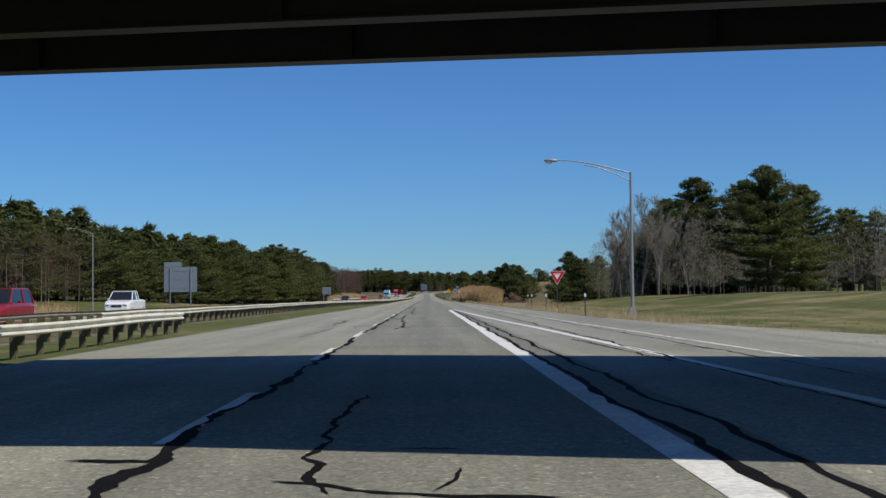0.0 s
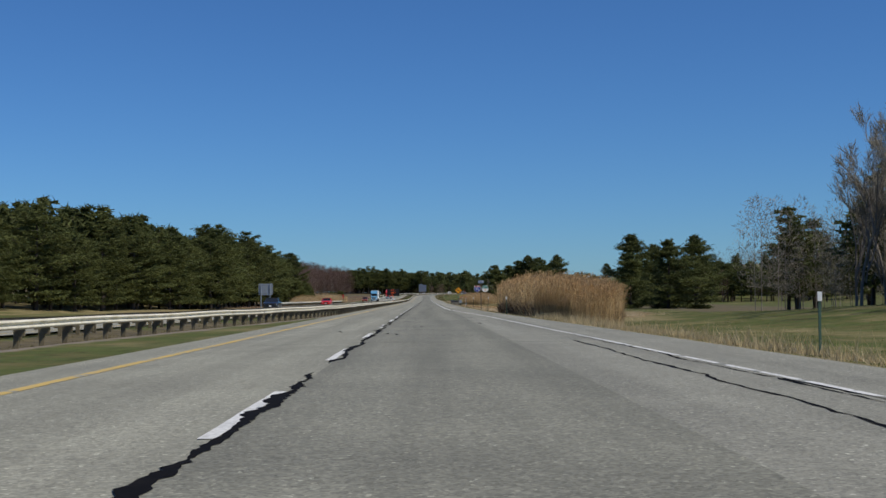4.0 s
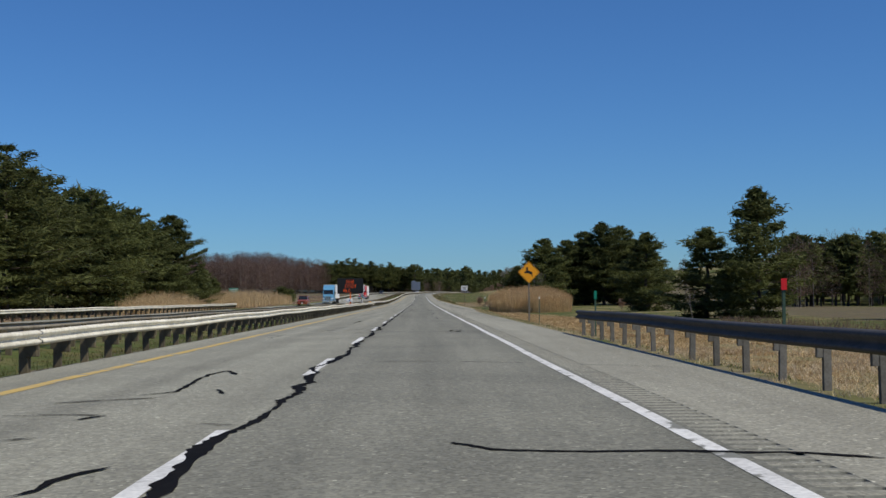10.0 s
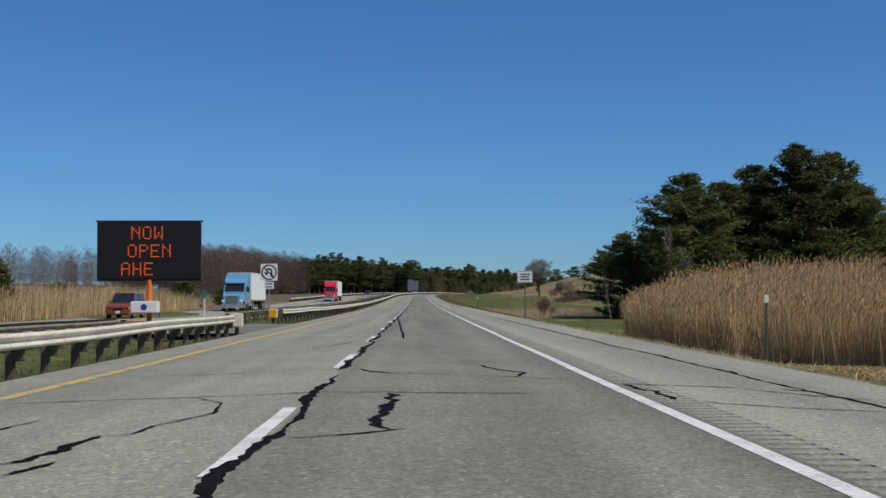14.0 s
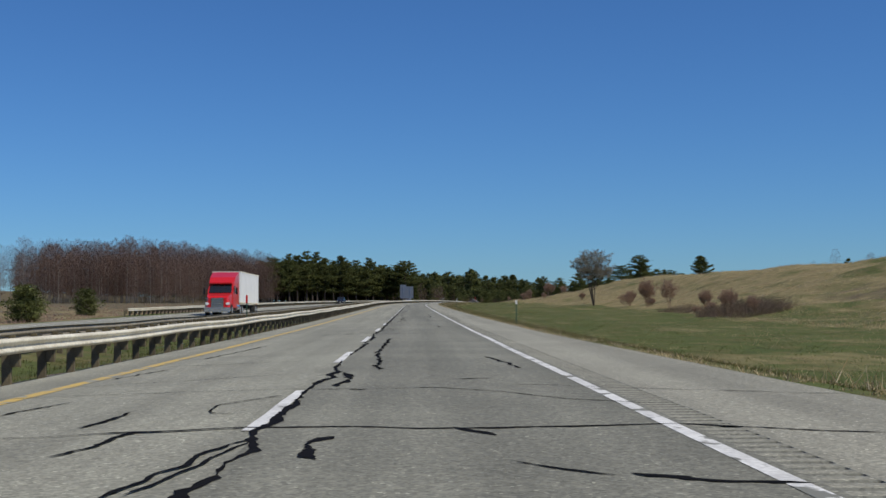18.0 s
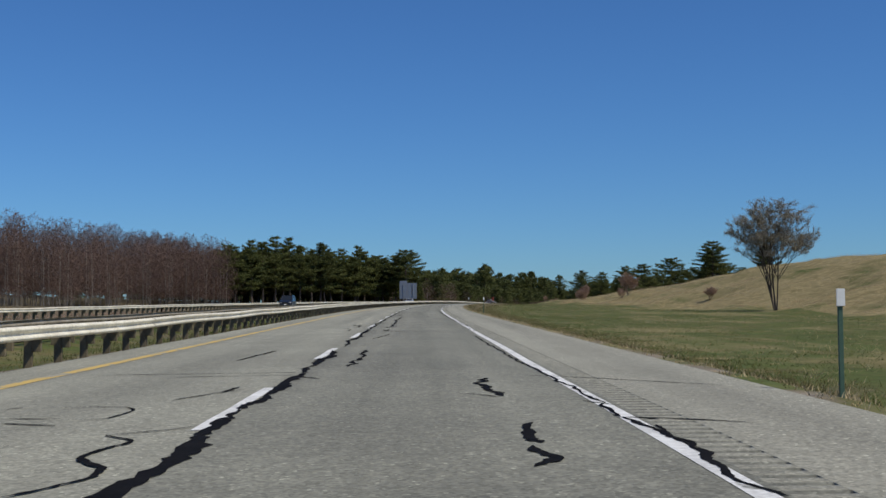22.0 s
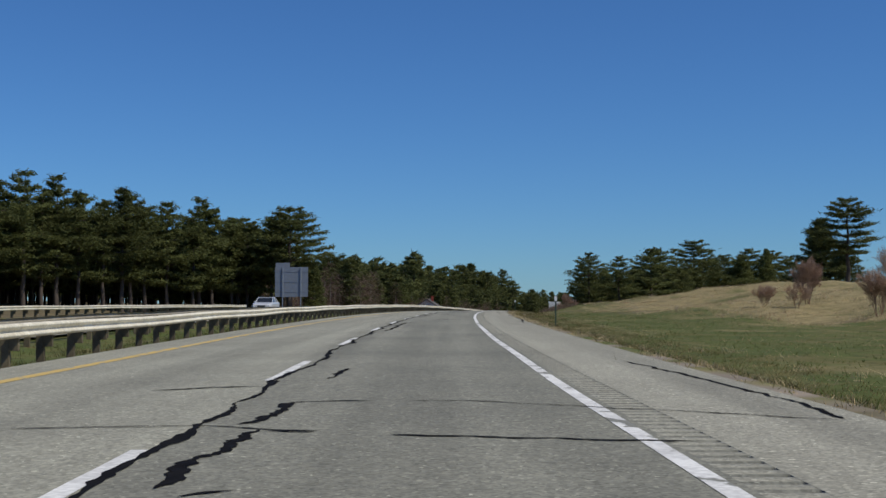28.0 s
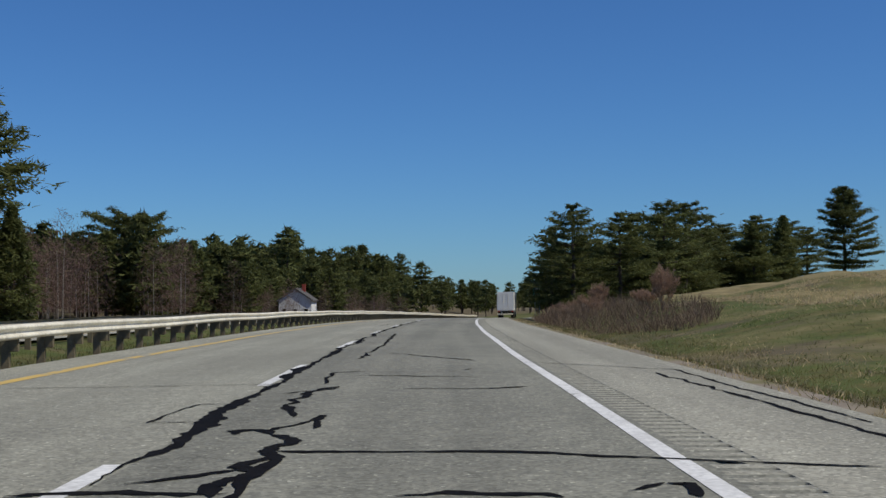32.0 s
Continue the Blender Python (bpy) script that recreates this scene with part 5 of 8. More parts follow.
crack(0.05, (952.5, 3.48), (949.4, 3.72), (946.6, 3.84), (944.3, 3.95), (942.7, 3.85))
crack(0.09, (987.1, -0.84), (985.8, -1.24), (982.4, -1.31), (979.3, -1.31), (977.8, -1.32), (976.3, -1.30), (975.0, -1.35), (973.7, -1.28), (972.9, -1.39), (972.2, -1.38), (971.8, -1.47))
crack(0.06, (976.6, -1.29), (976.3, -1.15))
crack(0.04, (979.2, 2.26), (978.6, 3.03))
crack(0.03, (986.1, 0.82), (984.9, 2.39), (983.6, 3.92))
crack(0.07, (996.8, 0.15), (993.7, 0.49))
crack(0.05, (993.7, -0.02), (995.5, 0.78))
crack(0.05, (1011.5, 4.04), (995.4, 4.20), (986.6, 3.84))
crack(0.03, (1018.9, -5.80), (1019.3, -4.10), (1018.4, -1.64), (1017.9, -0.41), (1016.5, 2.00), (1015.5, 3.22))
crack(0.03, (1016.3, -1.14), (1015.4, 0.40), (1015.0, 1.83), (1013.9, 3.06), (1012.8, 3.89))
crack(0.09, (1015.3, -0.92), (1014.1, -1.19), (1012.8, -1.33), (1011.7, -1.33), (1011.1, -1.37), (1010.3, -1.27), (1009.5, -1.27))
crack(0.10, (1009.5, -1.27), (1008.7, -1.30), (1008.1, -1.38), (1007.5, -1.21), (1007.2, -1.36), (1006.7, -1.23), (1006.2, -1.34))
crack(0.05, (1009.8, -1.57), (1009.5, -1.27), (1009.4, -0.91))
crack(0.08, (1008.9, -1.19), (1009.0, -0.83))
crack(0.04, (1012.4, -1.29), (1011.8, -0.77))
crack(0.09, (1018.0, 0.06), (1015.6, -0.20), (1014.1, -0.24))
crack(0.05, (1012.1, 0.25), (1011.8, 0.62), (1010.4, 0.71))
crack(0.09, (1010.2, 0.65), (1010.2, 0.90), (1009.7, 0.95), (1009.1, 0.98))
crack(0.07, (1039.8, -1.19), (1029.4, -1.33), (1023.3, -1.23))
crack(0.05, (1043.2, 3.25), (1031.1, 3.51), (1021.8, 3.59))
crack(0.05, (1015.7, 3.71), (1012.6, 4.02), (1009.5, 3.90))
crack(0.05, (1029.2, 1.55), (1025.8, 1.76))
crack(0.04, (1049.2, -5.43), (1048.9, -2.45), (1048.3, -0.97), (1047.9, 0.42), (1047.3, 1.71), (1046.6, 2.86), (1045.6, 3.81), (1044.5, 3.81))
crack(0.09, (1075.1, -0.87), (1063.9, -0.92), (1055.2, -0.88), (1051.7, -1.13), (1049.2, -1.10), (1048.3, -0.90))
crack(0.08, (1047.9, -0.94), (1047.2, -1.14), (1045.4, -1.06), (1044.0, -1.15), (1043.0, -1.22))
crack(0.11, (1043.5, -1.19), (1042.6, -1.26), (1041.7, -1.21), (1041.0, -1.28), (1040.7, -1.35), (1040.5, -1.13), (1040.1, -1.28), (1039.6, -1.27))
crack(0.05, (1045.1, -1.11), (1044.6, -0.75))
crack(0.06, (1051.7, -0.88), (1052.0, -0.64), (1051.0, -0.67), (1049.8, -0.96))
crack(0.06, (1052.4, -0.08), (1051.7, -0.03))
crack(0.05, (1042.7, -0.23), (1042.6, -0.06))
crack(0.11, (1042.6, -0.06), (1042.0, 0.06), (1041.4, -0.02), (1041.2, 0.11))
crack(0.03, (1041.5, 0.58), (1040.7, 0.58))
crack(0.03, (1041.5, -2.53), (1042.5, -2.66), (1043.0, -2.38), (1043.8, -2.10), (1044.0, -1.75))
crack(0.06, (1043.5, 1.74), (1042.9, 1.85), (1042.3, 1.89))
crack(0.09, (1041.5, 1.85), (1040.9, 1.93), (1040.0, 1.90))
crack(0.05, (1040.3, 1.69), (1040.0, 1.91))
crack(0.09, (1040.2, 1.99), (1039.9, 2.09), (1039.5, 2.06))
crack(0.05, (1050.7, 3.04), (1049.7, 3.55))
crack(0.05, (1084.2, 3.41), (1063.4, 4.05), (1051.4, 3.81))
crack(0.08, (1075.3, -0.90), (1075.2, -0.03), (1075.2, 0.75), (1074.9, 1.49), (1074.6, 2.15), (1074.3, 3.01))
crack(0.11, (1073.4, -2.12), (1073.4, -1.52), (1073.4, -0.91))
crack(0.08, (1073.3, 0.01), (1073.4, 0.78), (1073.2, 0.92))
crack(0.04, (1082.1, -5.09), (1082.1, -3.01), (1082.1, -1.61))
crack(0.10, (1073.3, -0.98), (1073.7, -0.99), (1074.2, -0.93), (1074.7, -0.90), (1075.6, -0.94), (1075.8, -0.79), (1076.4, -1.03))
crack(0.10, (1076.4, -1.03), (1076.8, -1.17), (1076.4, -1.32))
crack(0.06, (1076.6, -1.14), (1077.0, -0.92), (1078.0, -0.74), (1076.8, -0.73))
crack(0.08, (1077.8, -1.00), (1078.9, -1.18), (1080.8, -1.13), (1081.7, -0.87))
crack(0.05, (1080.6, -1.42), (1081.4, -0.85))
crack(0.05, (1082.2, -1.09), (1084.6, -1.17), (1084.9, -0.70))
crack(0.07, (1073.8, -1.56), (1074.0, -1.33), (1074.4, -0.96))
crack(0.03, (1077.4, -2.23), (1079.3, -2.14), (1079.3, -1.79), (1079.0, -1.57))
crack(0.04, (1077.4, -2.23), (1077.4, -1.79))
crack(0.06, (1083.9, -0.80), (1083.4, 0.90))
crack(0.06, (1081.3, -0.18), (1081.2, 0.81), (1081.5, 1.43))
crack(0.07, (1106.6, -1.08), (1095.9, -0.92), (1088.8, -1.06))
crack(0.05, (1091.2, -0.60), (1088.0, 0.97))
crack(0.07, (1085.1, 0.71), (1085.5, 0.89))
crack(0.06, (1073.4, 1.29), (1073.7, 1.54))
crack(0.10, (1073.7, 1.56), (1073.7, 1.68), (1073.2, 1.63))
crack(0.04, (1087.5, 1.72), (1086.2, 2.78), (1084.8, 3.84), (1081.3, 3.81), (1079.3, 3.89), (1077.0, 3.93))

# ---- overpass ----
def overpass():
    ob = thing("overpass", "dark highway overpass on steel girders and concrete abutments", "bridge", place=at_road(14.4, 0, 0.12, -16) @ pose(0, 0, 0, 0, 1.5, 0))
    lift = 4.86
    part("deck", boxed((90, 13.4, 0.35), (0, 0, lift + 1.15), 0.05), M_CONCRETE, ob)
    for y in (-6.1, -3.05, 0.0, 3.05, 6.1):
        bm = bmesh.new()
        box(bm, (72, 0.03, 0.95), (0, y, lift + 0.49))
        box(bm, (72, 0.4, 0.04), (0, y, lift + 0.02))
        box(bm, (72, 0.4, 0.04), (0, y, lift + 0.95))
        for x in range(-33, 34, 6):
            box(bm, (0.03, 0.34, 0.9), (x, y, lift + 0.49))
        part("girder", bm, M_DARKSTEEL, ob)
    for y in (-6.55, 6.55):
        part("parapet", boxed((90, 0.3, 0.9), (0, y, lift + 1.75), 0.04), M_CONCRETE, ob)
    for x in (-38, 24):
        part("abutment", boxed((3, 15.2, 6.2), (x, 0, 2.0), 0.06), M_CONCRETE, ob)


overpass()


# ---- guardrails ----
W_PROFILE = [(0.0, 0.70), (0.035, 0.685), (0.083, 0.655), (0.083, 0.615), (0.02, 0.57), (0.02, 0.52), (0.083, 0.475), (0.083, 0.435), (0.035, 0.405), (0.0, 0.39),
             (-0.006, 0.39), (0.028, 0.412), (0.076, 0.44), (0.076, 0.47), (0.012, 0.515), (0.012, 0.575), (0.076, 0.62), (0.076, 0.65), (0.028, 0.678), (-0.006, 0.70)]


W_PROFILE = [(x, 0.70 - (0.70 - z) * 0.84) for x, z in W_PROFILE]


def post_mesh():
    bm = bmesh.new()
    box(bm, (0.15, 0.1, 1.25), (0, 0, 0.06), 0.008)
    box(bm, (0.16, 0.1, 0.32), (0.15, 0, 0.57), 0.008)
    me = bpy.data.meshes.new("post")
    bm.to_mesh(me)
    bm.free()
    me.materials.append(M_POST)
    return me


POST = post_mesh()


def slim_post_mesh():
    bm = bmesh.new()
    box(bm, (0.1, 0.07, 1.25), (0.06, 0, 0.06), 0.006)
    box(bm, (0.08, 0.07, 0.2), (0.15, 0, 0.6), 0.006)
    me = bpy.data.meshes.new("post")
    bm.to_mesh(me)
    bm.free()
    me.materials.append(M_SLIMPOST)
    return me


SLIM_POST = slim_post_mesh()
GAP = 1.905


def guardrail(s0, s1, offset, side, label, posts=True, low=0.0, steel=M_STEEL, pole=None):
    """One run of W-beam rail; side 1 faces right, -1 faces left."""
    n = max(2, int(round((s1 - s0) / GAP)) + 1)
    s = np.linspace(s0, s1, n)
    d = offset(s) if callable(offset) else np.full(n, float(offset))
    mid = road(s, d, land(s, d) * 0 - 0.06 + low)
    base = mid[n // 2].copy()
    ob = thing("guardrail", label, "guardrail", "guardrails", place=Matrix.Translation(base))
    prof = np.array(W_PROFILE)
    k = len(prof)
    rings = np.stack([road(s, d + side * (0.225 + x), -0.0 + z + low + 0.015 * np.sin(s * 0.37)) for x, z in prof], 1) - base
    i, j = np.meshgrid(np.arange(n - 1), np.arange(k), indexing="ij")
    a, b = (i * k + j).ravel(), (i * k + (j + 1) % k).ravel()
    part("beam", raw_mesh("beam", rings.reshape(-1, 3), np.stack([a, b, b + k, a + k], 1), [steel]), steel, ob)
    if posts:
        for q in range(n):
            p = new("post", pole or POST)
            p.parent = ob
            lean = math.sin(s[q] * 7.7) * 1.2
            p.matrix_basis = Matrix.Translation(Vector(mid[q] - base)) @ pose(0, 0, -0.12, 0, lean, heading(s[q]) + (0 if side > 0 else 180))
    else:
        vs, fs = [], []
        for q in range(n):
            c = np.array([[x, y, z] for z in (-0.5, 0.62) for x, y in ((-0.07, -0.06), (0.07, -0.06), (0.07, 0.06), (-0.07, 0.06))]) + mid[q] - base
            o = 8 * q
            vs.append(c)
            fs += [[o, o + 1, o + 5, o + 4], [o + 1, o + 2, o + 6, o + 5], [o + 2, o + 3, o + 7, o + 6], [o + 3, o, o + 4, o + 7], [o + 4, o + 5, o + 6, o + 7]]
        tagged(part("posts", raw_mesh("posts", np.concatenate(vs), fs, [M_POST]), M_POST, ob), kind="stuff")
    return ob


NEAR_LABEL = "galvanised W-beam guardrail on dark posts along the median"
def near_rail(s):
    return -7.15 - widening(s)
def far_median_rail(s):
    return -10.6 - widening(s) * 1.05
for a in range(47, 508, 77):
    guardrail(a, min(a + 76.9, 508), near_rail, 1, NEAR_LABEL)
    guardrail(a, min(a + 76.9, 508), far_median_rail, -1, "guardrail facing the opposite lanes, seen from behind", low=-0.07, steel=M_DULLSTEEL)
edges = list(range(532, 1260, 77))
for a in edges:
    guardrail(a, a + 76.9, lambda s: near_rail(s) - 0.9 * (1 - smoothstep(532, 575, s)), 1, NEAR_LABEL)
    guardrail(a, a + 76.9, far_median_rail, -1, "guardrail facing the opposite lanes, seen from behind", low=-0.07, steel=M_DULLSTEEL)
guardrail(-40, 46, lambda s: -8.2 - 0.02 * np.clip(s, 0, 50), 1, "weathered guardrail ending in a blunt flared end")
for a, b in ((330, 390), (390, 450), (450, 500), (703, 850), (850, 960), (960, 1068)):
    guardrail(a, b, lambda s: -25.0 - widening(s), 1, "guardrail on the far shoulder of the opposite lanes")
guardrail(333, 370.5, lambda s: 4.75 + 0.012 * np.clip(345 - s, 0, 20) ** 2 * 0.3, -1, "short dark guardrail beside the shoulder", steel=M_DARKRAIL, pole=SLIM_POST)


# ---- trees and plants ----
def tufts(centre, size, rng, up=0.55):
    """Small pointed needle bunches round given places."""
    n = len(centre)
    a = rng.normal(size=(n, 3))
    a[:, 2] = np.abs(a[:, 2]) * 0.6
    a /= np.linalg.norm(a, axis=1)[:, None]
    b = np.cross(a, rng.normal(size=(n, 3)) + [0, 0, up])
    b /= np.linalg.norm(b, axis=1)[:, None] + 1e-9
    size = size * rng.uniform(0.7, 1.4, n)
    L, W = a * size[:, None] * 1.5, b * (size * 0.2)[:, None]
    v = np.stack([centre - L * 0.5 + W, centre + L * 0.7, centre - L * 0.5 - W], 1).reshape(-1, 3)
    return v, np.arange(3 * n).reshape(-1, 3)


def tube(points, radii, sides=5):
    points, radii = np.asarray(points, float), np.asarray(radii, float)
    t = np.gradient(points, axis=0)
    t /= np.linalg.norm(t, axis=1)[:, None] + 1e-9
    ref = np.where(np.abs(t[:, 2:3]) > 0.9, [[1.0, 0, 0]], [[0, 0, 1.0]])
    u = np.cross(t, ref)
    u /= np.linalg.norm(u, axis=1)[:, None] + 1e-9
    w = np.cross(t, u)
    ang = np.arange(sides) * 2 * np.pi / sides
    v = points[:, None] + radii[:, None, None] * (np.cos(ang)[None, :, None] * u[:, None] + np.sin(ang)[None, :, None] * w[:, None])
    n = len(points)
    i, j = np.meshgrid(np.arange(n - 1), np.arange(sides), indexing="ij")
    a, b = (i * sides + j).ravel(), (i * sides + (j + 1) % sides).ravel()
    return v.reshape(-1, 3), np.stack([a, b, b + sides, a + sides], 1)


def joined(chunks):
    vs, fs, o = [], [], 0
    for v, f in chunks:
        vs.append(v)
        fs.append(f + o)
        o += len(v)
    return np.concatenate(vs), np.concatenate(fs)


def pine_arrays(height, spread, seed, bare=0.18, whorl=0.75, per=14, size=0.5, ragged=0.35, lean=0.0, cone=0.75, plain=False):
    """White pine: straight trunk, tiers of level boughs, needle bunches on the outer part of each."""
    rng = np.random.default_rng(seed)
    wood, spots = [], []
    zs = np.linspace(0, height * 0.97, 5 if plain else 9)
    axis = np.stack([lean * (zs / height) ** 2 * height * 0.1 + 0.08 * np.sin(zs), 0.08 * np.cos(zs * 0.8), zs], 1)
    wood.append(tube(axis, np.interp(zs, [0, height], [height * 0.017 + 0.05, 0.03]), 4 if plain else 7))
    z = height * bare
    while z < height * 0.99:
        k = (z - height * bare) / (height * (1 - bare))
        reach = spread * (1 - k ** 1.6) ** (cone + 0.25) * (0.6 + 0.4 * smoothstep(0, 0.25, k)) + 0.25
        turn = rng.uniform(0, 6.28)
        count = int(rng.integers(4, 7))
        ax = np.array([np.interp(z, zs, axis[:, q]) for q in range(3)])
        for c in range(count):
            a = turn + c * 6.283 / count + rng.normal(0, 0.25)
            r = reach * rng.uniform(1 - ragged, 1 + ragged * 0.55)
            tip = rng.uniform(0.0, 0.28) * r + 0.25 * k * r
            way = np.array([math.cos(a), math.sin(a), 0])
            t = np.linspace(0, 1, 2 if plain else 4)
            bough = ax + way * r * t[:, None] + np.array([0, 0, 1]) * (tip * t ** 1.8)[:, None]
            wood.append(tube(bough, np.interp(t, [0, 1], [0.02 + 0.012 * r, 0.008]), 3))
            n = max(3, int(per * (0.4 + r) * 0.9))
            q = rng.uniform(0.2, 1.0, n) ** 0.75
            side = np.cross(way, [0, 0, 1])
            p = ax + way * (r * q)[:, None] + np.array([0, 0, 1]) * (tip * q ** 1.8)[:, None]
            p = p + side * (rng.normal(0, 0.23 * r + 0.08, n) * q)[:, None] + np.array([0, 0, 1]) * rng.normal(0.05, 0.15, n)[:, None]
            spots.append(p)
        z += whorl * rng.uniform(0.7, 1.25) * (1 - 0.35 * k)
    spots = np.concatenate(spots)
    return joined(wood), tufts(spots, size, rng)


def bare_arrays(height, seed, twigs=7, spread=0.45, stems=1, levels=4, thick=1.0, girth=1.0, round_to=0.0):
    """Leafless broadleaf tree: forking limbs down to fine twigs."""
    rng = np.random.default_rng(seed)
    wood, fine = [], []

    def limb(base, way, length, radius, level):
        t = np.linspace(0, 1, 5 if level < 2 else 3)
        bend = rng.normal(0, 0.10, 3) * length
        pts = base + way * length * t[:, None] + bend * (t ** 2)[:, None] + np.array([0, 0, 0.12 * length]) * (t ** 2)[:, None] * (level > 0)
        wood.append(tube(pts, np.interp(t, [0, 1], [radius, radius * 0.55]), 6 if level < 2 else 3))
        if level >= levels:
            k = twigs
            q = rng.uniform(0.15, 1.0, k)
            p = base + (pts[-1] - base) * q[:, None]
            w = way + rng.normal(0, 0.55, (k, 3)) + [0, 0, 0.25]
            w /= np.linalg.norm(w, axis=1)[:, None]
            L = length * rng.uniform(0.4, 0.9, k)
            sd = np.cross(w, rng.normal(size=(k, 3)))
            sd /= np.linalg.norm(sd, axis=1)[:, None]
            wd = 0.022 * thick
            v = np.stack([p - sd * wd, p + sd * wd, p + w * L[:, None] + sd * wd * 0.3, p + w * L[:, None] - sd * wd * 0.3], 1).reshape(-1, 3)
            fine.append((v, np.arange(4 * k).reshape(-1, 4)))
            return
        for c in range(int(rng.integers(3, 5)) if level else 5):
            q = rng.uniform(0.45, 1.0) if level else rng.uniform(0.3, 1.0)
            a = rng.uniform(0, 6.28)
            out = np.array([math.cos(a), math.sin(a), 0]) * spread * 1.6
            w = way + out + rng.normal(0, 0.12, 3)
            w /= np.linalg.norm(w)
            p = base + (pts[-1] - base) * q
            limb(p, w, length * rng.uniform(0.5, 0.72), radius * 0.5, level + 1)

    for q in range(stems):
        a = rng.uniform(0, 6.28)
        w = np.array([math.cos(a) * 0.28, math.sin(a) * 0.28, 1.0]) if stems > 1 else np.array([0, 0, 1.0])
        limb(np.array([math.cos(a), math.sin(a), 0]) * 0.15 * (stems > 1), w / np.linalg.norm(w), height * 0.42, height * 0.018 * girth * (1 if stems == 1 else 0.75), 0)
    wood, fine = joined(wood), joined(fine)
    if round_to:
        for v, f in (wood, fine):
            r = np.linalg.norm(v[:, :2], axis=1)[:, None] + 1e-6
            v[:, :2] *= round_to * np.tanh(r / round_to) / r
            v[:, 2] = height * 0.95 * np.tanh(v[:, 2] / (height * 0.95)) / math.tanh(1.0)
    return wood, fine


def tree_thing(name, wood, leaves, wood_mat, leaf_mat, label, category="tree", group=""):
    ob = thing(name, label, category, group)
    part("trunk", raw_mesh("trunk", *wood, [wood_mat]), wood_mat, ob)
    part("crown", raw_mesh("crown", *leaves, [leaf_mat]), leaf_mat, ob)
    return ob


def tree_at(x, y, base, scale=1.0, turn=0.0):
    return Matrix.Translation((x, y, base)) @ pose(0, 0, 0, 0, 0, turn) @ Matrix.Scale(scale, 4)


def place_tree(proto, s, d, scale, turn, used, label=""):
    """The first use moves the original; later ones are copies."""
    x, y, z = on_land(s, d, 0.1)
    m = tree_at(x, y, z, scale, turn)
    if proto not in used:
        used.add(proto)
        proto.matrix_basis = m
        ob = proto
    else:
        ob = copy_thing(proto, m)
    if label:
        ob["label"] = label
    return ob


used = set()
PINE_LABEL = "dark green white pine with tiered, ragged boughs"
# hero pines: height 14, 16, 11, 20
pine_full = tree_thing("pine_tree", *pine_arrays(14, 5.9, 11, bare=0.04, whorl=0.9, per=74, size=0.31, ragged=0.5, cone=0.6), M_BARK, M_PINE, "dense dark green white pine branched to the ground", "tree", "roadside pines")
pine_tall = tree_thing("pine_tree", *pine_arrays(16, 5.6, 12, bare=0.08, whorl=1.05, per=76, size=0.32, ragged=0.6, cone=0.6), M_BARK, M_PINE, PINE_LABEL, "tree", "roadside pines")
pine_young = tree_thing("pine_tree", *pine_arrays(10, 3.7, 13, bare=0.03, whorl=0.75, per=62, size=0.27, ragged=0.6, cone=0.75), M_BARK, M_PINE, "young dark green pine with foliage to the ground", "tree", "roadside pines")
pine_old = tree_thing("pine_tree", *pine_arrays(20, 4.9, 14, bare=0.4, whorl=1.5, per=56, size=0.34, ragged=0.5, cone=0.35), M_BARK, M_PINE, "old white pine with a flat, gappy, wind-swept crown", "tree", "roadside pines")
spruce = tree_thing("spruce_tree", *pine_arrays(12, 2.6, 15, bare=0.03, whorl=0.42, per=30, size=0.3, ragged=0.25, cone=0.9), M_BARK, M_PINE, "slim pointed dark spruce", "tree", "roadside pines")
# (kind, along, across, height, turn)
for proto, base_h, spots in (
    (pine_full, 14, ((580, 24.5, 13.6, 10), (590, 30, 14, 100), (592, 44, 14.2, 200), (226, 43, 13, 30), (236, 47, 14, 150), (214, 50, 13.5, 260), (602, 36, 14.6, 340), (600, 49, 12.0, 275), (596, 24, 9.5, 44), (612, 34, 11, 310), (598, 42, 13.2, 120), (586, 19.5, 8.5, 77))),
    (pine_tall, 16, ((587, 37.2, 17.0, 0), (589, 41, 15.4, 130), (591, 34, 14.4, 66), (218, 47.5, 19.5, 60), (212, 54, 18.5, 210), (228, 44, 17, 130), (145, 40, 14.0, 20), (152, 46, 12.5, 140), (1405, 76.5, 21.5, 60), (572, -47.5, 17.2, 90), (566, -52, 15.5, 10))),
    (pine_young, 10, ((459, 34, 13.2, 0), (464, 30, 7.2, 120), (556, -43.5, 6.5, 70), (561, -41, 5.5, 10), (549, -46, 5.5, 170), (584, -44, 6.4, 30), (590, -42.5, 4.8, 200), (437, 50, 13.2, 50), (446, 57, 11.5, 290), (513, 32.5, 8.6, 240), (360, 44, 9.5, 80), (370, 51, 10.5, 10), (378, 40, 8.2, 190), (240, 60, 11, 0), (252, 52, 9, 100), (1213, 63, 12, 45), (1205, 67, 8, 145), (1360, 50, 12, 255))),
    (pine_old, 20, ((1183, 64, 18.5, 130), (1166, -42.5, 23.5, 300), (1178, -47, 23, 40), (1173, -55, 22, 160))),
    (spruce, 12, ((1177, -40.5, 11.5, 0), (1375, 58, 17, 120))),
):
    for s, d, height, turn in spots:
        wide = {459: 1.15, 464: 1.3, 1183: 1.35}.get(s, 1.08)
        place_tree(proto, s, d, height / base_h, turn, used).matrix_basis @= Matrix.Diagonal((wide, wide, 1, 1))

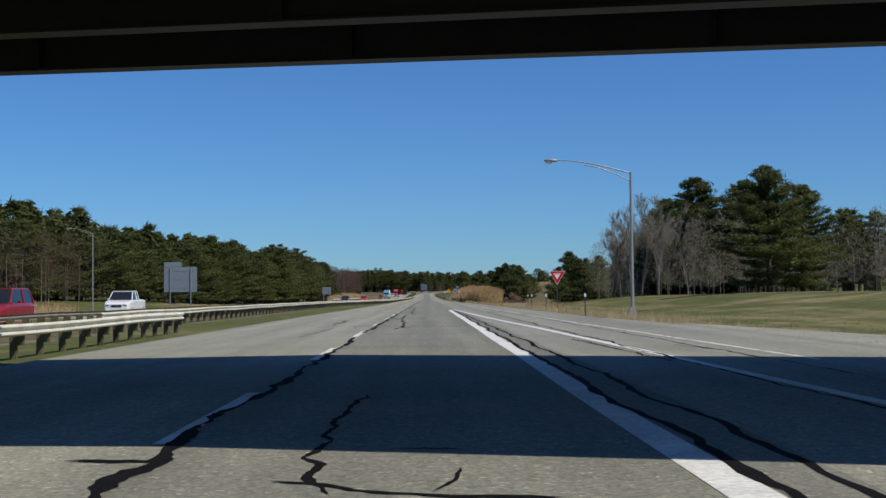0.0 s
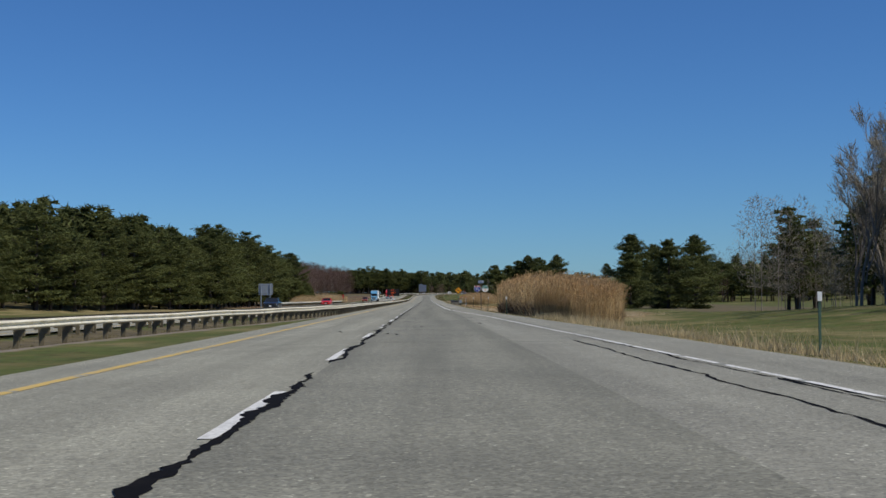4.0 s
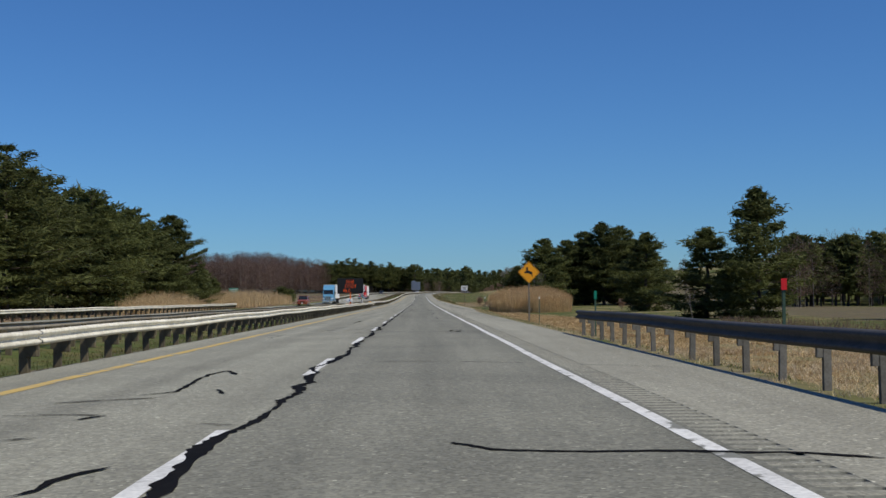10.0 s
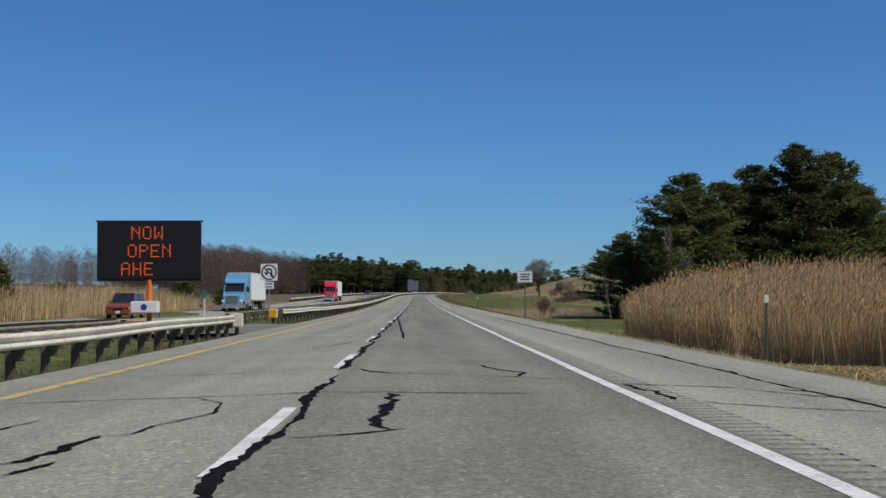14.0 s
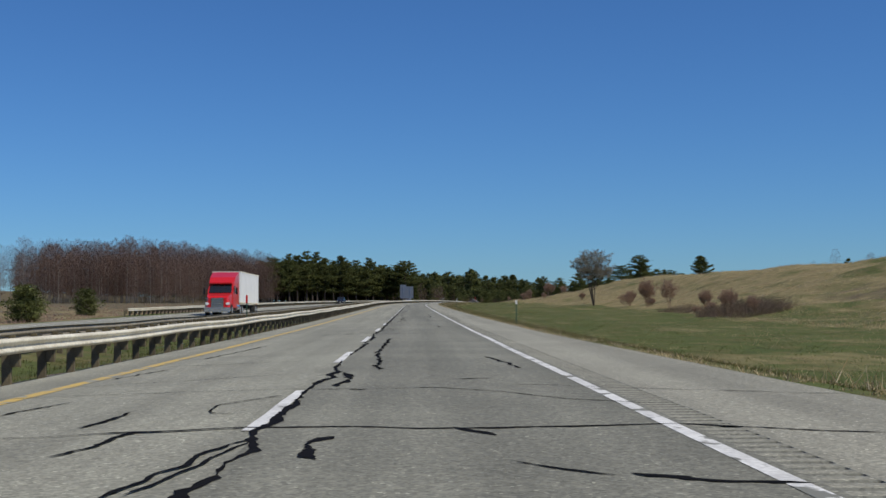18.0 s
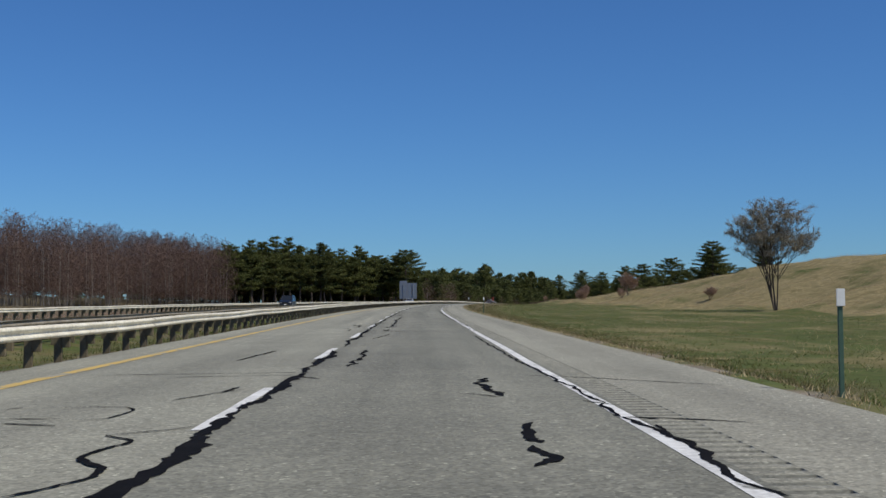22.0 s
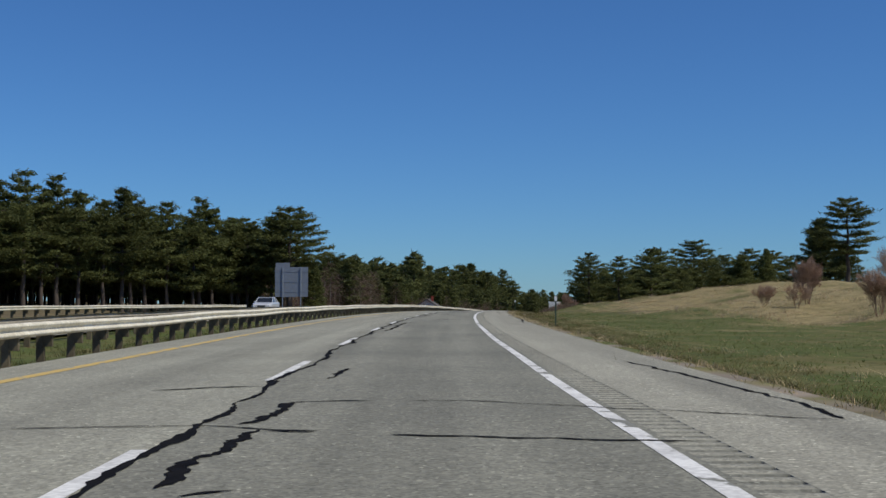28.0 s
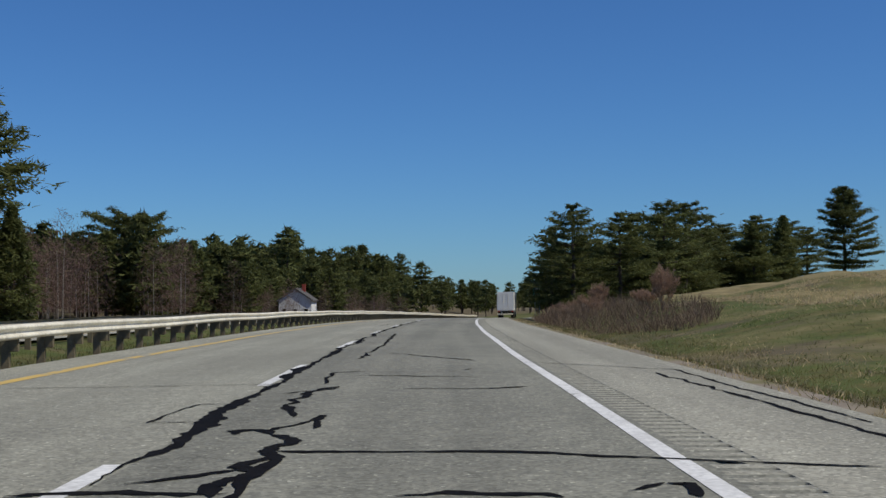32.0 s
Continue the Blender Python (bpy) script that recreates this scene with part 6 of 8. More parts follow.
pine_flat = tree_thing("pine_tree", *pine_arrays(16, 6.5, 16, bare=0.66, whorl=1.1, per=60, size=0.36, ragged=0.5, cone=0.1), M_BARK, M_PINE, "tall pine with a bare stem and a flat umbrella crown", "tree", "roadside pines")
place_tree(pine_flat, 1252, -55.5, 1.06, 220, used)

# the pine wood to the left: its front row as single trees
rng = np.random.default_rng(21)
wood_pines = [tree_thing("pine_tree", *pine_arrays(17, 5.0, 30 + k, bare=0.1, whorl=1.35, per=34, size=0.38, ragged=0.85, cone=0.45), M_BARK, M_PINE, "white pine at the edge of the wood", "tree", "pine wood") for k in range(3)]
for k, (s, d, height) in enumerate(((1236, 11.8, 14.2), (1246, 18.5, 13), (1264, 26, 15), (1262, 13.5, 13.5), (1341, 23, 25.5), (1360, 34.5, 24.3), (1350, 29, 19), (1382, 52, 22), (1374, 44, 17.5), (1390, 60, 18), (1285, 18, 12), (1300, 22, 15), (1320, 27, 17), (1335, 17, 15), (1350, 38, 16), (1370, 50, 14), (1302, 32, 14), (1396, 66, 14), (1252, 14, 10), (1275, 22, 14), (1330, 34, 15), (1366, 40, 18))):
    place_tree(wood_pines[k % 3], s, d, height / 17, s * 53 % 360, used).matrix_basis @= Matrix.Diagonal((1.35, 1.35, 1.05, 1))
EDGE_S, EDGE_D = [150, 230, 298, 360, 420, 572], [-112, -80, -71, -60, -52, -49]
s = 150.0
while s < 575:
    d = np.interp(s, EDGE_S, EDGE_D)
    place_tree(wood_pines[int(rng.integers(3))], s, d - rng.uniform(-1, 5), rng.uniform(0.85, 1.15) * (0.93 + 0.14 * smoothstep(300, 360, s) + 0.2 * smoothstep(420, 455, s) * (1 - smoothstep(495, 530, s))), rng.uniform(0, 360), used)
    s += rng.uniform(4.2, 6.8)
# pine stand at the bend, front row
stand_pines = [tree_thing("pine_tree", *pine_arrays(17, 4.3, 36 + k, bare=0.27, whorl=1.35, per=46, size=0.36, ragged=0.75, cone=0.4), M_BARK, M_PINE, "tall white pine with a bare lower stem", "tree", "pine stand") for k in range(2)]
for k in range(20):
    q = k / 15
    place_tree(stand_pines[k % 2], 1172 - 45 * q, -49 - 32 * q + rng.uniform(-2, 2), rng.uniform(0.95, 1.17), rng.uniform(0, 360), used)


def woods(name, label, protos, spots, mats):
    """Far woods in one mesh: many trees from a few arrays."""
    vs, fs, ix, o = [], [], [], 0
    for (x, y, z, sc, turn), pick in spots:
        c, sn = math.cos(turn), math.sin(turn)
        rot = np.array([[c, -sn, 0], [sn, c, 0], [0, 0, 1]])
        for slot, (v, f) in enumerate(protos[pick]):
            f = f if f.shape[1] == 3 else np.concatenate([f[:, [0, 1, 2]], f[:, [0, 2, 3]]])
            vs.append((v * sc) @ rot.T + [x, y, z])
            fs.append(f + o)
            ix.append(np.full(len(f), slot))
            o += len(v)
    me = raw_mesh(name, np.concatenate(vs), np.concatenate(fs), mats, np.concatenate(ix))
    return tagged(part(name, me, mats[0]), label, "woods", kind="stuff")


far_pines = [pine_arrays(17, 5.0, 50 + k, bare=0.2, whorl=1.6, per=8, size=0.88, ragged=0.55, cone=0.55, plain=True) for k in range(3)]
far_pines += [pine_arrays(17, 5.0, 50 + k, bare=0.2, whorl=1.8, per=5, size=1.12, ragged=0.55, cone=0.55, plain=True) for k in range(3)]
spots = []
for k in range(330):
    s = rng.uniform(150, 600)
    d = np.interp(s, EDGE_S, EDGE_D) - rng.uniform(6, 55)
    x, y, z = on_land(s, d)
    spots.append(((x, y, z, rng.uniform(1.0, 1.3), rng.uniform(0, 6)), int(rng.integers(3))))
for k in range(190):
    q = rng.uniform(0, 1.25)
    x, y, z = on_land(1178 - 45 * q + rng.uniform(4, 40), -55 - 34 * q + rng.uniform(-10, 2))
    spots.append(((x, y, z, rng.uniform(0.8, 1.12), rng.uniform(0, 6)), int(rng.integers(3))))
# beyond the crest, both sides, and the far skyline
for k in range(520):
    s, d = rng.uniform(1330, 1800), rng.uniform(-330, 110)
    if abs(d + 8) < 24 and s < 1480 or d > 15 and s < 1600:
        continue
    x, y, z = on_land(s, d)
    spots.append(((x, y, z, rng.uniform(0.6, 0.95) + 0.35 * smoothstep(-60, -180, d), rng.uniform(0, 6)), 3 + int(rng.integers(3))))
for k in range(180):
    s, d = rng.uniform(1225, 1360), rng.uniform(-95, -44)
    if 1285 < s < 1338 and d > -53:
        continue
    x, y, z = on_land(s, d)
    spots.append(((x, y, z, rng.uniform(0.5, 0.9), rng.uniform(0, 6)), int(rng.integers(3))))
for k in range(60):
    s = rng.uniform(1250, 1400)
    d = rng.uniform(0.3, 1.0) * np.interp(s, [1250, 1400], [20, 60])
    x, y, z = on_land(s, d)
    spots.append(((x, y, z, rng.uniform(0.5, 0.85), rng.uniform(0, 6)), int(rng.integers(3))))
for k in range(200):
    s, d = rng.uniform(1500, 1760), rng.uniform(-360, -95)
    x, y, z = on_land(s, d)
    spots.append(((x, y, z, rng.uniform(1.25, 1.75), rng.uniform(0, 6)), 3 + int(rng.integers(3))))
# dark wood beyond the fields, and the skyline of the far hill
for k in range(150):
    s = rng.uniform(550, 640)
    d = 66 + (s - 550) * 0.24 + rng.uniform(0, 1) ** 1.5 * 90
    x, y, z = on_land(s, d)
    spots.append(((x, y, z, rng.uniform(0.55, 0.85), rng.uniform(0, 6)), int(rng.integers(3))))
for k in range(70):
    s, d = rng.uniform(200, 290), rng.uniform(41, 80)
    x, y, z = on_land(s, d)
    spots.append(((x, y, z, rng.uniform(0.5, 0.9), rng.uniform(0, 6)), int(rng.integers(3))))
for k in range(130):
    s, d = rng.uniform(900, 1150), rng.uniform(150, 420)
    x, y, z = on_land(s, d)
    spots.append(((x, y, z, rng.uniform(0.3, 0.6), rng.uniform(0, 6)), 3 + int(rng.integers(3))))
for k in range(60):
    s, d = rng.uniform(180, 540), rng.uniform(110, 190)
    x, y, z = on_land(s, d)
    spots.append(((x, y, z, rng.uniform(0.45, 0.7), rng.uniform(0, 6)), int(rng.integers(3))))
woods("pine_woods", "dense dark green pine woods with a ragged skyline", far_pines, spots, [M_BARK, M_PINE])


def haze_tree(seed, height=18, twigs=760):
    """Leafless tree as seen in a far wood: pale stem and a brush of rising twigs."""
    rng = np.random.default_rng(seed)
    stem = tube([(0, 0, 0), (0.15, 0.1, height * 0.5), (0.1, 0.3, height * 0.72)], [0.075, 0.05, 0.02], 4)
    a = rng.uniform(0, 6.28, twigs)
    r, up = np.sqrt(rng.uniform(0, 1, twigs)), rng.uniform(-1, 1, twigs)
    wide = height * 0.2 * np.sqrt(1 - up ** 2) * r
    p = np.stack([np.cos(a) * wide, np.sin(a) * wide, height * (0.58 + 0.38 * up) - wide * 0.45], 1)
    w = np.stack([np.cos(a) * 0.5, np.sin(a) * 0.5, rng.uniform(0.0, 1.0, twigs)], 1) + rng.normal(0, 0.5, (twigs, 3))
    w /= np.linalg.norm(w, axis=1)[:, None]
    L = height * rng.uniform(0.02, 0.055, twigs)
    sd = np.cross(w, rng.normal(size=(twigs, 3)))
    sd /= np.linalg.norm(sd, axis=1)[:, None]
    wd = rng.uniform(0.025, 0.06, twigs)[:, None]
    v = np.stack([p - sd * wd, p + sd * wd, p + w * L[:, None]], 1).reshape(-1, 3)
    return stem, (v, np.arange(3 * twigs).reshape(-1, 3))


haze = [haze_tree(70 + k) for k in range(5)]
spots = []
front = np.array([(-330, 960), (-250, 985), (-133, 1031), (-100, 1045), (-72, 1100), (-60, 1132)], float)
for k in range(1250):
    q = rng.uniform(0, 5)
    i = min(4, int(q))
    p = front[i] + (front[i + 1] - front[i]) * (q - i)
    back = rng.uniform(0, 1) ** 1.4 * 110
    x, y = p[0] - back * 0.35 + rng.normal(0, 3), p[1] + back + rng.normal(0, 3)
    z = 3.0 + 0.055 * back + 0.012 * max(0, -100 - x)
    spots.append(((x, y, z, (1.1 + 0.1 * math.sin(x * 0.045) + 0.06 * math.sin(x * 0.17)) * rng.uniform(0.72, 1.2), rng.uniform(0, 6)), int(rng.integers(5))))
woods("bare_woods", "leafless reddish-brown woods with pale stems on a low rise", haze, spots, [M_GREYBARK, M_TWIG])
spots = []
for k in range(170):
    s = rng.uniform(540, 640)
    d = 64 + (s - 550) * 0.24 + rng.uniform(0, 1) ** 1.5 * 95
    x, y, z = on_land(s, d)
    spots.append(((x, y, z, rng.uniform(0.45, 0.75), rng.uniform(0, 6)), int(rng.integers(5))))
for k in range(200):
    s, d = rng.uniform(880, 1100), rng.uniform(130, 400)
    x, y, z = on_land(s, d)
    spots.append(((x, y, z, rng.uniform(0.45, 0.75), rng.uniform(0, 6)), int(rng.integers(5))))
budding = []
for k in range(220):
    s, d = rng.uniform(185, 290), rng.uniform(38, 75)
    x, y, z = on_land(s, d)
    budding.append(((x, y, z, rng.uniform(0.25, 0.8), rng.uniform(0, 6)), int(rng.integers(5))))
for k in range(110):
    s, d = rng.uniform(200, 300), -rng.uniform(72, 100)
    x, y, z = on_land(s, d)
    spots.append(((x, y, z, rng.uniform(0.6, 0.85), rng.uniform(0, 6)), int(rng.integers(5))))
for k in range(330):
    s = rng.uniform(1185, 1420)
    d = -rng.uniform(38, 80)
    if 1312 < s < 1338 and d > -53:
        continue
    x, y, z = on_land(s, d)
    spots.append(((x, y, z, rng.uniform(0.3, 0.5) + 0.2 * (s < 1260), rng.uniform(0, 6)), int(rng.integers(5))))
woods("bare_woods", "leafless grey-brown trees between the pines", haze, spots, [M_GREYBARK, M_TWIG])
woods("budding_woods", "grey-green budding trees among the pines", haze, budding, [M_GREYBARK, M_BUD])

# single leafless trees
hill_tree = tree_thing("bare_tree", *bare_arrays(11.0, 91, twigs=40, spread=0.52, stems=6, levels=4, thick=0.34, girth=0.5, round_to=6.6), M_BARK, M_BUD, "spreading leafless tree with fine twigs below the hill", "tree", "bare trees")
place_tree(hill_tree, 864.8, 37.8, 1.15, 30, used)
birch = tree_thing("bare_tree", *bare_arrays(15, 92, twigs=12, spread=0.2, stems=1, levels=4, thick=0.7, girth=0.5), M_GREYBARK, M_BUD, "pale grey leafless tree with budding twigs", "tree", "bare trees")
for s, d, sc, turn in ((206, 34, 1.05, 0), (214, 37, 1.15, 70), (222, 35, 1.0, 140), (230, 40, 1.2, 210), (200, 42, 0.95, 280), (238, 36, 0.9, 20), (210, 39, 1.1, 30), (218, 34, 1.0, 300), (226, 38, 1.15, 170), (234, 35, 1.05, 99), (242, 40, 1.1, 250), (204, 38, 1.0, 190), (287, 46, 0.6, 0), (576, 22, 0.55, 50), (606, 58, 0.6, 10)):
    place_tree(birch, s, d, sc, turn, used)
dead = tree_thing("bare_tree", *bare_arrays(11, 93, twigs=4, spread=0.1, stems=1, levels=2, thick=0.6, girth=0.4), M_GREYBARK, M_TWIG, "thin dead sapling with few twigs", "tree", "bare trees")
for s, d, sc in ((575, 16.5, 0.5), (453, 26, 0.75)):
    place_tree(dead, s, d, sc, 40, used)
SHRUB_LABEL = "leafless reddish-brown shrub of thin upright stems"
shrubs = [tree_thing("bare_shrub", *bare_arrays(3.0, seed, twigs=12, spread=wide, stems=stems, levels=3, thick=0.35, girth=0.5), M_BRUSH, M_BRUSH, SHRUB_LABEL, "shrub", "bare shrubs")
          for seed, wide, stems in ((94, 0.35, 11), (97, 0.5, 7), (99, 0.28, 14))]
for k, (s, d, sc) in enumerate(((340, 25, 0.8), (358, 26, 0.8), (379, 26, 1.0), (396, 25, 0.8), (520, 30, 0.8), (590, 12, 0.6), (600, 14, 0.7), (705, 29.5, 0.7), (716, 30, 0.8), (727, 31, 0.7), (705, 47, 1.0), (750, 36, 0.8), (742, 33, 0.6),
                               (783, 38.2, 1.5), (799.6, 38, 1.25), (805, 39.5, 0.8), (819.7, 37.6, 1.2), (823, 39, 1.0), (911, 39.5, 0.9), (968, 32, 1.2), (972, 33.5, 1.5), (1005.6, 25.5, 1.2), (1023, 25, 1.0), (1026, 26.5, 0.9), (1039, 26, 0.9), (1044, 38, 1.7),
                               (1128, 11, 0.6), (1142, 12, 0.8), (1150, 9.5, 0.7), (1163, 11, 0.7), (1174, 9, 0.65), (1186, 11, 0.75), (1200, 9.5, 0.6), (1214, 11, 0.75), (1226, 9, 0.65))):
    x, y, z = on_land(s, d, 0.1)
    stretch = Matrix.Diagonal((sc * (0.8 + 0.4 * (s * 0.37 % 1)), sc * (0.8 + 0.4 * (s * 0.71 % 1)), sc * (0.8 + 0.45 * (s * 0.53 % 1)), 1))
    m = Matrix.Translation((x, y, z)) @ pose(0, 0, 0, 0, 0, s * 37 % 360) @ stretch
    if k < 3:
        shrubs[k].matrix_basis = m
    else:
        copy_thing(shrubs[k % 3], m)
bush = tree_thing("evergreen_bush", *pine_arrays(3.4, 2.0, 95, bare=0.02, whorl=0.3, per=14, size=0.3, ragged=0.5, cone=0.4), M_BARK, M_PINE, "low dark evergreen bush in the dry field", "shrub", "field bushes")
for s, d, sc in ((729, -41.5, 1.15), (735, -43, 0.9), (783, -49, 1.0), (655, -36, 1.2), (560, -47, 1.3), (645, -52, 1.1)):
    place_tree(bush, s, d, sc, s * 37 % 360, used)


def reed_bed(name, label, area, height, count, seed, plume=True, blade=0.03, sway=0.09, mat=M_REED, category="reeds", dome=0.42):
    """Dry stalks with plumes; area gives random (s, d) and an edge factor."""
    rng = np.random.default_rng(seed)
    s, d, rim = area(rng, count)
    base = on_land(s, d, 0.1)
    h = (1 - dome * np.clip(rim, 0, 1) ** 4) * height * (0.45 + 0.62 * rng.uniform(0, 1, count) ** 0.6) * (1 + 0.12 * np.sin(s * 0.9) * np.sin(d * 1.3))
    lean = rng.normal(0, sway, (count, 2)) * h[:, None]
    a = rng.uniform(0, 3.14, count)
    side = np.stack([np.cos(a), np.sin(a), 0 * a], 1) * blade * rng.uniform(0.6, 1.4, count)[:, None]
    top = base + np.stack([lean[:, 0], lean[:, 1], h], 1)
    v = [np.stack([base - side, base + side, top + side * 0.35, top - side * 0.35], 1).reshape(-1, 3)]
    ix = [np.zeros(count)]
    # leaves
    for k in range(1):
        q = rng.uniform(0.15, 0.8, count)[:, None]
        p = base + (top - base) * q
        b = rng.uniform(0, 6.28, count)
        w = np.stack([np.cos(b) * 0.45, np.sin(b) * 0.45, rng.uniform(0.1, 0.8, count)], 1) * (h * 0.22)[:, None]
        u = np.cross(w, [0, 0, 1.0])
        u = u / (np.linalg.norm(u, axis=1)[:, None] + 1e-9) * blade * 0.9
        v.append(np.stack([p - u, p + u, p + w + u * 0.2, p + w - u * 0.2], 1).reshape(-1, 3))
        ix.append(np.zeros(count))
    if plume:
        u = np.stack([np.cos(a + 1), np.sin(a + 1), 0 * a], 1) * 0.022
        tip = top + np.stack([lean[:, 0] * 0.3 + 0.06, lean[:, 1] * 0.3, 0.2 * np.ones(count)], 1)
        mid = (top + tip) / 2
        v.append(np.stack([top - u * 0.2, mid + u, tip, mid - u], 1).reshape(-1, 3))
        ix.append(np.ones(count))
    v = np.concatenate(v)
    me = raw_mesh(name, v, np.arange(len(v)).reshape(-1, 4), [mat, M_PLUME], np.concatenate(ix))
    return tagged(part(name, me, mat), label, category, kind="stuff")


def blob(s0, s1, d0, d1):
    """Places inside a rounded patch, denser to the edge that faces the road."""
    def pick(rng, n):
        a, r = rng.uniform(0, 6.283, n), np.sqrt(rng.uniform(0, 1, n))
        r = np.where(rng.uniform(size=n) < 0.3, 0.9 + 0.1 * r, r)
        cs, sn = np.cos(a), np.sin(a)
        sq = r * np.maximum(np.abs(cs), np.abs(sn)) ** -0.55
        return (s0 + s1) / 2 + (s1 - s0) / 2 * cs * sq, (d0 + d1) / 2 + (d1 - d0) / 2 * sn * sq, r
    return pick


reed_bed("reed_bed", "tall dry tan reeds with feathery plumes beside the shoulder", blob(213, 262, 6.7, 13.5), 3.45, 42000, 1, blade=0.008, dome=0.25)
# dark brown undergrowth: the shade between the stems is put into its colour
reed_bed("reed_bed", "dark brown dead leaves that stand in for shade at the foot of the reeds", blob(213.5, 261.5, 6.8, 13.4), 1.35, 26000, 11, plume=False, blade=0.016, sway=0.3, mat=M_THICKET, dome=0.1)
reed_bed("reed_bed", "rounded stand of dry tan reeds in the ditch", blob(503, 538, 10.3, 21.5), 3.3, 30000, 2, blade=0.012)
reed_bed("reed_bed", "dry tan reeds across the opposite lanes", blob(574, 655, -47, -31.5), 3.7, 12000, 3, blade=0.03)
reed_bed("reed_bed", "small clump of dry tan reeds behind the guardrail", blob(492, 526, -40, -32), 3.0, 4500, 7, blade=0.025)
reed_bed("reed_bed", "low clump of dry reeds by the junction", blob(118, 139, 10.5, 14), 0.9, 900, 4, blade=0.006)
reed_bed("reed_bed", "dry reeds in front of the woods", blob(60, 140, -52, -36), 2.4, 6000, 5, blade=0.03)
reed_bed("reed_bed", "pale broken reed stubble in a wet hollow", blob(588, 622, 8, 27), 0.8, 2200, 6, plume=True, blade=0.012, sway=0.25)
for area, tall, count, seed in ((blob(1112, 1236, 6.8, 12.5), 1.15, 8000, 61), (blob(702, 722, 27.5, 33), 1.5, 3500, 62), (blob(735, 760, 31, 36), 1.0, 1800, 64), (blob(328, 432, 21.5, 27), 1.1, 6000, 63)):
    reed_bed("brush_thicket", "tangled leafless reddish-brown brush", area, tall, count, seed, plume=False, blade=0.012, sway=0.5, mat=M_THICKET, category="brush")
reed_bed("reed_bed", "dry grass fringe along the ditch", blob(560, 1150, 4.9, 8.0), 0.16, 14000, 8, plume=False, blade=0.01, sway=0.5)


def turf(name, label, mat, area, height, clumps, per, seed, blade=0.012, bend=0.45, loose=0.14):
    """Ragged clumps of short blades on the verge."""
    rng = np.random.default_rng(seed)
    s, d = area(rng, clumps)
    size = rng.uniform(0.4, 1.3, len(s)) ** 1.5
    s, d, size = (np.repeat(v, per) for v in (s, d, size))
    n = len(s)
    s, d = s + rng.normal(0, loose, n) * size, d + rng.normal(0, loose, n) * size
    base = on_land(s, d, 0.02)
    h = height * size * rng.uniform(0.5, 1.2, n)
    tip = base + np.stack([rng.normal(0, bend, n) * h, rng.normal(0, bend, n) * h, h], 1)
    a = rng.uniform(0, 3.14, n)
    side = np.stack([np.cos(a), np.sin(a), 0 * a], 1) * blade
    v = np.stack([base - side, base + side, tip], 1).reshape(-1, 3)
    return tagged(part(name, raw_mesh(name, v, np.arange(3 * n).reshape(-1, 3), [mat]), mat), label, "grass", kind="stuff")


def verge(near, far):
    def pick(rng, n):
        s = rng.uniform(20, 1160, n)
        return s, right_edge(s) + near + (far - near) * rng.uniform(0, 1, n) ** 1.7
    return pick


turf("grass_tufts", "short dry grass tufts along the shoulder", M_DRYGRASS, verge(0.3, 5), 0.09, 8000, 14, 31)
turf("grass_tufts", "short green grass tufts on the verge", M_GREENGRASS, verge(0.8, 12), 0.08, 8000, 14, 32)
turf("grass_tufts", "dull green grass under the median guardrail", M_DULLGRASS, lambda rng, n: (rng.uniform(270, 1160, n), -8.9 - rng.uniform(-1.4, 1.4, n)), 0.14, 5000, 12, 33, blade=0.008)
turf("grass_tufts", "brown dead grass under the median guardrail", M_WEED, lambda rng, n: (lambda s: (s, -8.9 - widening(s) - rng.uniform(-1.5, 1.5, n)))(rng.uniform(60, 1160, n)), 0.12, 6000, 12, 34, blade=0.007)


def marsh(rng, n):
    s = rng.uniform(268, 503, n)
    near, far = np.interp(s, [268, 300, 372, 432, 503], [6.6, 7.2, 7.4, 7.6, 8.0]), np.interp(s, [268, 360, 400, 440, 503], [27, 24, 20, 18, 13])
    d = near + (far - near) * rng.uniform(0, 1, n)
    keep = np.sin(s * 0.55 + 1.3 * np.sin(d * 0.6)) * np.sin(d * 0.85 + np.sin(s * 0.3)) + rng.uniform(-0.6, 0.6, n) > -0.15
    return s[keep], d[keep]


def marsh_part(a, b):
    def pick(rng, n):
        s, d = marsh(rng, n)
        return s[(s > a) & (s < b)], d[(s > a) & (s < b)]
    return pick


turf("marsh_grass", "pale broken stalks of dry marsh grass", M_STUBBLE, marsh_part(260, 385), 0.36, 16000, 14, 41, blade=0.009, bend=0.8, loose=0.22)
turf("marsh_grass", "orange-brown litter of flattened grass", M_LITTER, marsh_part(365, 510), 0.15, 16000, 14, 49, blade=0.02, bend=1.7, loose=0.3)
turf("verge_weeds", "dark dry weeds along the ditch", M_WEED, lambda rng, n: (lambda s: (s, right_edge(s) + 0.7 + 3.4 * rng.uniform(0, 1, n)))(rng.uniform(540, 1170, n)), 0.12, 17000, 12, 50, blade=0.006, bend=0.9, loose=0.3)
turf("marsh_grass", "flattened brown marsh grass", M_REED, marsh, 0.2, 7000, 12, 42, blade=0.02, bend=1.6, loose=0.3)


def pasture(rng, n):
    s = rng.uniform(650, 1160, n)
    return s, foot_line(s) + 1.5 + 34 * rng.uniform(0, 1, n) ** 1.3


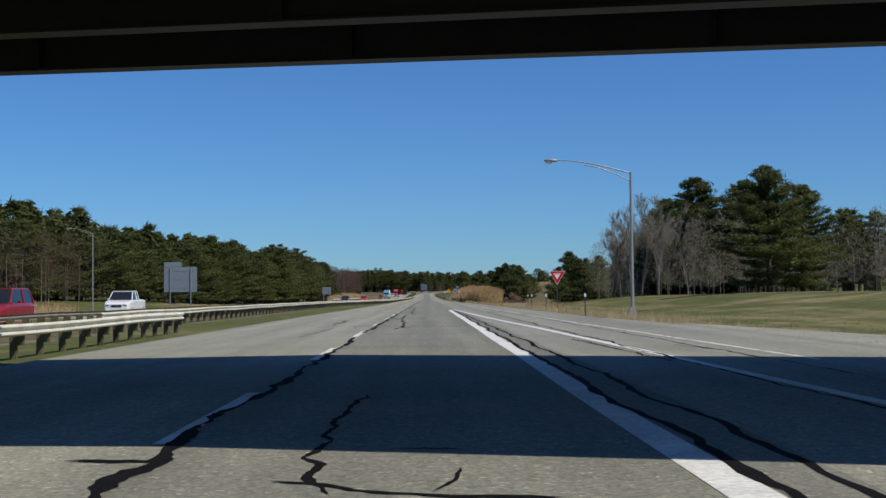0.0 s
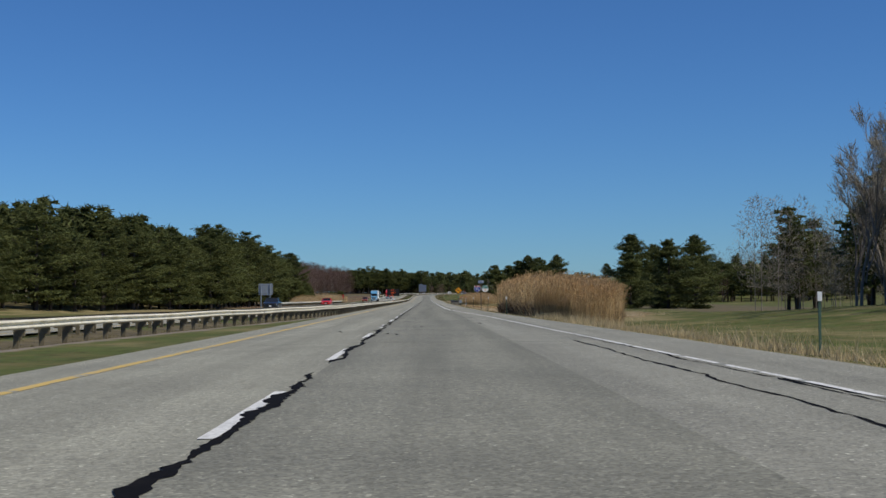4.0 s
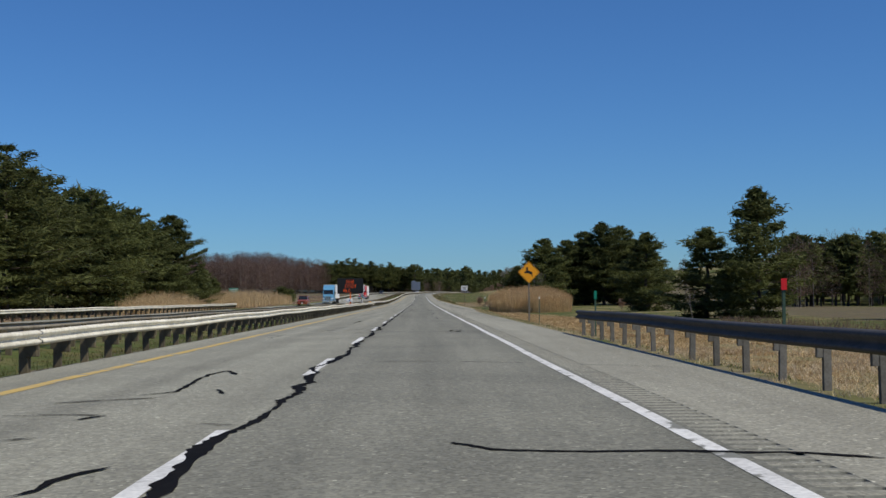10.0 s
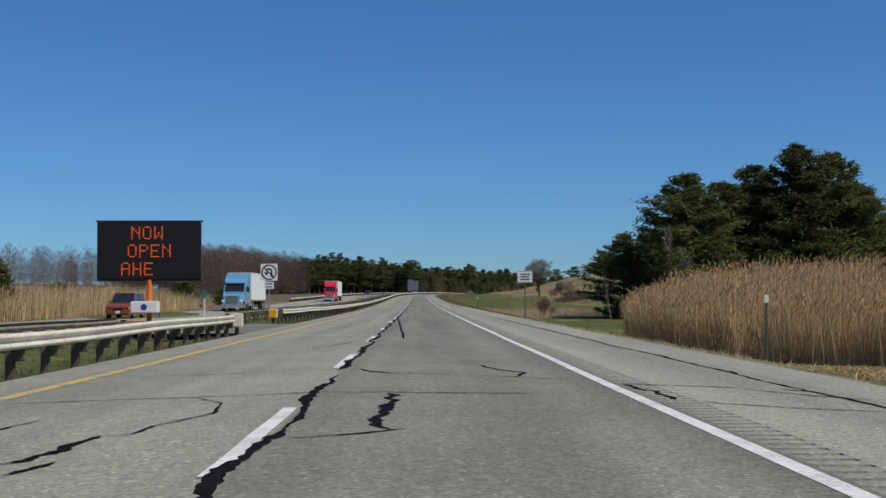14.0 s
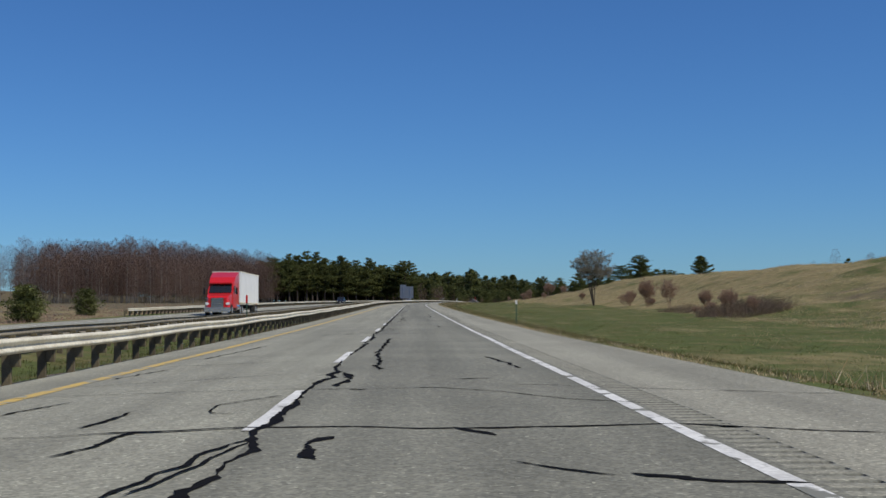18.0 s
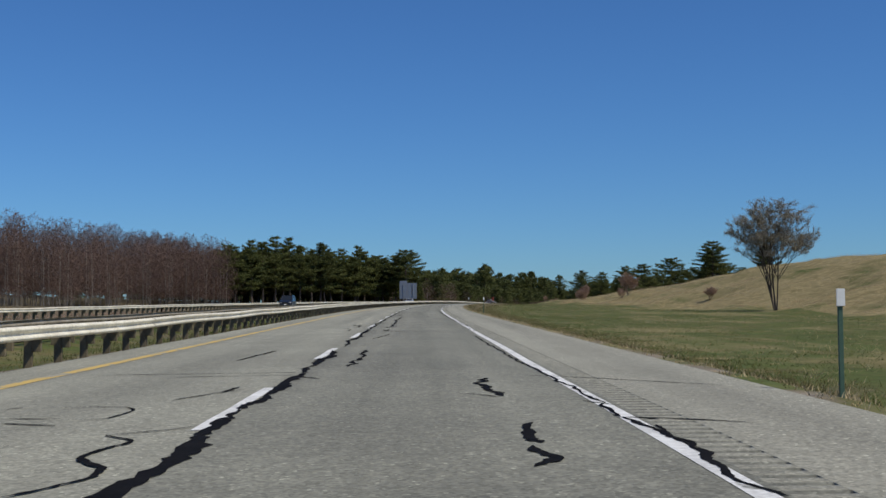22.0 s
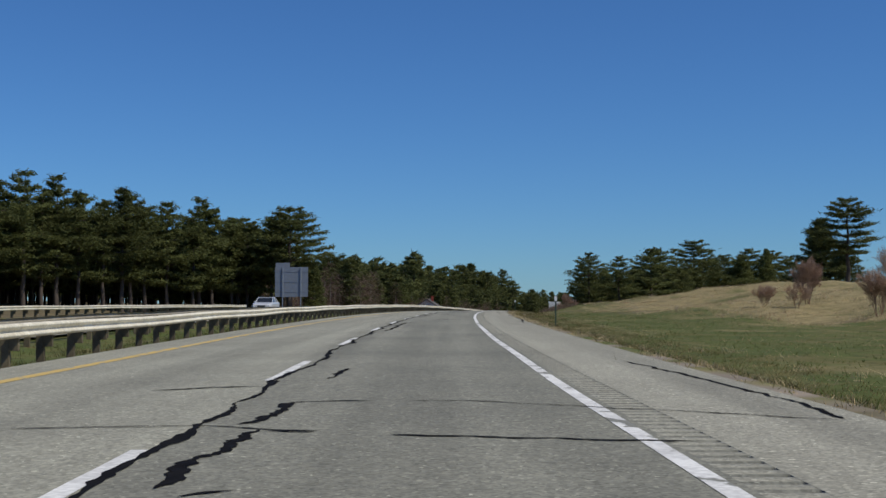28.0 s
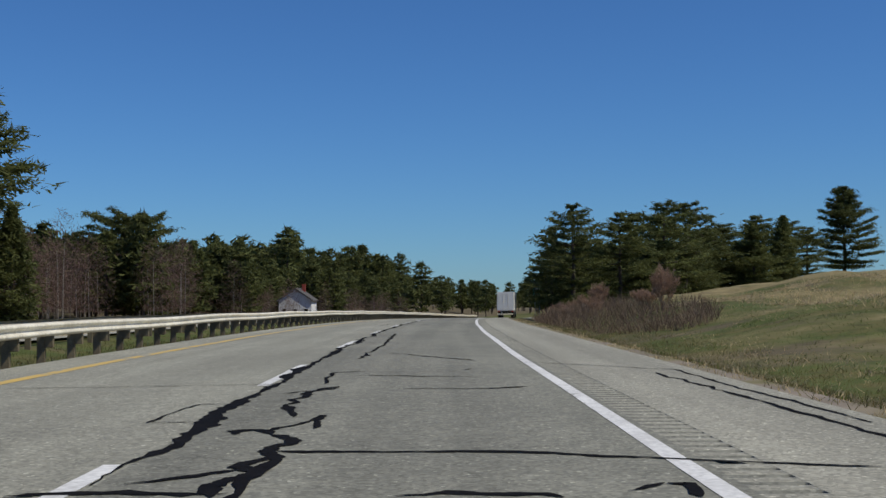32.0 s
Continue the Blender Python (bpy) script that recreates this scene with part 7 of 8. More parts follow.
turf("pasture_grass", "rough dry grass tussocks on the hill pasture", M_DRYGRASS, pasture, 0.26, 12000, 12, 43, blade=0.012, bend=0.8, loose=0.5)
turf("pasture_grass", "brown dead weeds on the hill pasture", M_BRUSH, pasture, 0.3, 1500, 12, 44, blade=0.012, bend=0.7, loose=0.5)
turf("field_grass", "brown dry grass in the field across the lanes", M_BRUSH, lambda rng, n: (rng.uniform(430, 960, n), -28 - 45 * rng.uniform(0, 1, n) ** 1.4), 0.4, 4000, 12, 45, blade=0.03, bend=0.6, loose=0.4)
turf("marsh_grass", "pale broken cattail stubble in a hollow coloured dark like pond water", M_STUBBLE, lambda rng, n: (rng.uniform(586, 623, n), 8 + 18 * rng.uniform(0, 1, n)), 0.55, 1300, 12, 46, blade=0.016, bend=0.5, loose=0.25)
turf("grass_tufts", "uneven green grass on the mown bank", M_GREENGRASS, verge(3, 30), 0.1, 16000, 10, 47, blade=0.012, bend=1.0, loose=0.4)


def bank(rng, n):
    s = rng.uniform(560, 1160, n)
    d = right_edge(s) + 1.6 + 30 * rng.uniform(0, 1, n) ** 1.4
    keep = np.sin(s * 0.31 + 1.9 * np.sin(d * 0.5)) * np.sin(d * 0.9 + 1.3 * np.sin(s * 0.17)) + rng.uniform(-0.5, 0.5, n) > 0.05
    return s[keep], d[keep]


turf("grass_tufts", "dark tussocks of rank grass on the bank", M_DULLGRASS, bank, 0.11, 18000, 12, 52, blade=0.007, bend=1.2, loose=0.6)
turf("grass_tufts", "straw-coloured dead grass on the bank", M_DRYGRASS, lambda rng, n: (lambda q: (q[0] + 7.0, q[1] + 1.1))(bank(rng, n)), 0.13, 9000, 10, 53, blade=0.008, bend=0.9, loose=0.6)
turf("verge_grass", "bright green grass strip before the guardrail", M_GREENGRASS, lambda rng, n: (rng.uniform(298, 327, n), 5.6 + 1.3 * rng.uniform(0, 1, n)), 0.09, 1200, 14, 51, blade=0.008)
turf("verge_grass", "tall dry tan grass along the ramp edge", M_DRYGRASS, lambda rng, n: (lambda s: (s, right_edge(s) + 0.6 + 3.2 * rng.uniform(0, 1, n) ** 1.6))(rng.uniform(45, 205, n)), 0.4, 1500, 14, 48, blade=0.01, bend=0.35, loose=0.25)


# ---- signs, lamps and roadside furniture ----
M_RED = material("sign_red", (0.62, 0.02, 0.03), (0.52, 0.02, 0.025), rough=0.4, scale=2)
M_SIGNWHITE = material("sign_white", (0.8, 0.8, 0.78), (0.7, 0.7, 0.68), rough=0.4, scale=2)
M_SIGNBLUE = material("sign_blue", (0.02, 0.06, 0.32), (0.02, 0.05, 0.26), rough=0.4, scale=2)
M_SIGNTEAL = material("sign_faded_blue", (0.03, 0.1, 0.24), (0.025, 0.085, 0.2), rough=0.45, scale=2)
M_SIGNGREEN = material("sign_green", (0.01, 0.23, 0.15), (0.01, 0.19, 0.12), rough=0.4, scale=2)
M_SIGNYELLOW = material("sign_yellow", (0.85, 0.36, 0.015), (0.75, 0.31, 0.015), rough=0.4, scale=2)
M_BLACK = material("black_paint", (0.012, 0.012, 0.013), (0.02, 0.02, 0.02), rough=0.5)
M_PANEL = material("sign_panel_black", (0.008, 0.008, 0.009), (0.012, 0.012, 0.013), rough=0.55, scale=3)
M_ORANGE = material("safety_orange", (0.8, 0.16, 0.02), (0.7, 0.13, 0.02), rough=0.5)
M_LED = material("amber_led", (0.6, 0.1, 0.01), (0.6, 0.1, 0.01), rough=0.4, emit=(1.0, 0.09, 0.01, 0.5))
M_GREENPOST = material("green_post", (0.06, 0.11, 0.08), (0.04, 0.08, 0.06), rough=0.6, thing=0.2)
M_ALU = material("lamp_aluminium", (0.36, 0.36, 0.35), (0.27, 0.27, 0.265), rough=0.45, metal=0.4, scale=2)
M_LENS = material("lamp_lens", (0.75, 0.75, 0.72), (0.65, 0.65, 0.62), rough=0.2)


def ground_drop(s, d):
    return float(land(s, d))


def rounded(w, h, r=0.04, n=5):
    """Outline of a rounded rectangle in x, z."""
    pts = []
    for cx, cz, a0 in ((w / 2 - r, h / 2 - r, 0), (-w / 2 + r, h / 2 - r, 90), (-w / 2 + r, -h / 2 + r, 180), (w / 2 - r, -h / 2 + r, 270)):
        for k in range(n):
            a = radians(a0 + 90 * k / (n - 1))
            pts.append((cx + r * math.cos(a), cz + r * math.sin(a)))
    return pts


def moved(points, x, z, k=1.0):
    return [(x + px * k, z + pz * k) for px, pz in points]


def circle(r, n=28):
    return [(r * math.cos(6.28319 * k / n), r * math.sin(6.28319 * k / n)) for k in range(n)]


def square_post(ob, s, d, top, size=0.1, x=0.0, mat=None, y=0.06, name="post"):
    low = ground_drop(s, d) - 0.3
    return part(name, boxed((size, size, top - low), (x, y, (top + low) / 2), 0.006), mat or M_WOOD, ob)


def yield_sign(s, d):
    ob = thing("yield_sign", "red and white triangular yield sign on a steel post", "road sign", place=at_road(s, d))
    square_post(ob, s, d, 2.9, 0.07, mat=M_GREENPOST)
    tri = [(-0.68, 0.39), (0.68, 0.39), (0, -0.79)]
    part("plate", slab(moved(tri, 0, 2.72), 0.0, 0.008), M_SIGNWHITE, ob)
    part("red_border", slab(moved(tri, 0, 2.72, 0.93), -0.006, -0.002), M_RED, ob)
    part("white_field", slab(moved(tri, 0, 2.75, 0.45), -0.012, -0.008), M_SIGNWHITE, ob)
    lettering("YIELD", 0.16, M_RED, (0, -0.014, 2.85), ob)


yield_sign(106.3, 11.2)


def route_sign(s, d):
    ob = thing("route_sign", "interstate shield, direction plate and round sign on a timber post", "road sign", place=at_road(s, d))
    square_post(ob, s, d, 3.45, 0.13)
    plate = part("direction_plate", slab(moved(rounded(0.78, 0.38), 0, 3.32), -0.02, -0.012), M_SIGNTEAL, ob, "blue direction plate")
    part("plate_border", slab(moved(rounded(0.74, 0.34), 0, 3.32), -0.024, -0.021), M_SIGNWHITE, ob)
    part("plate_field", slab(moved(rounded(0.70, 0.30), 0, 3.32), -0.028, -0.025), M_SIGNTEAL, ob)
    lettering("NORTH", 0.2, M_SIGNWHITE, (0, -0.032, 3.32), ob)
    out = [(-0.30, 0.45), (0, 0.40), (0.30, 0.45), (0.42, 0.28), (0.46, 0.05), (0.42, -0.16), (0.3, -0.33), (0.0, -0.47), (-0.3, -0.33), (-0.42, -0.16), (-0.46, 0.05), (-0.42, 0.28)]
    part("shield", slab(moved(out, -0.52, 2.36), -0.02, -0.012), M_SIGNWHITE, ob, "white-edged interstate shield")
    part("shield_blue", slab(moved([(x, min(z, 0.22)) for x, z in out], -0.52, 2.36, 0.93), -0.026, -0.021), M_SIGNBLUE, ob)
    part("shield_red", slab(moved([(-0.37, 0.25), (0.37, 0.25), (0.28, 0.41), (0, 0.36), (-0.28, 0.41)], -0.52, 2.36), -0.026, -0.021), M_RED, ob)
    lettering("INTERSTATE", 0.11, M_SIGNWHITE, (-0.52, -0.03, 2.67), ob)
    lettering("MAINE", 0.09, M_SIGNWHITE, (-0.52, -0.03, 2.52), ob)
    lettering("95", 0.5, M_SIGNWHITE, (-0.52, -0.03, 2.25), ob)
    part("disc", slab(moved(circle(0.47), 0.58, 2.37), -0.02, -0.012), M_SIGNWHITE, ob, "round white and green sign")
    half = [(0.44 * math.cos(radians(a)), 0.44 * math.sin(radians(a))) for a in range(2, 179, 8)]
    part("disc_green", slab(moved(half, 0.58, 2.37), -0.026, -0.021), M_SIGNGREEN, ob)
    lettering("MAINE", 0.15, M_SIGNWHITE, (0.58, -0.03, 2.65), ob)
    lettering("TURNPIKE", 0.15, M_SIGNWHITE, (0.58, -0.03, 2.48), ob)
    part("emblem", slab(moved([(-0.09, -0.1), (0.08, -0.12), (0.1, 0.06), (-0.03, 0.12)], 0.58, 2.2), -0.026, -0.021), M_SIGNYELLOW, ob)
    part("crossbar", boxed((1.3, 0.03, 0.05), (0.03, -0.005, 2.45)), M_ALU, ob)


route_sign(307.7, 7.5)


def warning_sign(s, d):
    ob = thing("warning_sign", "yellow diamond warning sign with a plain black mark", "road sign", place=at_road(s, d))
    square_post(ob, s, d, 3.2, 0.09, mat=M_SLIMPOST)
    dia = [(0.76, 0), (0, 0.76), (-0.76, 0), (0, -0.76)]
    part("plate", slab(moved(dia, 0, 2.8), -0.012, 0.0), M_SIGNYELLOW, ob)
    part("border", slab(moved(dia, 0, 2.8, 0.95), -0.016, -0.0125), M_BLACK, ob)
    part("field", slab(moved(dia, 0, 2.8, 0.91), -0.020, -0.0165), M_SIGNYELLOW, ob)
    bm = slab(moved([(-0.2, 0.3), (-0.06, 0.34), (-0.07, 0.1), (0.24, 0.0), (0.25, -0.36), (0.16, -0.16), (-0.06, -0.08), (-0.3, -0.08), (-0.3, 0.02), (-0.16, 0.08)], 0, 2.82), -0.024, -0.0205)
    part("mark", bm, M_BLACK, ob)


warning_sign(418.1, 7.2)


def plate_sign(name, s, d, w, h, mid, plate, ink, rows, label, posts=(0.0,), back=False, post_mat=None):
    """A rectangular sign; its writing is too small to read and shows as bars."""
    ob = thing(name, label, "road sign", place=at_road(s, d))
    for x in posts:
        square_post(ob, s, d, mid + h / 2 - 0.05, 0.1 if w < 2 else 0.16, x, post_mat or M_SIGNBACK, 0.07 if not back else -0.09)
    part("plate", slab(moved(rounded(w, h, min(0.12, w * 0.06)), 0, mid), -0.02, 0.0), M_SIGNBACK if back else plate, ob)
    if back:
        for k in range(3):
            part("stiffener", boxed((w * 0.96, 0.03, 0.07), (0, -0.036, mid + h * (k - 1) * 0.34)), M_SIGNBACK, ob)
    else:
        part("border", slab(moved(rounded(w * 0.96, h * 0.94, min(0.1, w * 0.05)), 0, mid), -0.024, -0.0205), ink, ob)
        part("field", slab(moved(rounded(w * 0.92, h * 0.88, min(0.09, w * 0.045)), 0, mid), -0.028, -0.0245), plate, ob)
        for z, length in rows:
            part("text_bar", boxed((length, 0.004, h * 0.11), (0, -0.031, mid + z)), ink, ob)
    return ob


big = plate_sign("guide_sign", 244, -48, 6.4, 4.9, 4.9, None, None, (), "large grey back of a guide sign on two legs", (-2.0, 2.0), True)
part("exit_tab", slab(moved(rounded(3.4, 0.9, 0.1), -1.5, 7.85), -0.02, 0.0), M_SIGNBACK, big)
big = plate_sign("guide_sign", 1150, -38, 6.0, 5.3, 5.4, None, None, (), "large grey-blue back of a guide sign on two legs", (-1.6, 1.7), True)
part("exit_tab", slab(moved(rounded(2.6, 0.8, 0.1), -1.6, 8.45), -0.02, 0.0), M_SIGNBACK, big)
plate_sign("guide_sign", 354.5, -28.5, 2.5, 2.0, 3.0, None, None, (), "grey back of a small guide sign on two posts", (-0.8, 0.8), True)
plate_sign("guide_sign", 774, -66, 3.2, 1.8, 2.6, M_SIGNGREEN, M_SIGNWHITE, ((0.3, 2.2), (-0.3, 1.7)), "green guide sign standing in the dry field", (-1.0, 1.0))
plate_sign("guide_sign", 1259, 6.4, 1.3, 2.0, 4.0, M_SIGNGREEN, M_SIGNWHITE, ((0.5, 0.8), (0, 0.9), (-0.5, 0.7)), "tall green sign on the shoulder past the crest", (-0.35, 0.35))
plate_sign("notice_sign", 563, 7.9, 1.2, 0.92, 2.75, M_SIGNWHITE, M_BLACK, ((0.2, 0.8), (0.0, 0.7), (-0.2, 0.75)), "white rectangular notice sign on a timber post", (0.0,), False, M_WOOD)


def arc_band(r0, r1, a0, a1, n, z, y0, y1, closed=False):
    """A flat curved band in x, z round (0, z), with thickness from y0 to y1."""
    bm = bmesh.new()
    rows = []
    for k in range(n if closed else n + 1):
        a = a0 + (a1 - a0) * k / n
        rows.append([bm.verts.new((r * math.cos(a), y, z + r * math.sin(a))) for r, y in ((r0, y0), (r1, y0), (r1, y1), (r0, y1))])
    for k in range(n):
        p, q = rows[k], rows[(k + 1) % len(rows)]
        for c in range(4):
            bm.faces.new((p[c], p[(c + 1) % 4], q[(c + 1) % 4], q[c]))
    if not closed:
        bm.faces.new(rows[0])
        bm.faces.new(rows[-1][::-1])
    return bm


def no_turn_sign(s, d):
    ob = thing("no_turn_sign", "white no U-turn sign with a small plate below", "road sign", place=at_road(s, d))
    square_post(ob, s, d, 3.5, 0.07, mat=M_SIGNBACK)
    part("plate", slab(moved(rounded(1.1, 1.1, 0.06), 0, 3.0), -0.012, 0.0), M_SIGNWHITE, ob)
    ring = arc_band(0.42, 0.5, 0.0, 2 * math.pi, 28, 3.0, -0.022, -0.018, closed=True)
    part("ring", ring, M_BLACK, ob)
    part("slash", slab([(-0.35, 3.3), (-0.3, 3.35), (0.35, 2.7), (0.3, 2.65)], -0.026, -0.0225), M_BLACK, ob)
    bm = arc_band(0.12, 0.22, 0.0, math.pi, 10, 3.05, -0.0175, -0.0135)
    slab([(0.12, 3.05), (0.22, 3.05), (0.22, 2.7), (0.12, 2.7)], -0.0175, -0.0135, bm)
    slab([(-0.32, 3.0), (-0.02, 3.0), (-0.17, 2.78)], -0.0175, -0.0135, bm)
    part("arrow", bm, M_BLACK, ob)
    part("small_plate", slab(moved(rounded(0.62, 0.46, 0.03), 0, 2.15), -0.012, 0.0), M_SIGNWHITE, ob)
    for z in (2.25, 2.05):
        part("text_bar", boxed((0.42, 0.004, 0.07), (0, -0.015, z)), M_SIGNGREEN, ob)


no_turn_sign(546, -10.2)


# five by seven dots, a row a number
DOTS = {"N": (17, 25, 21, 19, 17, 17, 17), "O": (14, 17, 17, 17, 17, 17, 14), "W": (17, 17, 17, 21, 21, 27, 17), "P": (30, 17, 17, 30, 16, 16, 16),
        "E": (31, 16, 16, 30, 16, 16, 31), "A": (14, 17, 17, 31, 17, 17, 17), "H": (17, 17, 17, 31, 17, 17, 17)}


def message_board(s, d):
    ob = thing("message_board", "black message board with amber letters on an orange trailer mast", "message board", place=at_road(s, d, 0, 3))
    part("panel", boxed((3.65, 0.16, 2.05), (0, 0, 2.98), 0.03), M_PANEL, ob)
    part("panel_frame", boxed((3.75, 0.1, 0.06), (0, 0, 4.03)), M_BLACK, ob)
    part("panel_frame", boxed((3.75, 0.1, 0.06), (0, 0, 1.93)), M_BLACK, ob)
    for text, z, x in (("NOW", 3.62, -0.6), ("OPEN", 2.98, -0.72), ("AHE", 2.34, -0.95)):
        for k, letter in enumerate(text):
            bm = bmesh.new()
            for row, bits in enumerate(DOTS[letter]):
                for col in range(5):
                    if bits >> (4 - col) & 1:
                        box(bm, (0.042, 0.006, 0.042), (x + 0.4 * k + 0.064 * col, -0.084, z + 0.2 - 0.068 * row))
            tagged(part("led_letter", bm, M_LED, ob), kind="stuff")
    part("mast", rodded((0, 0, 0.3), (0, 0, 1.95), 0.09, 0.09, 12), M_ORANGE, ob)
    part("battery_box", boxed((0.95, 0.6, 0.42), (-0.1, -0.25, 0.98), 0.03), M_SIGNWHITE, ob, "white battery box")
    part("box_mark", slab(moved(circle(0.11, 16), -0.1, 0.98), -0.556, -0.552), M_SIGNBLUE, ob)
    bm = bmesh.new()
    box(bm, (1.9, 0.1, 0.1), (0, -0.6, 0.42))
    box(bm, (1.9, 0.1, 0.1), (0, 0.8, 0.42))
    box(bm, (0.1, 3.2, 0.1), (0, 0.6, 0.42))
    box(bm, (0.1, 1.5, 0.1), (-0.9, 0.1, 0.42))
    box(bm, (0.1, 1.5, 0.1), (0.9, 0.1, 0.42))
    part("trailer_frame", bm, M_ORANGE, ob)
    for x in (-0.95, 0.95):
        part("wheel", rodded((x - 0.09, 0.2, 0.22), (x + 0.09, 0.2, 0.22), 0.3, 0.3, 18), M_BLACK, ob)
        part("jack", rodded((x, -0.55, -0.2), (x, -0.55, 0.5), 0.04, 0.04, 8), M_STEEL, ob)
    part("cable", rodded((0.35, 0.05, 0.6), (0.32, 0.05, 1.95), 0.015, 0.015, 6), M_BLACK, ob)


message_board(509.4, -10.1)


def street_lamp(s, d, height, reach, tall_base):
    ob = thing("street_lamp", "grey aluminium street lamp with a long curved arm", "street lamp", "street lamps", place=at_road(s, d))
    low = ground_drop(s, d) - 0.2
    part("pole", rodded((0, 0, low + (0.6 if tall_base else 0.1)), (0, 0, height), 0.11, 0.07, 14), M_ALU, ob)
    if tall_base:
        bm = bmesh.new()
        bmesh.ops.create_cone(bm, cap_ends=True, segments=4, radius1=0.36, radius2=0.22, depth=0.75, matrix=Matrix.Translation((0, 0, low + 0.5)) @ pose(0, 0, 0, 0, 0, 45))
        part("base_box", bm, M_ALU, ob, "tapered breakaway base")
        part("footing", rodded((0, 0, low - 0.1), (0, 0, low + 0.16), 0.4, 0.4, 16), M_CONCRETE, ob)
    t = np.linspace(0, 1, 12)
    upper = np.stack([-reach * t, 0 * t, height - 0.08 + 0.8 * np.sin(t * 1.5)], 1)
    lower = np.stack([-reach * 0.62 * t, 0 * t, height - 0.55 + 0.98 * np.sin(t * 1.35)], 1)
    part("arm", raw_mesh("arm", *tube(upper, np.interp(t, [0, 1], [0.045, 0.03]), 8), [M_ALU]), M_ALU, ob, smooth=True)
    part("arm_brace", raw_mesh("arm_brace", *tube(lower, np.full(12, 0.028), 8), [M_ALU]), M_ALU, ob, smooth=True)
    part("arm_strut", rodded((-0.9, 0, height + 0.08), (-0.9, 0, height - 0.02), 0.02, 0.02, 6), M_ALU, ob)
    bm = bmesh.new()
    bmesh.ops.create_uvsphere(bm, u_segments=16, v_segments=10, radius=1.0, matrix=Matrix.Translation((-reach - 0.3, 0, upper[-1][2] - 0.02)) @ Matrix.Diagonal((0.44, 0.19, 0.11, 1)))
    part("head", bm, M_ALU, ob, smooth=True)
    bm = bmesh.new()
    bmesh.ops.create_uvsphere(bm, u_segments=14, v_segments=8, radius=1.0, matrix=Matrix.Translation((-reach - 0.45, 0, upper[-1][2] - 0.11)) @ Matrix.Diagonal((0.2, 0.15, 0.12, 1)))
    part("lens", bm, M_LENS, ob, smooth=True)


street_lamp(72.8, 12.1, 8.25, 4.35, True)
street_lamp(174.5, -46.5, 10.4, 3.0, False)


def delineator(s, d, top, cap, body, height, label, lean=0.0):
    drop = ground_drop(s, d)
    ob = thing("delineator_post", label, "marker post", "marker posts", place=at_road(s, d, 0) @ pose(0, 0, 0, 0, lean, 0))
    part("post", boxed((0.055, 0.035, height - drop + 0.3), (0, 0, (height + drop - 0.3) / 2), 0.004), body, ob)
    part("reflector", boxed((0.1, 0.012, top), (0, -0.03, height - top / 2), 0.003), cap, ob)


for s, d, lean in ((67, 8.6, 0), (87, 8.4, 0), (104, 8.8, 1), (128.6, 10.5, -1), (160, 8.2, 0), (223, 5.6, 0), (264.3, 6.3, 3.5), (293.6, 5.9, 0), (436, 9.6, 0), (496, 8.2, 0), (585.5, 5.2, 1), (659, 4.8, 0), (744.4, 4.8, 0), (825, 4.85, 1), (906, 4.9, 0), (985, 5.15, 0), (1064, 4.9, 0)):
    delineator(s, d, 0.2, M_SIGNWHITE, M_GREENPOST, 1.15, "slim green marker post with a white reflector", lean)
delineator(354.4, 6.05, 0.2, M_RED, M_GREENPOST, 1.37, "slim marker post with a red plate behind the guardrail")
delineator(349.5, 6.06, 0.2, M_SIGNWHITE, M_GREENPOST, 1.27, "slim marker post with a white plate behind the guardrail")
delineator(343.2, 6.5, 0.18, M_RED, M_SIGNWHITE, 1.3, "white marker post with a red top")
delineator(378.7, 6.2, 0.3, M_SIGNGREEN, M_GREENPOST, 1.3, "green marker post with a green plate")
for s, d in ((260.9, -8.6), (662, -9.2)):
    delineator(s, d, 0.42, M_RED, M_GREENPOST, 1.65, "dark marker post with a tall red reflector")
delineator(511.5, -8.5, 0.25, M_SIGNGREEN, M_SIGNWHITE, 1.55, "white marker post with a green cap")
delineator(531.5, -9.6, 0.2, M_SIGNYELLOW, M_WOOD, 1.3, "short timber marker post with a yellow reflector")


def rail_end(s, d, label, mats):
    ob = thing("rail_end", label, "guardrail end", place=at_road(s, d))
    part("head", boxed((0.45, 0.35, 0.5), (0, 0, 0.5), 0.04), mats[0], ob)
    part("face", boxed((0.4, 0.02, 0.42), (0, -0.19, 0.5), 0.004), mats[1], ob)
    part("post", boxed((0.14, 0.14, 0.9), (0, 0.1, 0.15), 0.008), M_POST, ob)


rail_end(531.0, -8.2, "yellow-faced end terminal of the median guardrail", (M_STEEL, M_SIGNYELLOW))
rail_end(332.4, 5.3, "grey end terminal of the short guardrail", (M_STEEL, M_SIGNBACK))
rail_end(509.0, -6.95, "blunt steel end of the median guardrail", (M_STEEL, M_STEEL))


# ---- vehicles ----
def paint(name, c, rough=0.3):
    m = material(name, c, tuple(v * 0.92 for v in c), rough=rough, scale=1.5, spec=0.5)
    m.node_tree.nodes["Principled BSDF"].inputs["Coat Weight"].default_value = 0.5
    return m


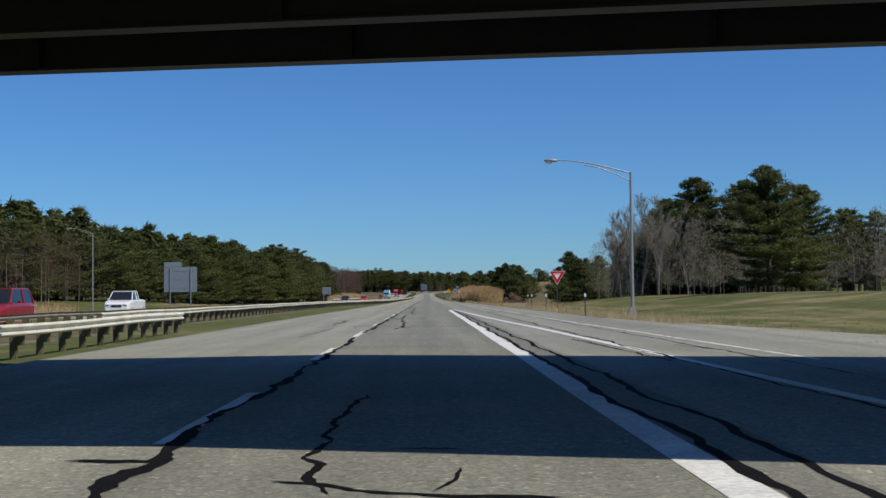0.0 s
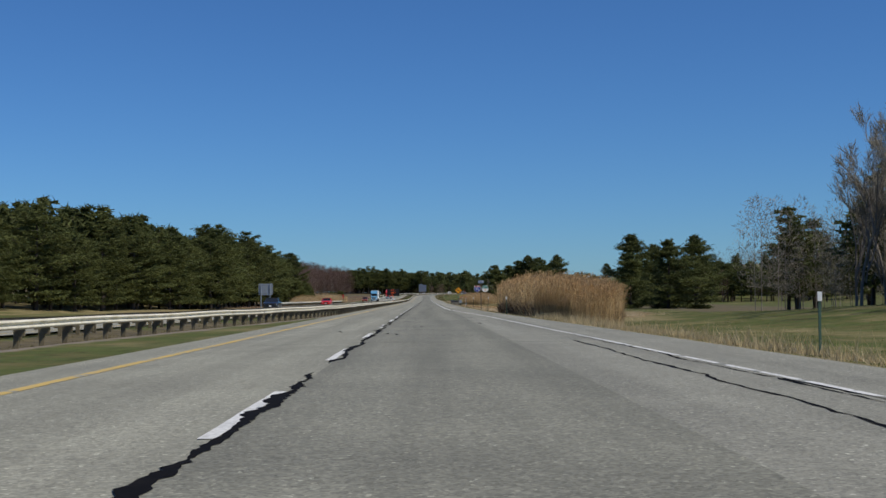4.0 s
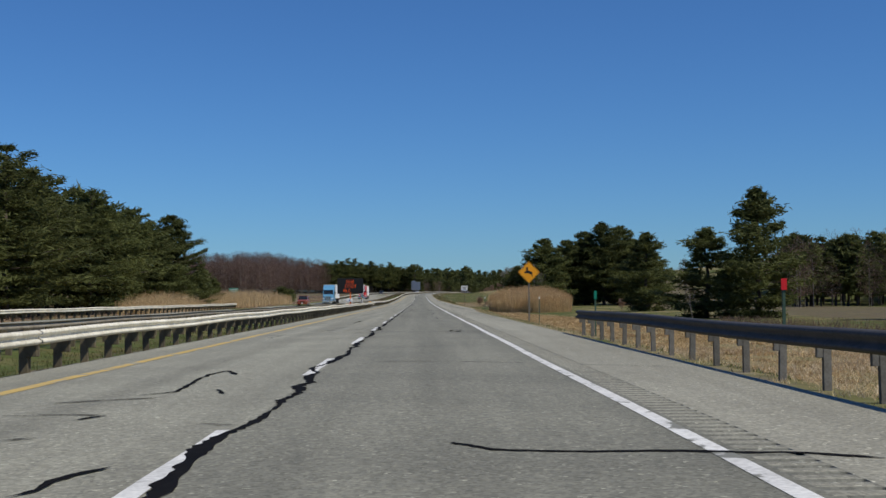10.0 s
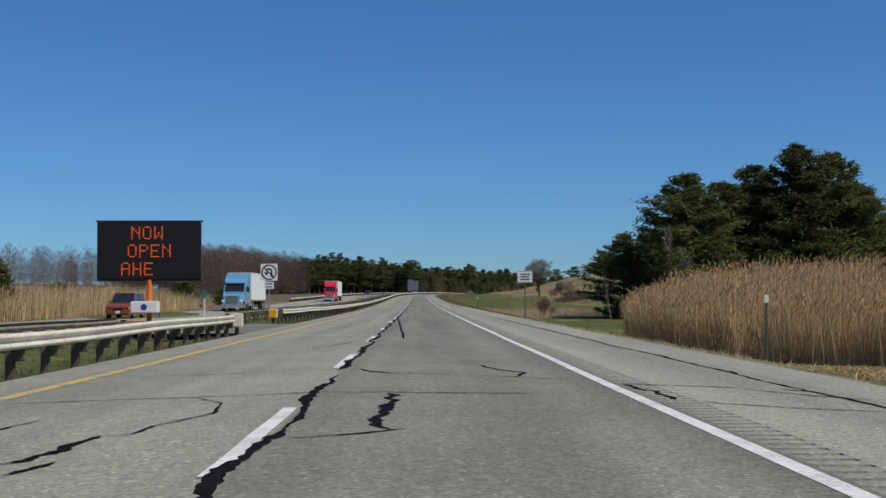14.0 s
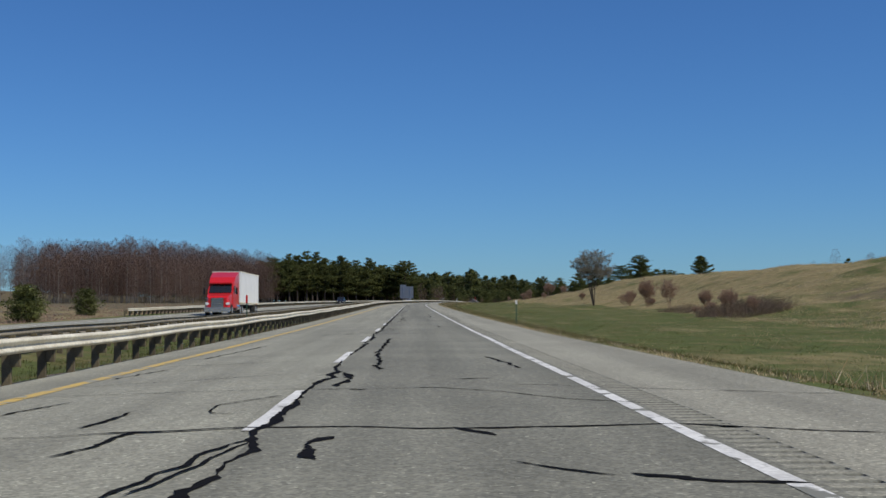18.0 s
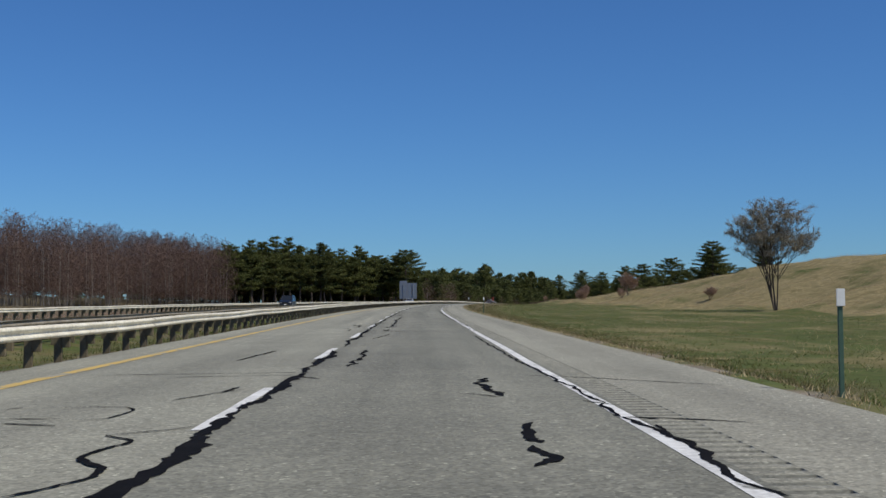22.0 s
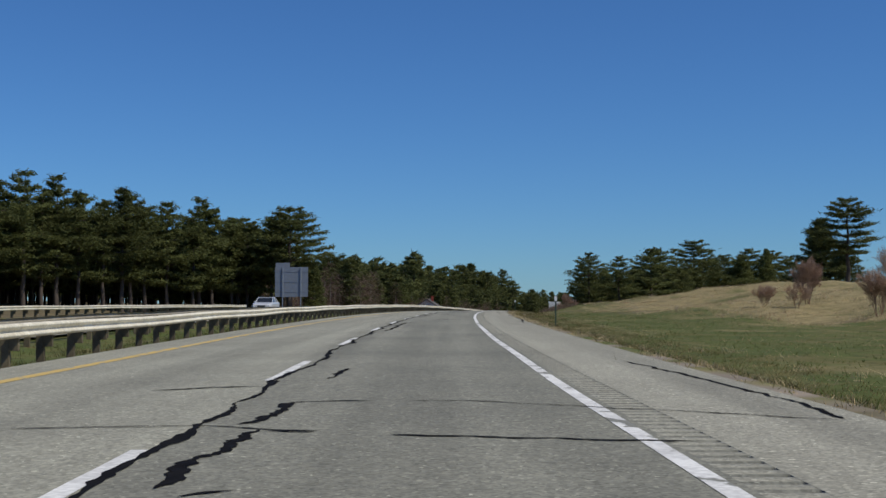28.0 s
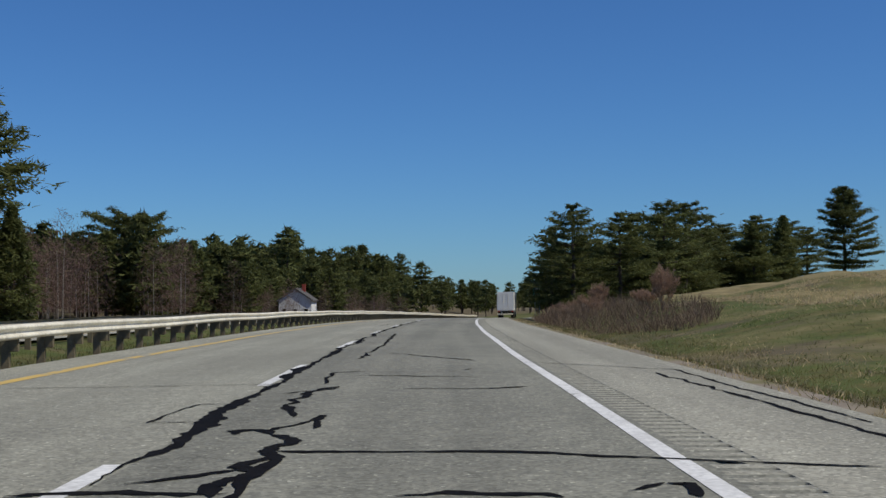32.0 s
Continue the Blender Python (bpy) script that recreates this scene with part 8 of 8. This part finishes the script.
M_GLASS = material("vehicle_glass", (0.015, 0.018, 0.02), (0.02, 0.022, 0.025), rough=0.08, spec=0.6)
M_TYRE = material("tyre_rubber", (0.02, 0.02, 0.02), (0.03, 0.03, 0.03), rough=0.9)
M_RIM = material("wheel_rim", (0.5, 0.5, 0.5), (0.4, 0.4, 0.4), rough=0.35, metal=0.7)
M_CHROME = material("chrome", (0.7, 0.7, 0.7), (0.6, 0.6, 0.6), rough=0.2, metal=0.9)
M_HEAD = material("headlight", (0.8, 0.8, 0.78), (0.7, 0.7, 0.68), rough=0.15)
M_TAIL = material("tail_light", (0.5, 0.02, 0.02), (0.4, 0.02, 0.02), rough=0.2)
M_TRAILER = material("trailer_white", (0.78, 0.78, 0.76), (0.68, 0.68, 0.66), rough=0.5, scale=0.7)


def loft(sections, bm=None):
    """Skin a row of outlines; each is (y, [(x, z), ...])."""
    bm = bm or bmesh.new()
    rings = [[bm.verts.new((x, y, z)) for x, z in pts] for y, pts in sections]
    n = len(rings[0])
    for a, b in zip(rings, rings[1:]):
        for i in range(n):
            j = (i + 1) % n
            bm.faces.new((a[i], a[j], b[j], b[i]))
    bm.faces.new(rings[0][::-1])
    bm.faces.new(rings[-1])
    return bm


def body_ring(w, z0, z1, top):
    """Cross section of a car body: sill, waist, shoulder and lid."""
    return [(-w * 0.94, z0), (-w, z0 + 0.18), (-w, z1 - 0.12), (-w * 0.95, z1), (-w * top, z1 + 0.03), (w * top, z1 + 0.03), (w * 0.95, z1), (w, z1 - 0.12), (w, z0 + 0.18), (w * 0.94, z0)]


def wheel(ob, x, y, r, w):
    t = part("wheel", rodded((x - w / 2, y, r), (x + w / 2, y, r), r, r, 20), M_TYRE, ob)
    part("rim", rodded((x - w / 2 - 0.012, y, r), (x + w / 2 + 0.012, y, r), r * 0.6, r * 0.6, 14), M_RIM, t)


def car(name, label, s, d, mat, kind="sedan", facing=180, category="car"):
    """Front at -y in its own frame, so that facing 0 looks back along the road."""
    ob = thing(name, label, category, "vehicles on the road", place=at_road(s, d, -0.01, facing - 180))
    L, W, hood, roof = {"sedan": (4.6, 0.88, 0.92, 1.42), "suv": (4.6, 0.91, 1.05, 1.74), "pickup": (5.5, 0.97, 1.12, 1.82)}[kind]
    h = L / 2
    part("body", loft([(-h, body_ring(W * 0.82, 0.32, hood * 0.72, 0.7)), (-h + 0.12, body_ring(W * 0.93, 0.25, hood * 0.82, 0.8)), (-h + 0.6, body_ring(W, 0.22, hood * 0.93, 0.85)),
                       (-h + 1.35, body_ring(W, 0.22, hood, 0.88)), (h - 0.9, body_ring(W, 0.22, hood * 1.02, 0.88)), (h - 0.15, body_ring(W * 0.96, 0.26, hood * 1.0, 0.86)), (h, body_ring(W * 0.9, 0.36, hood * 0.9, 0.8))]), mat, ob)
    a, b = -h + 1.25, {"sedan": h - 0.65, "suv": h - 0.06, "pickup": 0.75}[kind]
    slope = {"sedan": 0.75, "suv": 0.3, "pickup": 0.15}[kind]
    top = W * 0.76

    def cabin(inset, z1):
        return [(a + inset, [(-W * 0.9, hood), (W * 0.9, hood), (W * 0.9, hood + 0.02), (-W * 0.9, hood + 0.02)]),
                (a + 0.72, [(-W * 0.92, hood), (W * 0.92, hood), (top, z1), (-top, z1)]),
                (b - slope, [(-W * 0.92, hood), (W * 0.92, hood), (top, z1), (-top, z1)]),
                (b, [(-W * 0.9, hood), (W * 0.9, hood), (W * 0.88, hood + 0.03), (-W * 0.88, hood + 0.03)])]
    part("glasshouse", loft(cabin(0.0, roof - 0.05)), M_GLASS, ob, "dark glass")
    part("roof", loft([(a + 0.68, [(-top, roof - 0.07), (top, roof - 0.07), (top * 0.93, roof), (-top * 0.93, roof)]), (b - slope + 0.04, [(-top, roof - 0.07), (top, roof - 0.07), (top * 0.93, roof), (-top * 0.93, roof)])]), mat, ob)
    for x in (-1, 1):
        for y0, y1 in ((a + 0.02, a + 0.74), (b - slope - 0.02, b - 0.02)):
            part("pillar", rodded((x * W * 0.9, y0 if y0 < 0.3 else y1, hood), (x * top, y1 if y0 < 0.3 else y0, roof - 0.05), 0.045, 0.035, 6), mat, ob)
        mid = (a + 0.72 + b - slope) / 2
        part("pillar", rodded((x * W * 0.935, mid, hood), (x * (top + 0.012), mid, roof - 0.06), 0.045, 0.04, 6), mat, ob)
        part("headlight", boxed((0.32, 0.12, 0.15), (x * W * 0.68, -h + 0.06, hood * 0.66), 0.03), M_HEAD, ob)
        part("tail_light", boxed((0.2, 0.08, 0.2), (x * W * 0.76, h - 0.01, hood * 0.75), 0.02), M_TAIL, ob)
        part("mirror", boxed((0.16, 0.1, 0.12), (x * (W + 0.1), a + 0.65, hood + 0.08), 0.03), mat, ob)
        for y in (-h + 0.85, h - 0.95):
            wheel(ob, x * (W - 0.12), y, 0.33 if kind == "sedan" else 0.38, 0.22)
    part("grille", boxed((W * 0.8, 0.05, 0.16), (0, -h - 0.005, hood * 0.62), 0.02), M_BLACK, ob)
    part("bumper", boxed((W * 1.6, 0.12, 0.18), (0, -h + 0.03, 0.42), 0.04), mat, ob)
    part("number_plate", boxed((0.3, 0.012, 0.15), (0, -h - 0.035, 0.44)), M_SIGNWHITE, ob)
    if kind == "pickup":
        part("cargo_bed", boxed((W * 1.5, h - 0.95, 0.06), (0, (h + 0.8) / 2, hood + 0.02)), M_BLACK, ob)
    return ob


def trailer_box(ob, y0, length, mat, high=4.05):
    part("cargo_box", boxed((2.55, length, high - 1.15), (0, y0 + length / 2, (high + 1.15) / 2), 0.03), mat, ob)
    bm = bmesh.new()
    for z in (1.18, high - 0.04):
        box(bm, (2.6, length + 0.04, 0.1), (0, y0 + length / 2, z))
    part("rail_frame", bm, M_STEEL, ob)
    for k in range(int(length / 1.2)):
        for x in (-1.285, 1.285):
            part("side_rib", boxed((0.012, 0.05, high - 1.3), (x, y0 + 0.6 + 1.2 * k, (high + 1.15) / 2)), mat, ob)
    e = y0 + length
    for x in (-0.62, 0.62):
        dr = part("rear_door", boxed((1.2, 0.03, high - 1.35), (x, e + 0.02, (high + 1.15) / 2), 0.01), mat, ob)
        part("lock_bar", rodded((x * 0.6, e + 0.05, 1.3), (x * 0.6, e + 0.05, high - 0.2), 0.02, 0.02, 6), M_STEEL, dr)
        part("tail_light", boxed((0.25, 0.05, 0.12), (x * 1.7, e + 0.02, 1.12), 0.01), M_TAIL, ob)
    part("rear_bumper", boxed((2.3, 0.1, 0.12), (0, e - 0.05, 0.6)), M_STEEL, ob)
    for x in (-0.8, 0.8):
        part("bumper_bar", boxed((0.08, 0.08, 0.6), (x, e - 0.05, 0.88)), M_STEEL, ob)
    for y in (e - 1.6, e - 2.85):
        for x in (-1.05, 1.05):
            wheel(ob, x, y, 0.5, 0.5)
    part("axle_frame", boxed((1.2, 3.0, 0.35), (0, e - 2.2, 0.85)), M_BLACK, ob)


def semi(s, d, cab, label, box_len, box_mat):
    ob = thing("semi_truck", label, "truck", "vehicles on the road", place=at_road(s, d, -0.01, 0))
    part("hood", loft([(0.0, [(-0.85, 0.75), (0.85, 0.75), (0.8, 1.55), (-0.8, 1.55)]), (0.25, [(-1.05, 0.65), (1.05, 0.65), (0.95, 1.75), (-0.95, 1.75)]), (1.6, [(-1.12, 0.65), (1.12, 0.65), (1.05, 2.0), (-1.05, 2.0)])]), cab, ob)
    part("cab", loft([(1.6, [(-1.15, 0.7), (1.15, 0.7), (1.12, 2.0), (-1.12, 2.0)]), (2.25, [(-1.18, 0.7), (1.18, 0.7), (1.08, 2.85), (-1.08, 2.85)]), (3.2, [(-1.2, 0.7), (1.2, 0.7), (1.15, 3.45), (-1.15, 3.45)]), (4.9, [(-1.22, 0.7), (1.22, 0.7), (1.2, 3.95), (-1.2, 3.95)])]), cab, ob)
    part("windshield", loft([(1.57, [(-1.0, 2.03), (1.0, 2.03), (1.0, 2.05), (-1.0, 2.05)]), (2.19, [(-0.98, 2.03), (0.98, 2.03), (0.96, 2.8), (-0.96, 2.8)])]), M_GLASS, ob)
    part("visor", boxed((2.1, 0.25, 0.12), (0, 2.1, 2.9), 0.03), cab, ob)
    g = part("grille", boxed((1.1, 0.06, 0.85), (0, -0.02, 1.15), 0.03), M_CHROME, ob)
    for k in range(5):
        part("grille_bar", boxed((1.0, 0.02, 0.05), (0, -0.06, 0.85 + 0.15 * k)), M_BLACK, g)
    part("bumper", boxed((2.35, 0.3, 0.42), (0, -0.05, 0.52), 0.06), M_CHROME, ob)
    for x in (-1, 1):
        part("headlight", boxed((0.38, 0.12, 0.25), (x * 0.88, 0.02, 1.05), 0.05), M_HEAD, ob)
        part("door_window", boxed((0.03, 0.75, 0.65), (x * 1.16, 2.75, 2.3), 0.01), M_GLASS, ob)
        part("mirror", boxed((0.14, 0.1, 0.6), (x * 1.45, 1.75, 2.2), 0.03), M_BLACK, ob)
        part("mirror_arm", rodded((x * 1.1, 1.8, 2.45), (x * 1.45, 1.75, 2.45), 0.02, 0.02, 6), M_CHROME, ob)
        part("fuel_tank", rodded((x * 1.0, 3.4, 0.75), (x * 1.0, 4.9, 0.75), 0.33, 0.33, 14), M_CHROME, ob)
        part("exhaust_stack", rodded((x * 1.1, 5.0, 1.0), (x * 1.1, 5.0, 3.9), 0.07, 0.07, 10), M_CHROME, ob)
        wheel(ob, x * 1.0, 0.95, 0.5, 0.32)
        for y in (5.6, 6.9):
            wheel(ob, x * 0.98, y, 0.5, 0.55)
    part("chassis", boxed((0.9, 7.4, 0.25), (0, 3.9, 0.85)), M_BLACK, ob)
    trailer_box(ob, 5.4, box_len, box_mat)
    return ob


red = paint("red_paint", (0.6, 0.015, 0.015))
semi(706, -17.6, red, "red semi truck hauling a plain white box trailer", 13.5, M_TRAILER)
semi(592, -19.4, paint("light_blue_paint", (0.12, 0.32, 0.5)), "light blue semi truck hauling a white box trailer", 12.0, M_TRAILER)
car("sedan", "bright red sedan in the opposite lane", 363, -18.4, red)
car("suv", "dark red sport utility vehicle beside the overpass", 54.8, -18.6, paint("dark_red_paint", (0.26, 0.012, 0.015)), "suv")
car("pickup", "white pickup truck in the opposite lane", 95, -22.8, paint("white_paint", (0.75, 0.75, 0.73)), "pickup")
car("suv", "orange-red sport utility vehicle in the opposite lane", 551, -20.6, paint("orange_paint", (0.24, 0.055, 0.02)), "suv")
car("sedan", "black sedan in the opposite lane", 283, -18.5, paint("black_car_paint", (0.015, 0.016, 0.02)))
car("suv", "near-black sport utility vehicle in the opposite lane", 905, -20.5, paint("navy_paint", (0.008, 0.01, 0.018)), "suv")
car("sedan", "silver sedan with headlights in the opposite lane", 1046, -18.0, paint("silver_paint", (0.5, 0.51, 0.53)))
lead = thing("box_truck", "white box truck seen from behind on the bend", "truck", "vehicles on the road", place=at_road(1250, 2.0, 0, 0))
part("cab", loft([(9.6, [(-1.1, 0.6), (1.1, 0.6), (1.0, 1.6), (-1.0, 1.6)]), (8.4, [(-1.15, 0.6), (1.15, 0.6), (1.05, 2.6), (-1.05, 2.6)]), (7.4, [(-1.15, 0.6), (1.15, 0.6), (1.1, 2.7), (-1.1, 2.7)])]), M_TRAILER, lead)
part("cargo_box", boxed((2.5, 7.2, 2.75), (0, 3.6, 2.45), 0.03), M_TRAILER, lead)
for x in (-0.6, 0.6):
    dr = part("rear_door", boxed((1.14, 0.03, 2.5), (x, -0.02, 2.45), 0.01), M_TRAILER, lead)
    part("lock_bar", rodded((x * 0.6, -0.05, 1.25), (x * 0.6, -0.05, 3.65), 0.02, 0.02, 6), M_STEEL, dr)
    part("tail_light", boxed((0.2, 0.05, 0.14), (x * 1.7, -0.03, 0.98), 0.01), M_TAIL, lead)
part("rear_bumper", boxed((2.3, 0.12, 0.16), (0, 0.0, 0.6)), M_STEEL, lead)
for x in (-1, 1):
    for y in (1.8, 8.3):
        wheel(lead, x * 0.95, y, 0.48, 0.45)
part("chassis", boxed((0.9, 9.0, 0.3), (0, 4.6, 0.85)), M_BLACK, lead)


# ---- far buildings ----
M_SIDING = material("white_siding", (0.72, 0.72, 0.7), (0.6, 0.6, 0.58), rough=0.7, scale=1, stretch=(1, 1, 8))
M_BRICKRED = material("red_siding", (0.3, 0.06, 0.04), (0.24, 0.05, 0.035), rough=0.8, scale=1)
M_SHINGLE = material("roof_shingle", (0.1, 0.095, 0.09), (0.07, 0.066, 0.063), rough=0.9, scale=2)


def house(s, d, size, label, wall_mat, turn, windows):
    w, l, h = size
    x, y, z = on_land(s, d, 0.2)
    ob = thing("house", label, "house", place=pose(x, y, z, 0, 0, turn))
    part("wall", slab([(-w / 2, 0), (w / 2, 0), (w / 2, h), (0, h + w * 0.32), (-w / 2, h)], -l / 2, l / 2), wall_mat, ob)
    rf = bmesh.new()
    for sg in (-1, 1):
        slab([(0, h + w * 0.34), (sg * w * 0.56, h - w * 0.03), (sg * w * 0.56, h + w * 0.01), (0, h + w * 0.39)], -l / 2 - 0.4, l / 2 + 0.4, rf)
    roof = part("roof", rf, M_SHINGLE, ob)
    part("chimney", boxed((0.7, 0.7, 1.8), (w * 0.15, l * 0.2, h + w * 0.38), 0.02), M_BRICKRED, roof)
    for k in range(windows):
        xx = -w / 2 + w * (k + 0.5) / windows
        wd = part("window", boxed((0.95, 0.08, 1.35), (xx, -l / 2, h * 0.55), 0.01), M_SIGNWHITE, ob)
        part("pane", boxed((0.8, 0.04, 1.2), (xx, -l / 2 - 0.045, h * 0.55)), M_GLASS, wd)
    part("door", boxed((1.0, 0.08, 2.05), (w * 0.05, -l / 2, 1.05), 0.01), M_WOOD, ob)


house(1330, -49, (7, 8, 5.2), "white clapboard house among the trees", M_SIDING, -12, 3)
house(1010, 205, (9, 12, 3.6), "red farmhouse on the hilltop field", M_BRICKRED, 20, 3)
house(1420, 14, (10, 8, 4.5), "white house past the crest", M_SIDING, -20, 4)
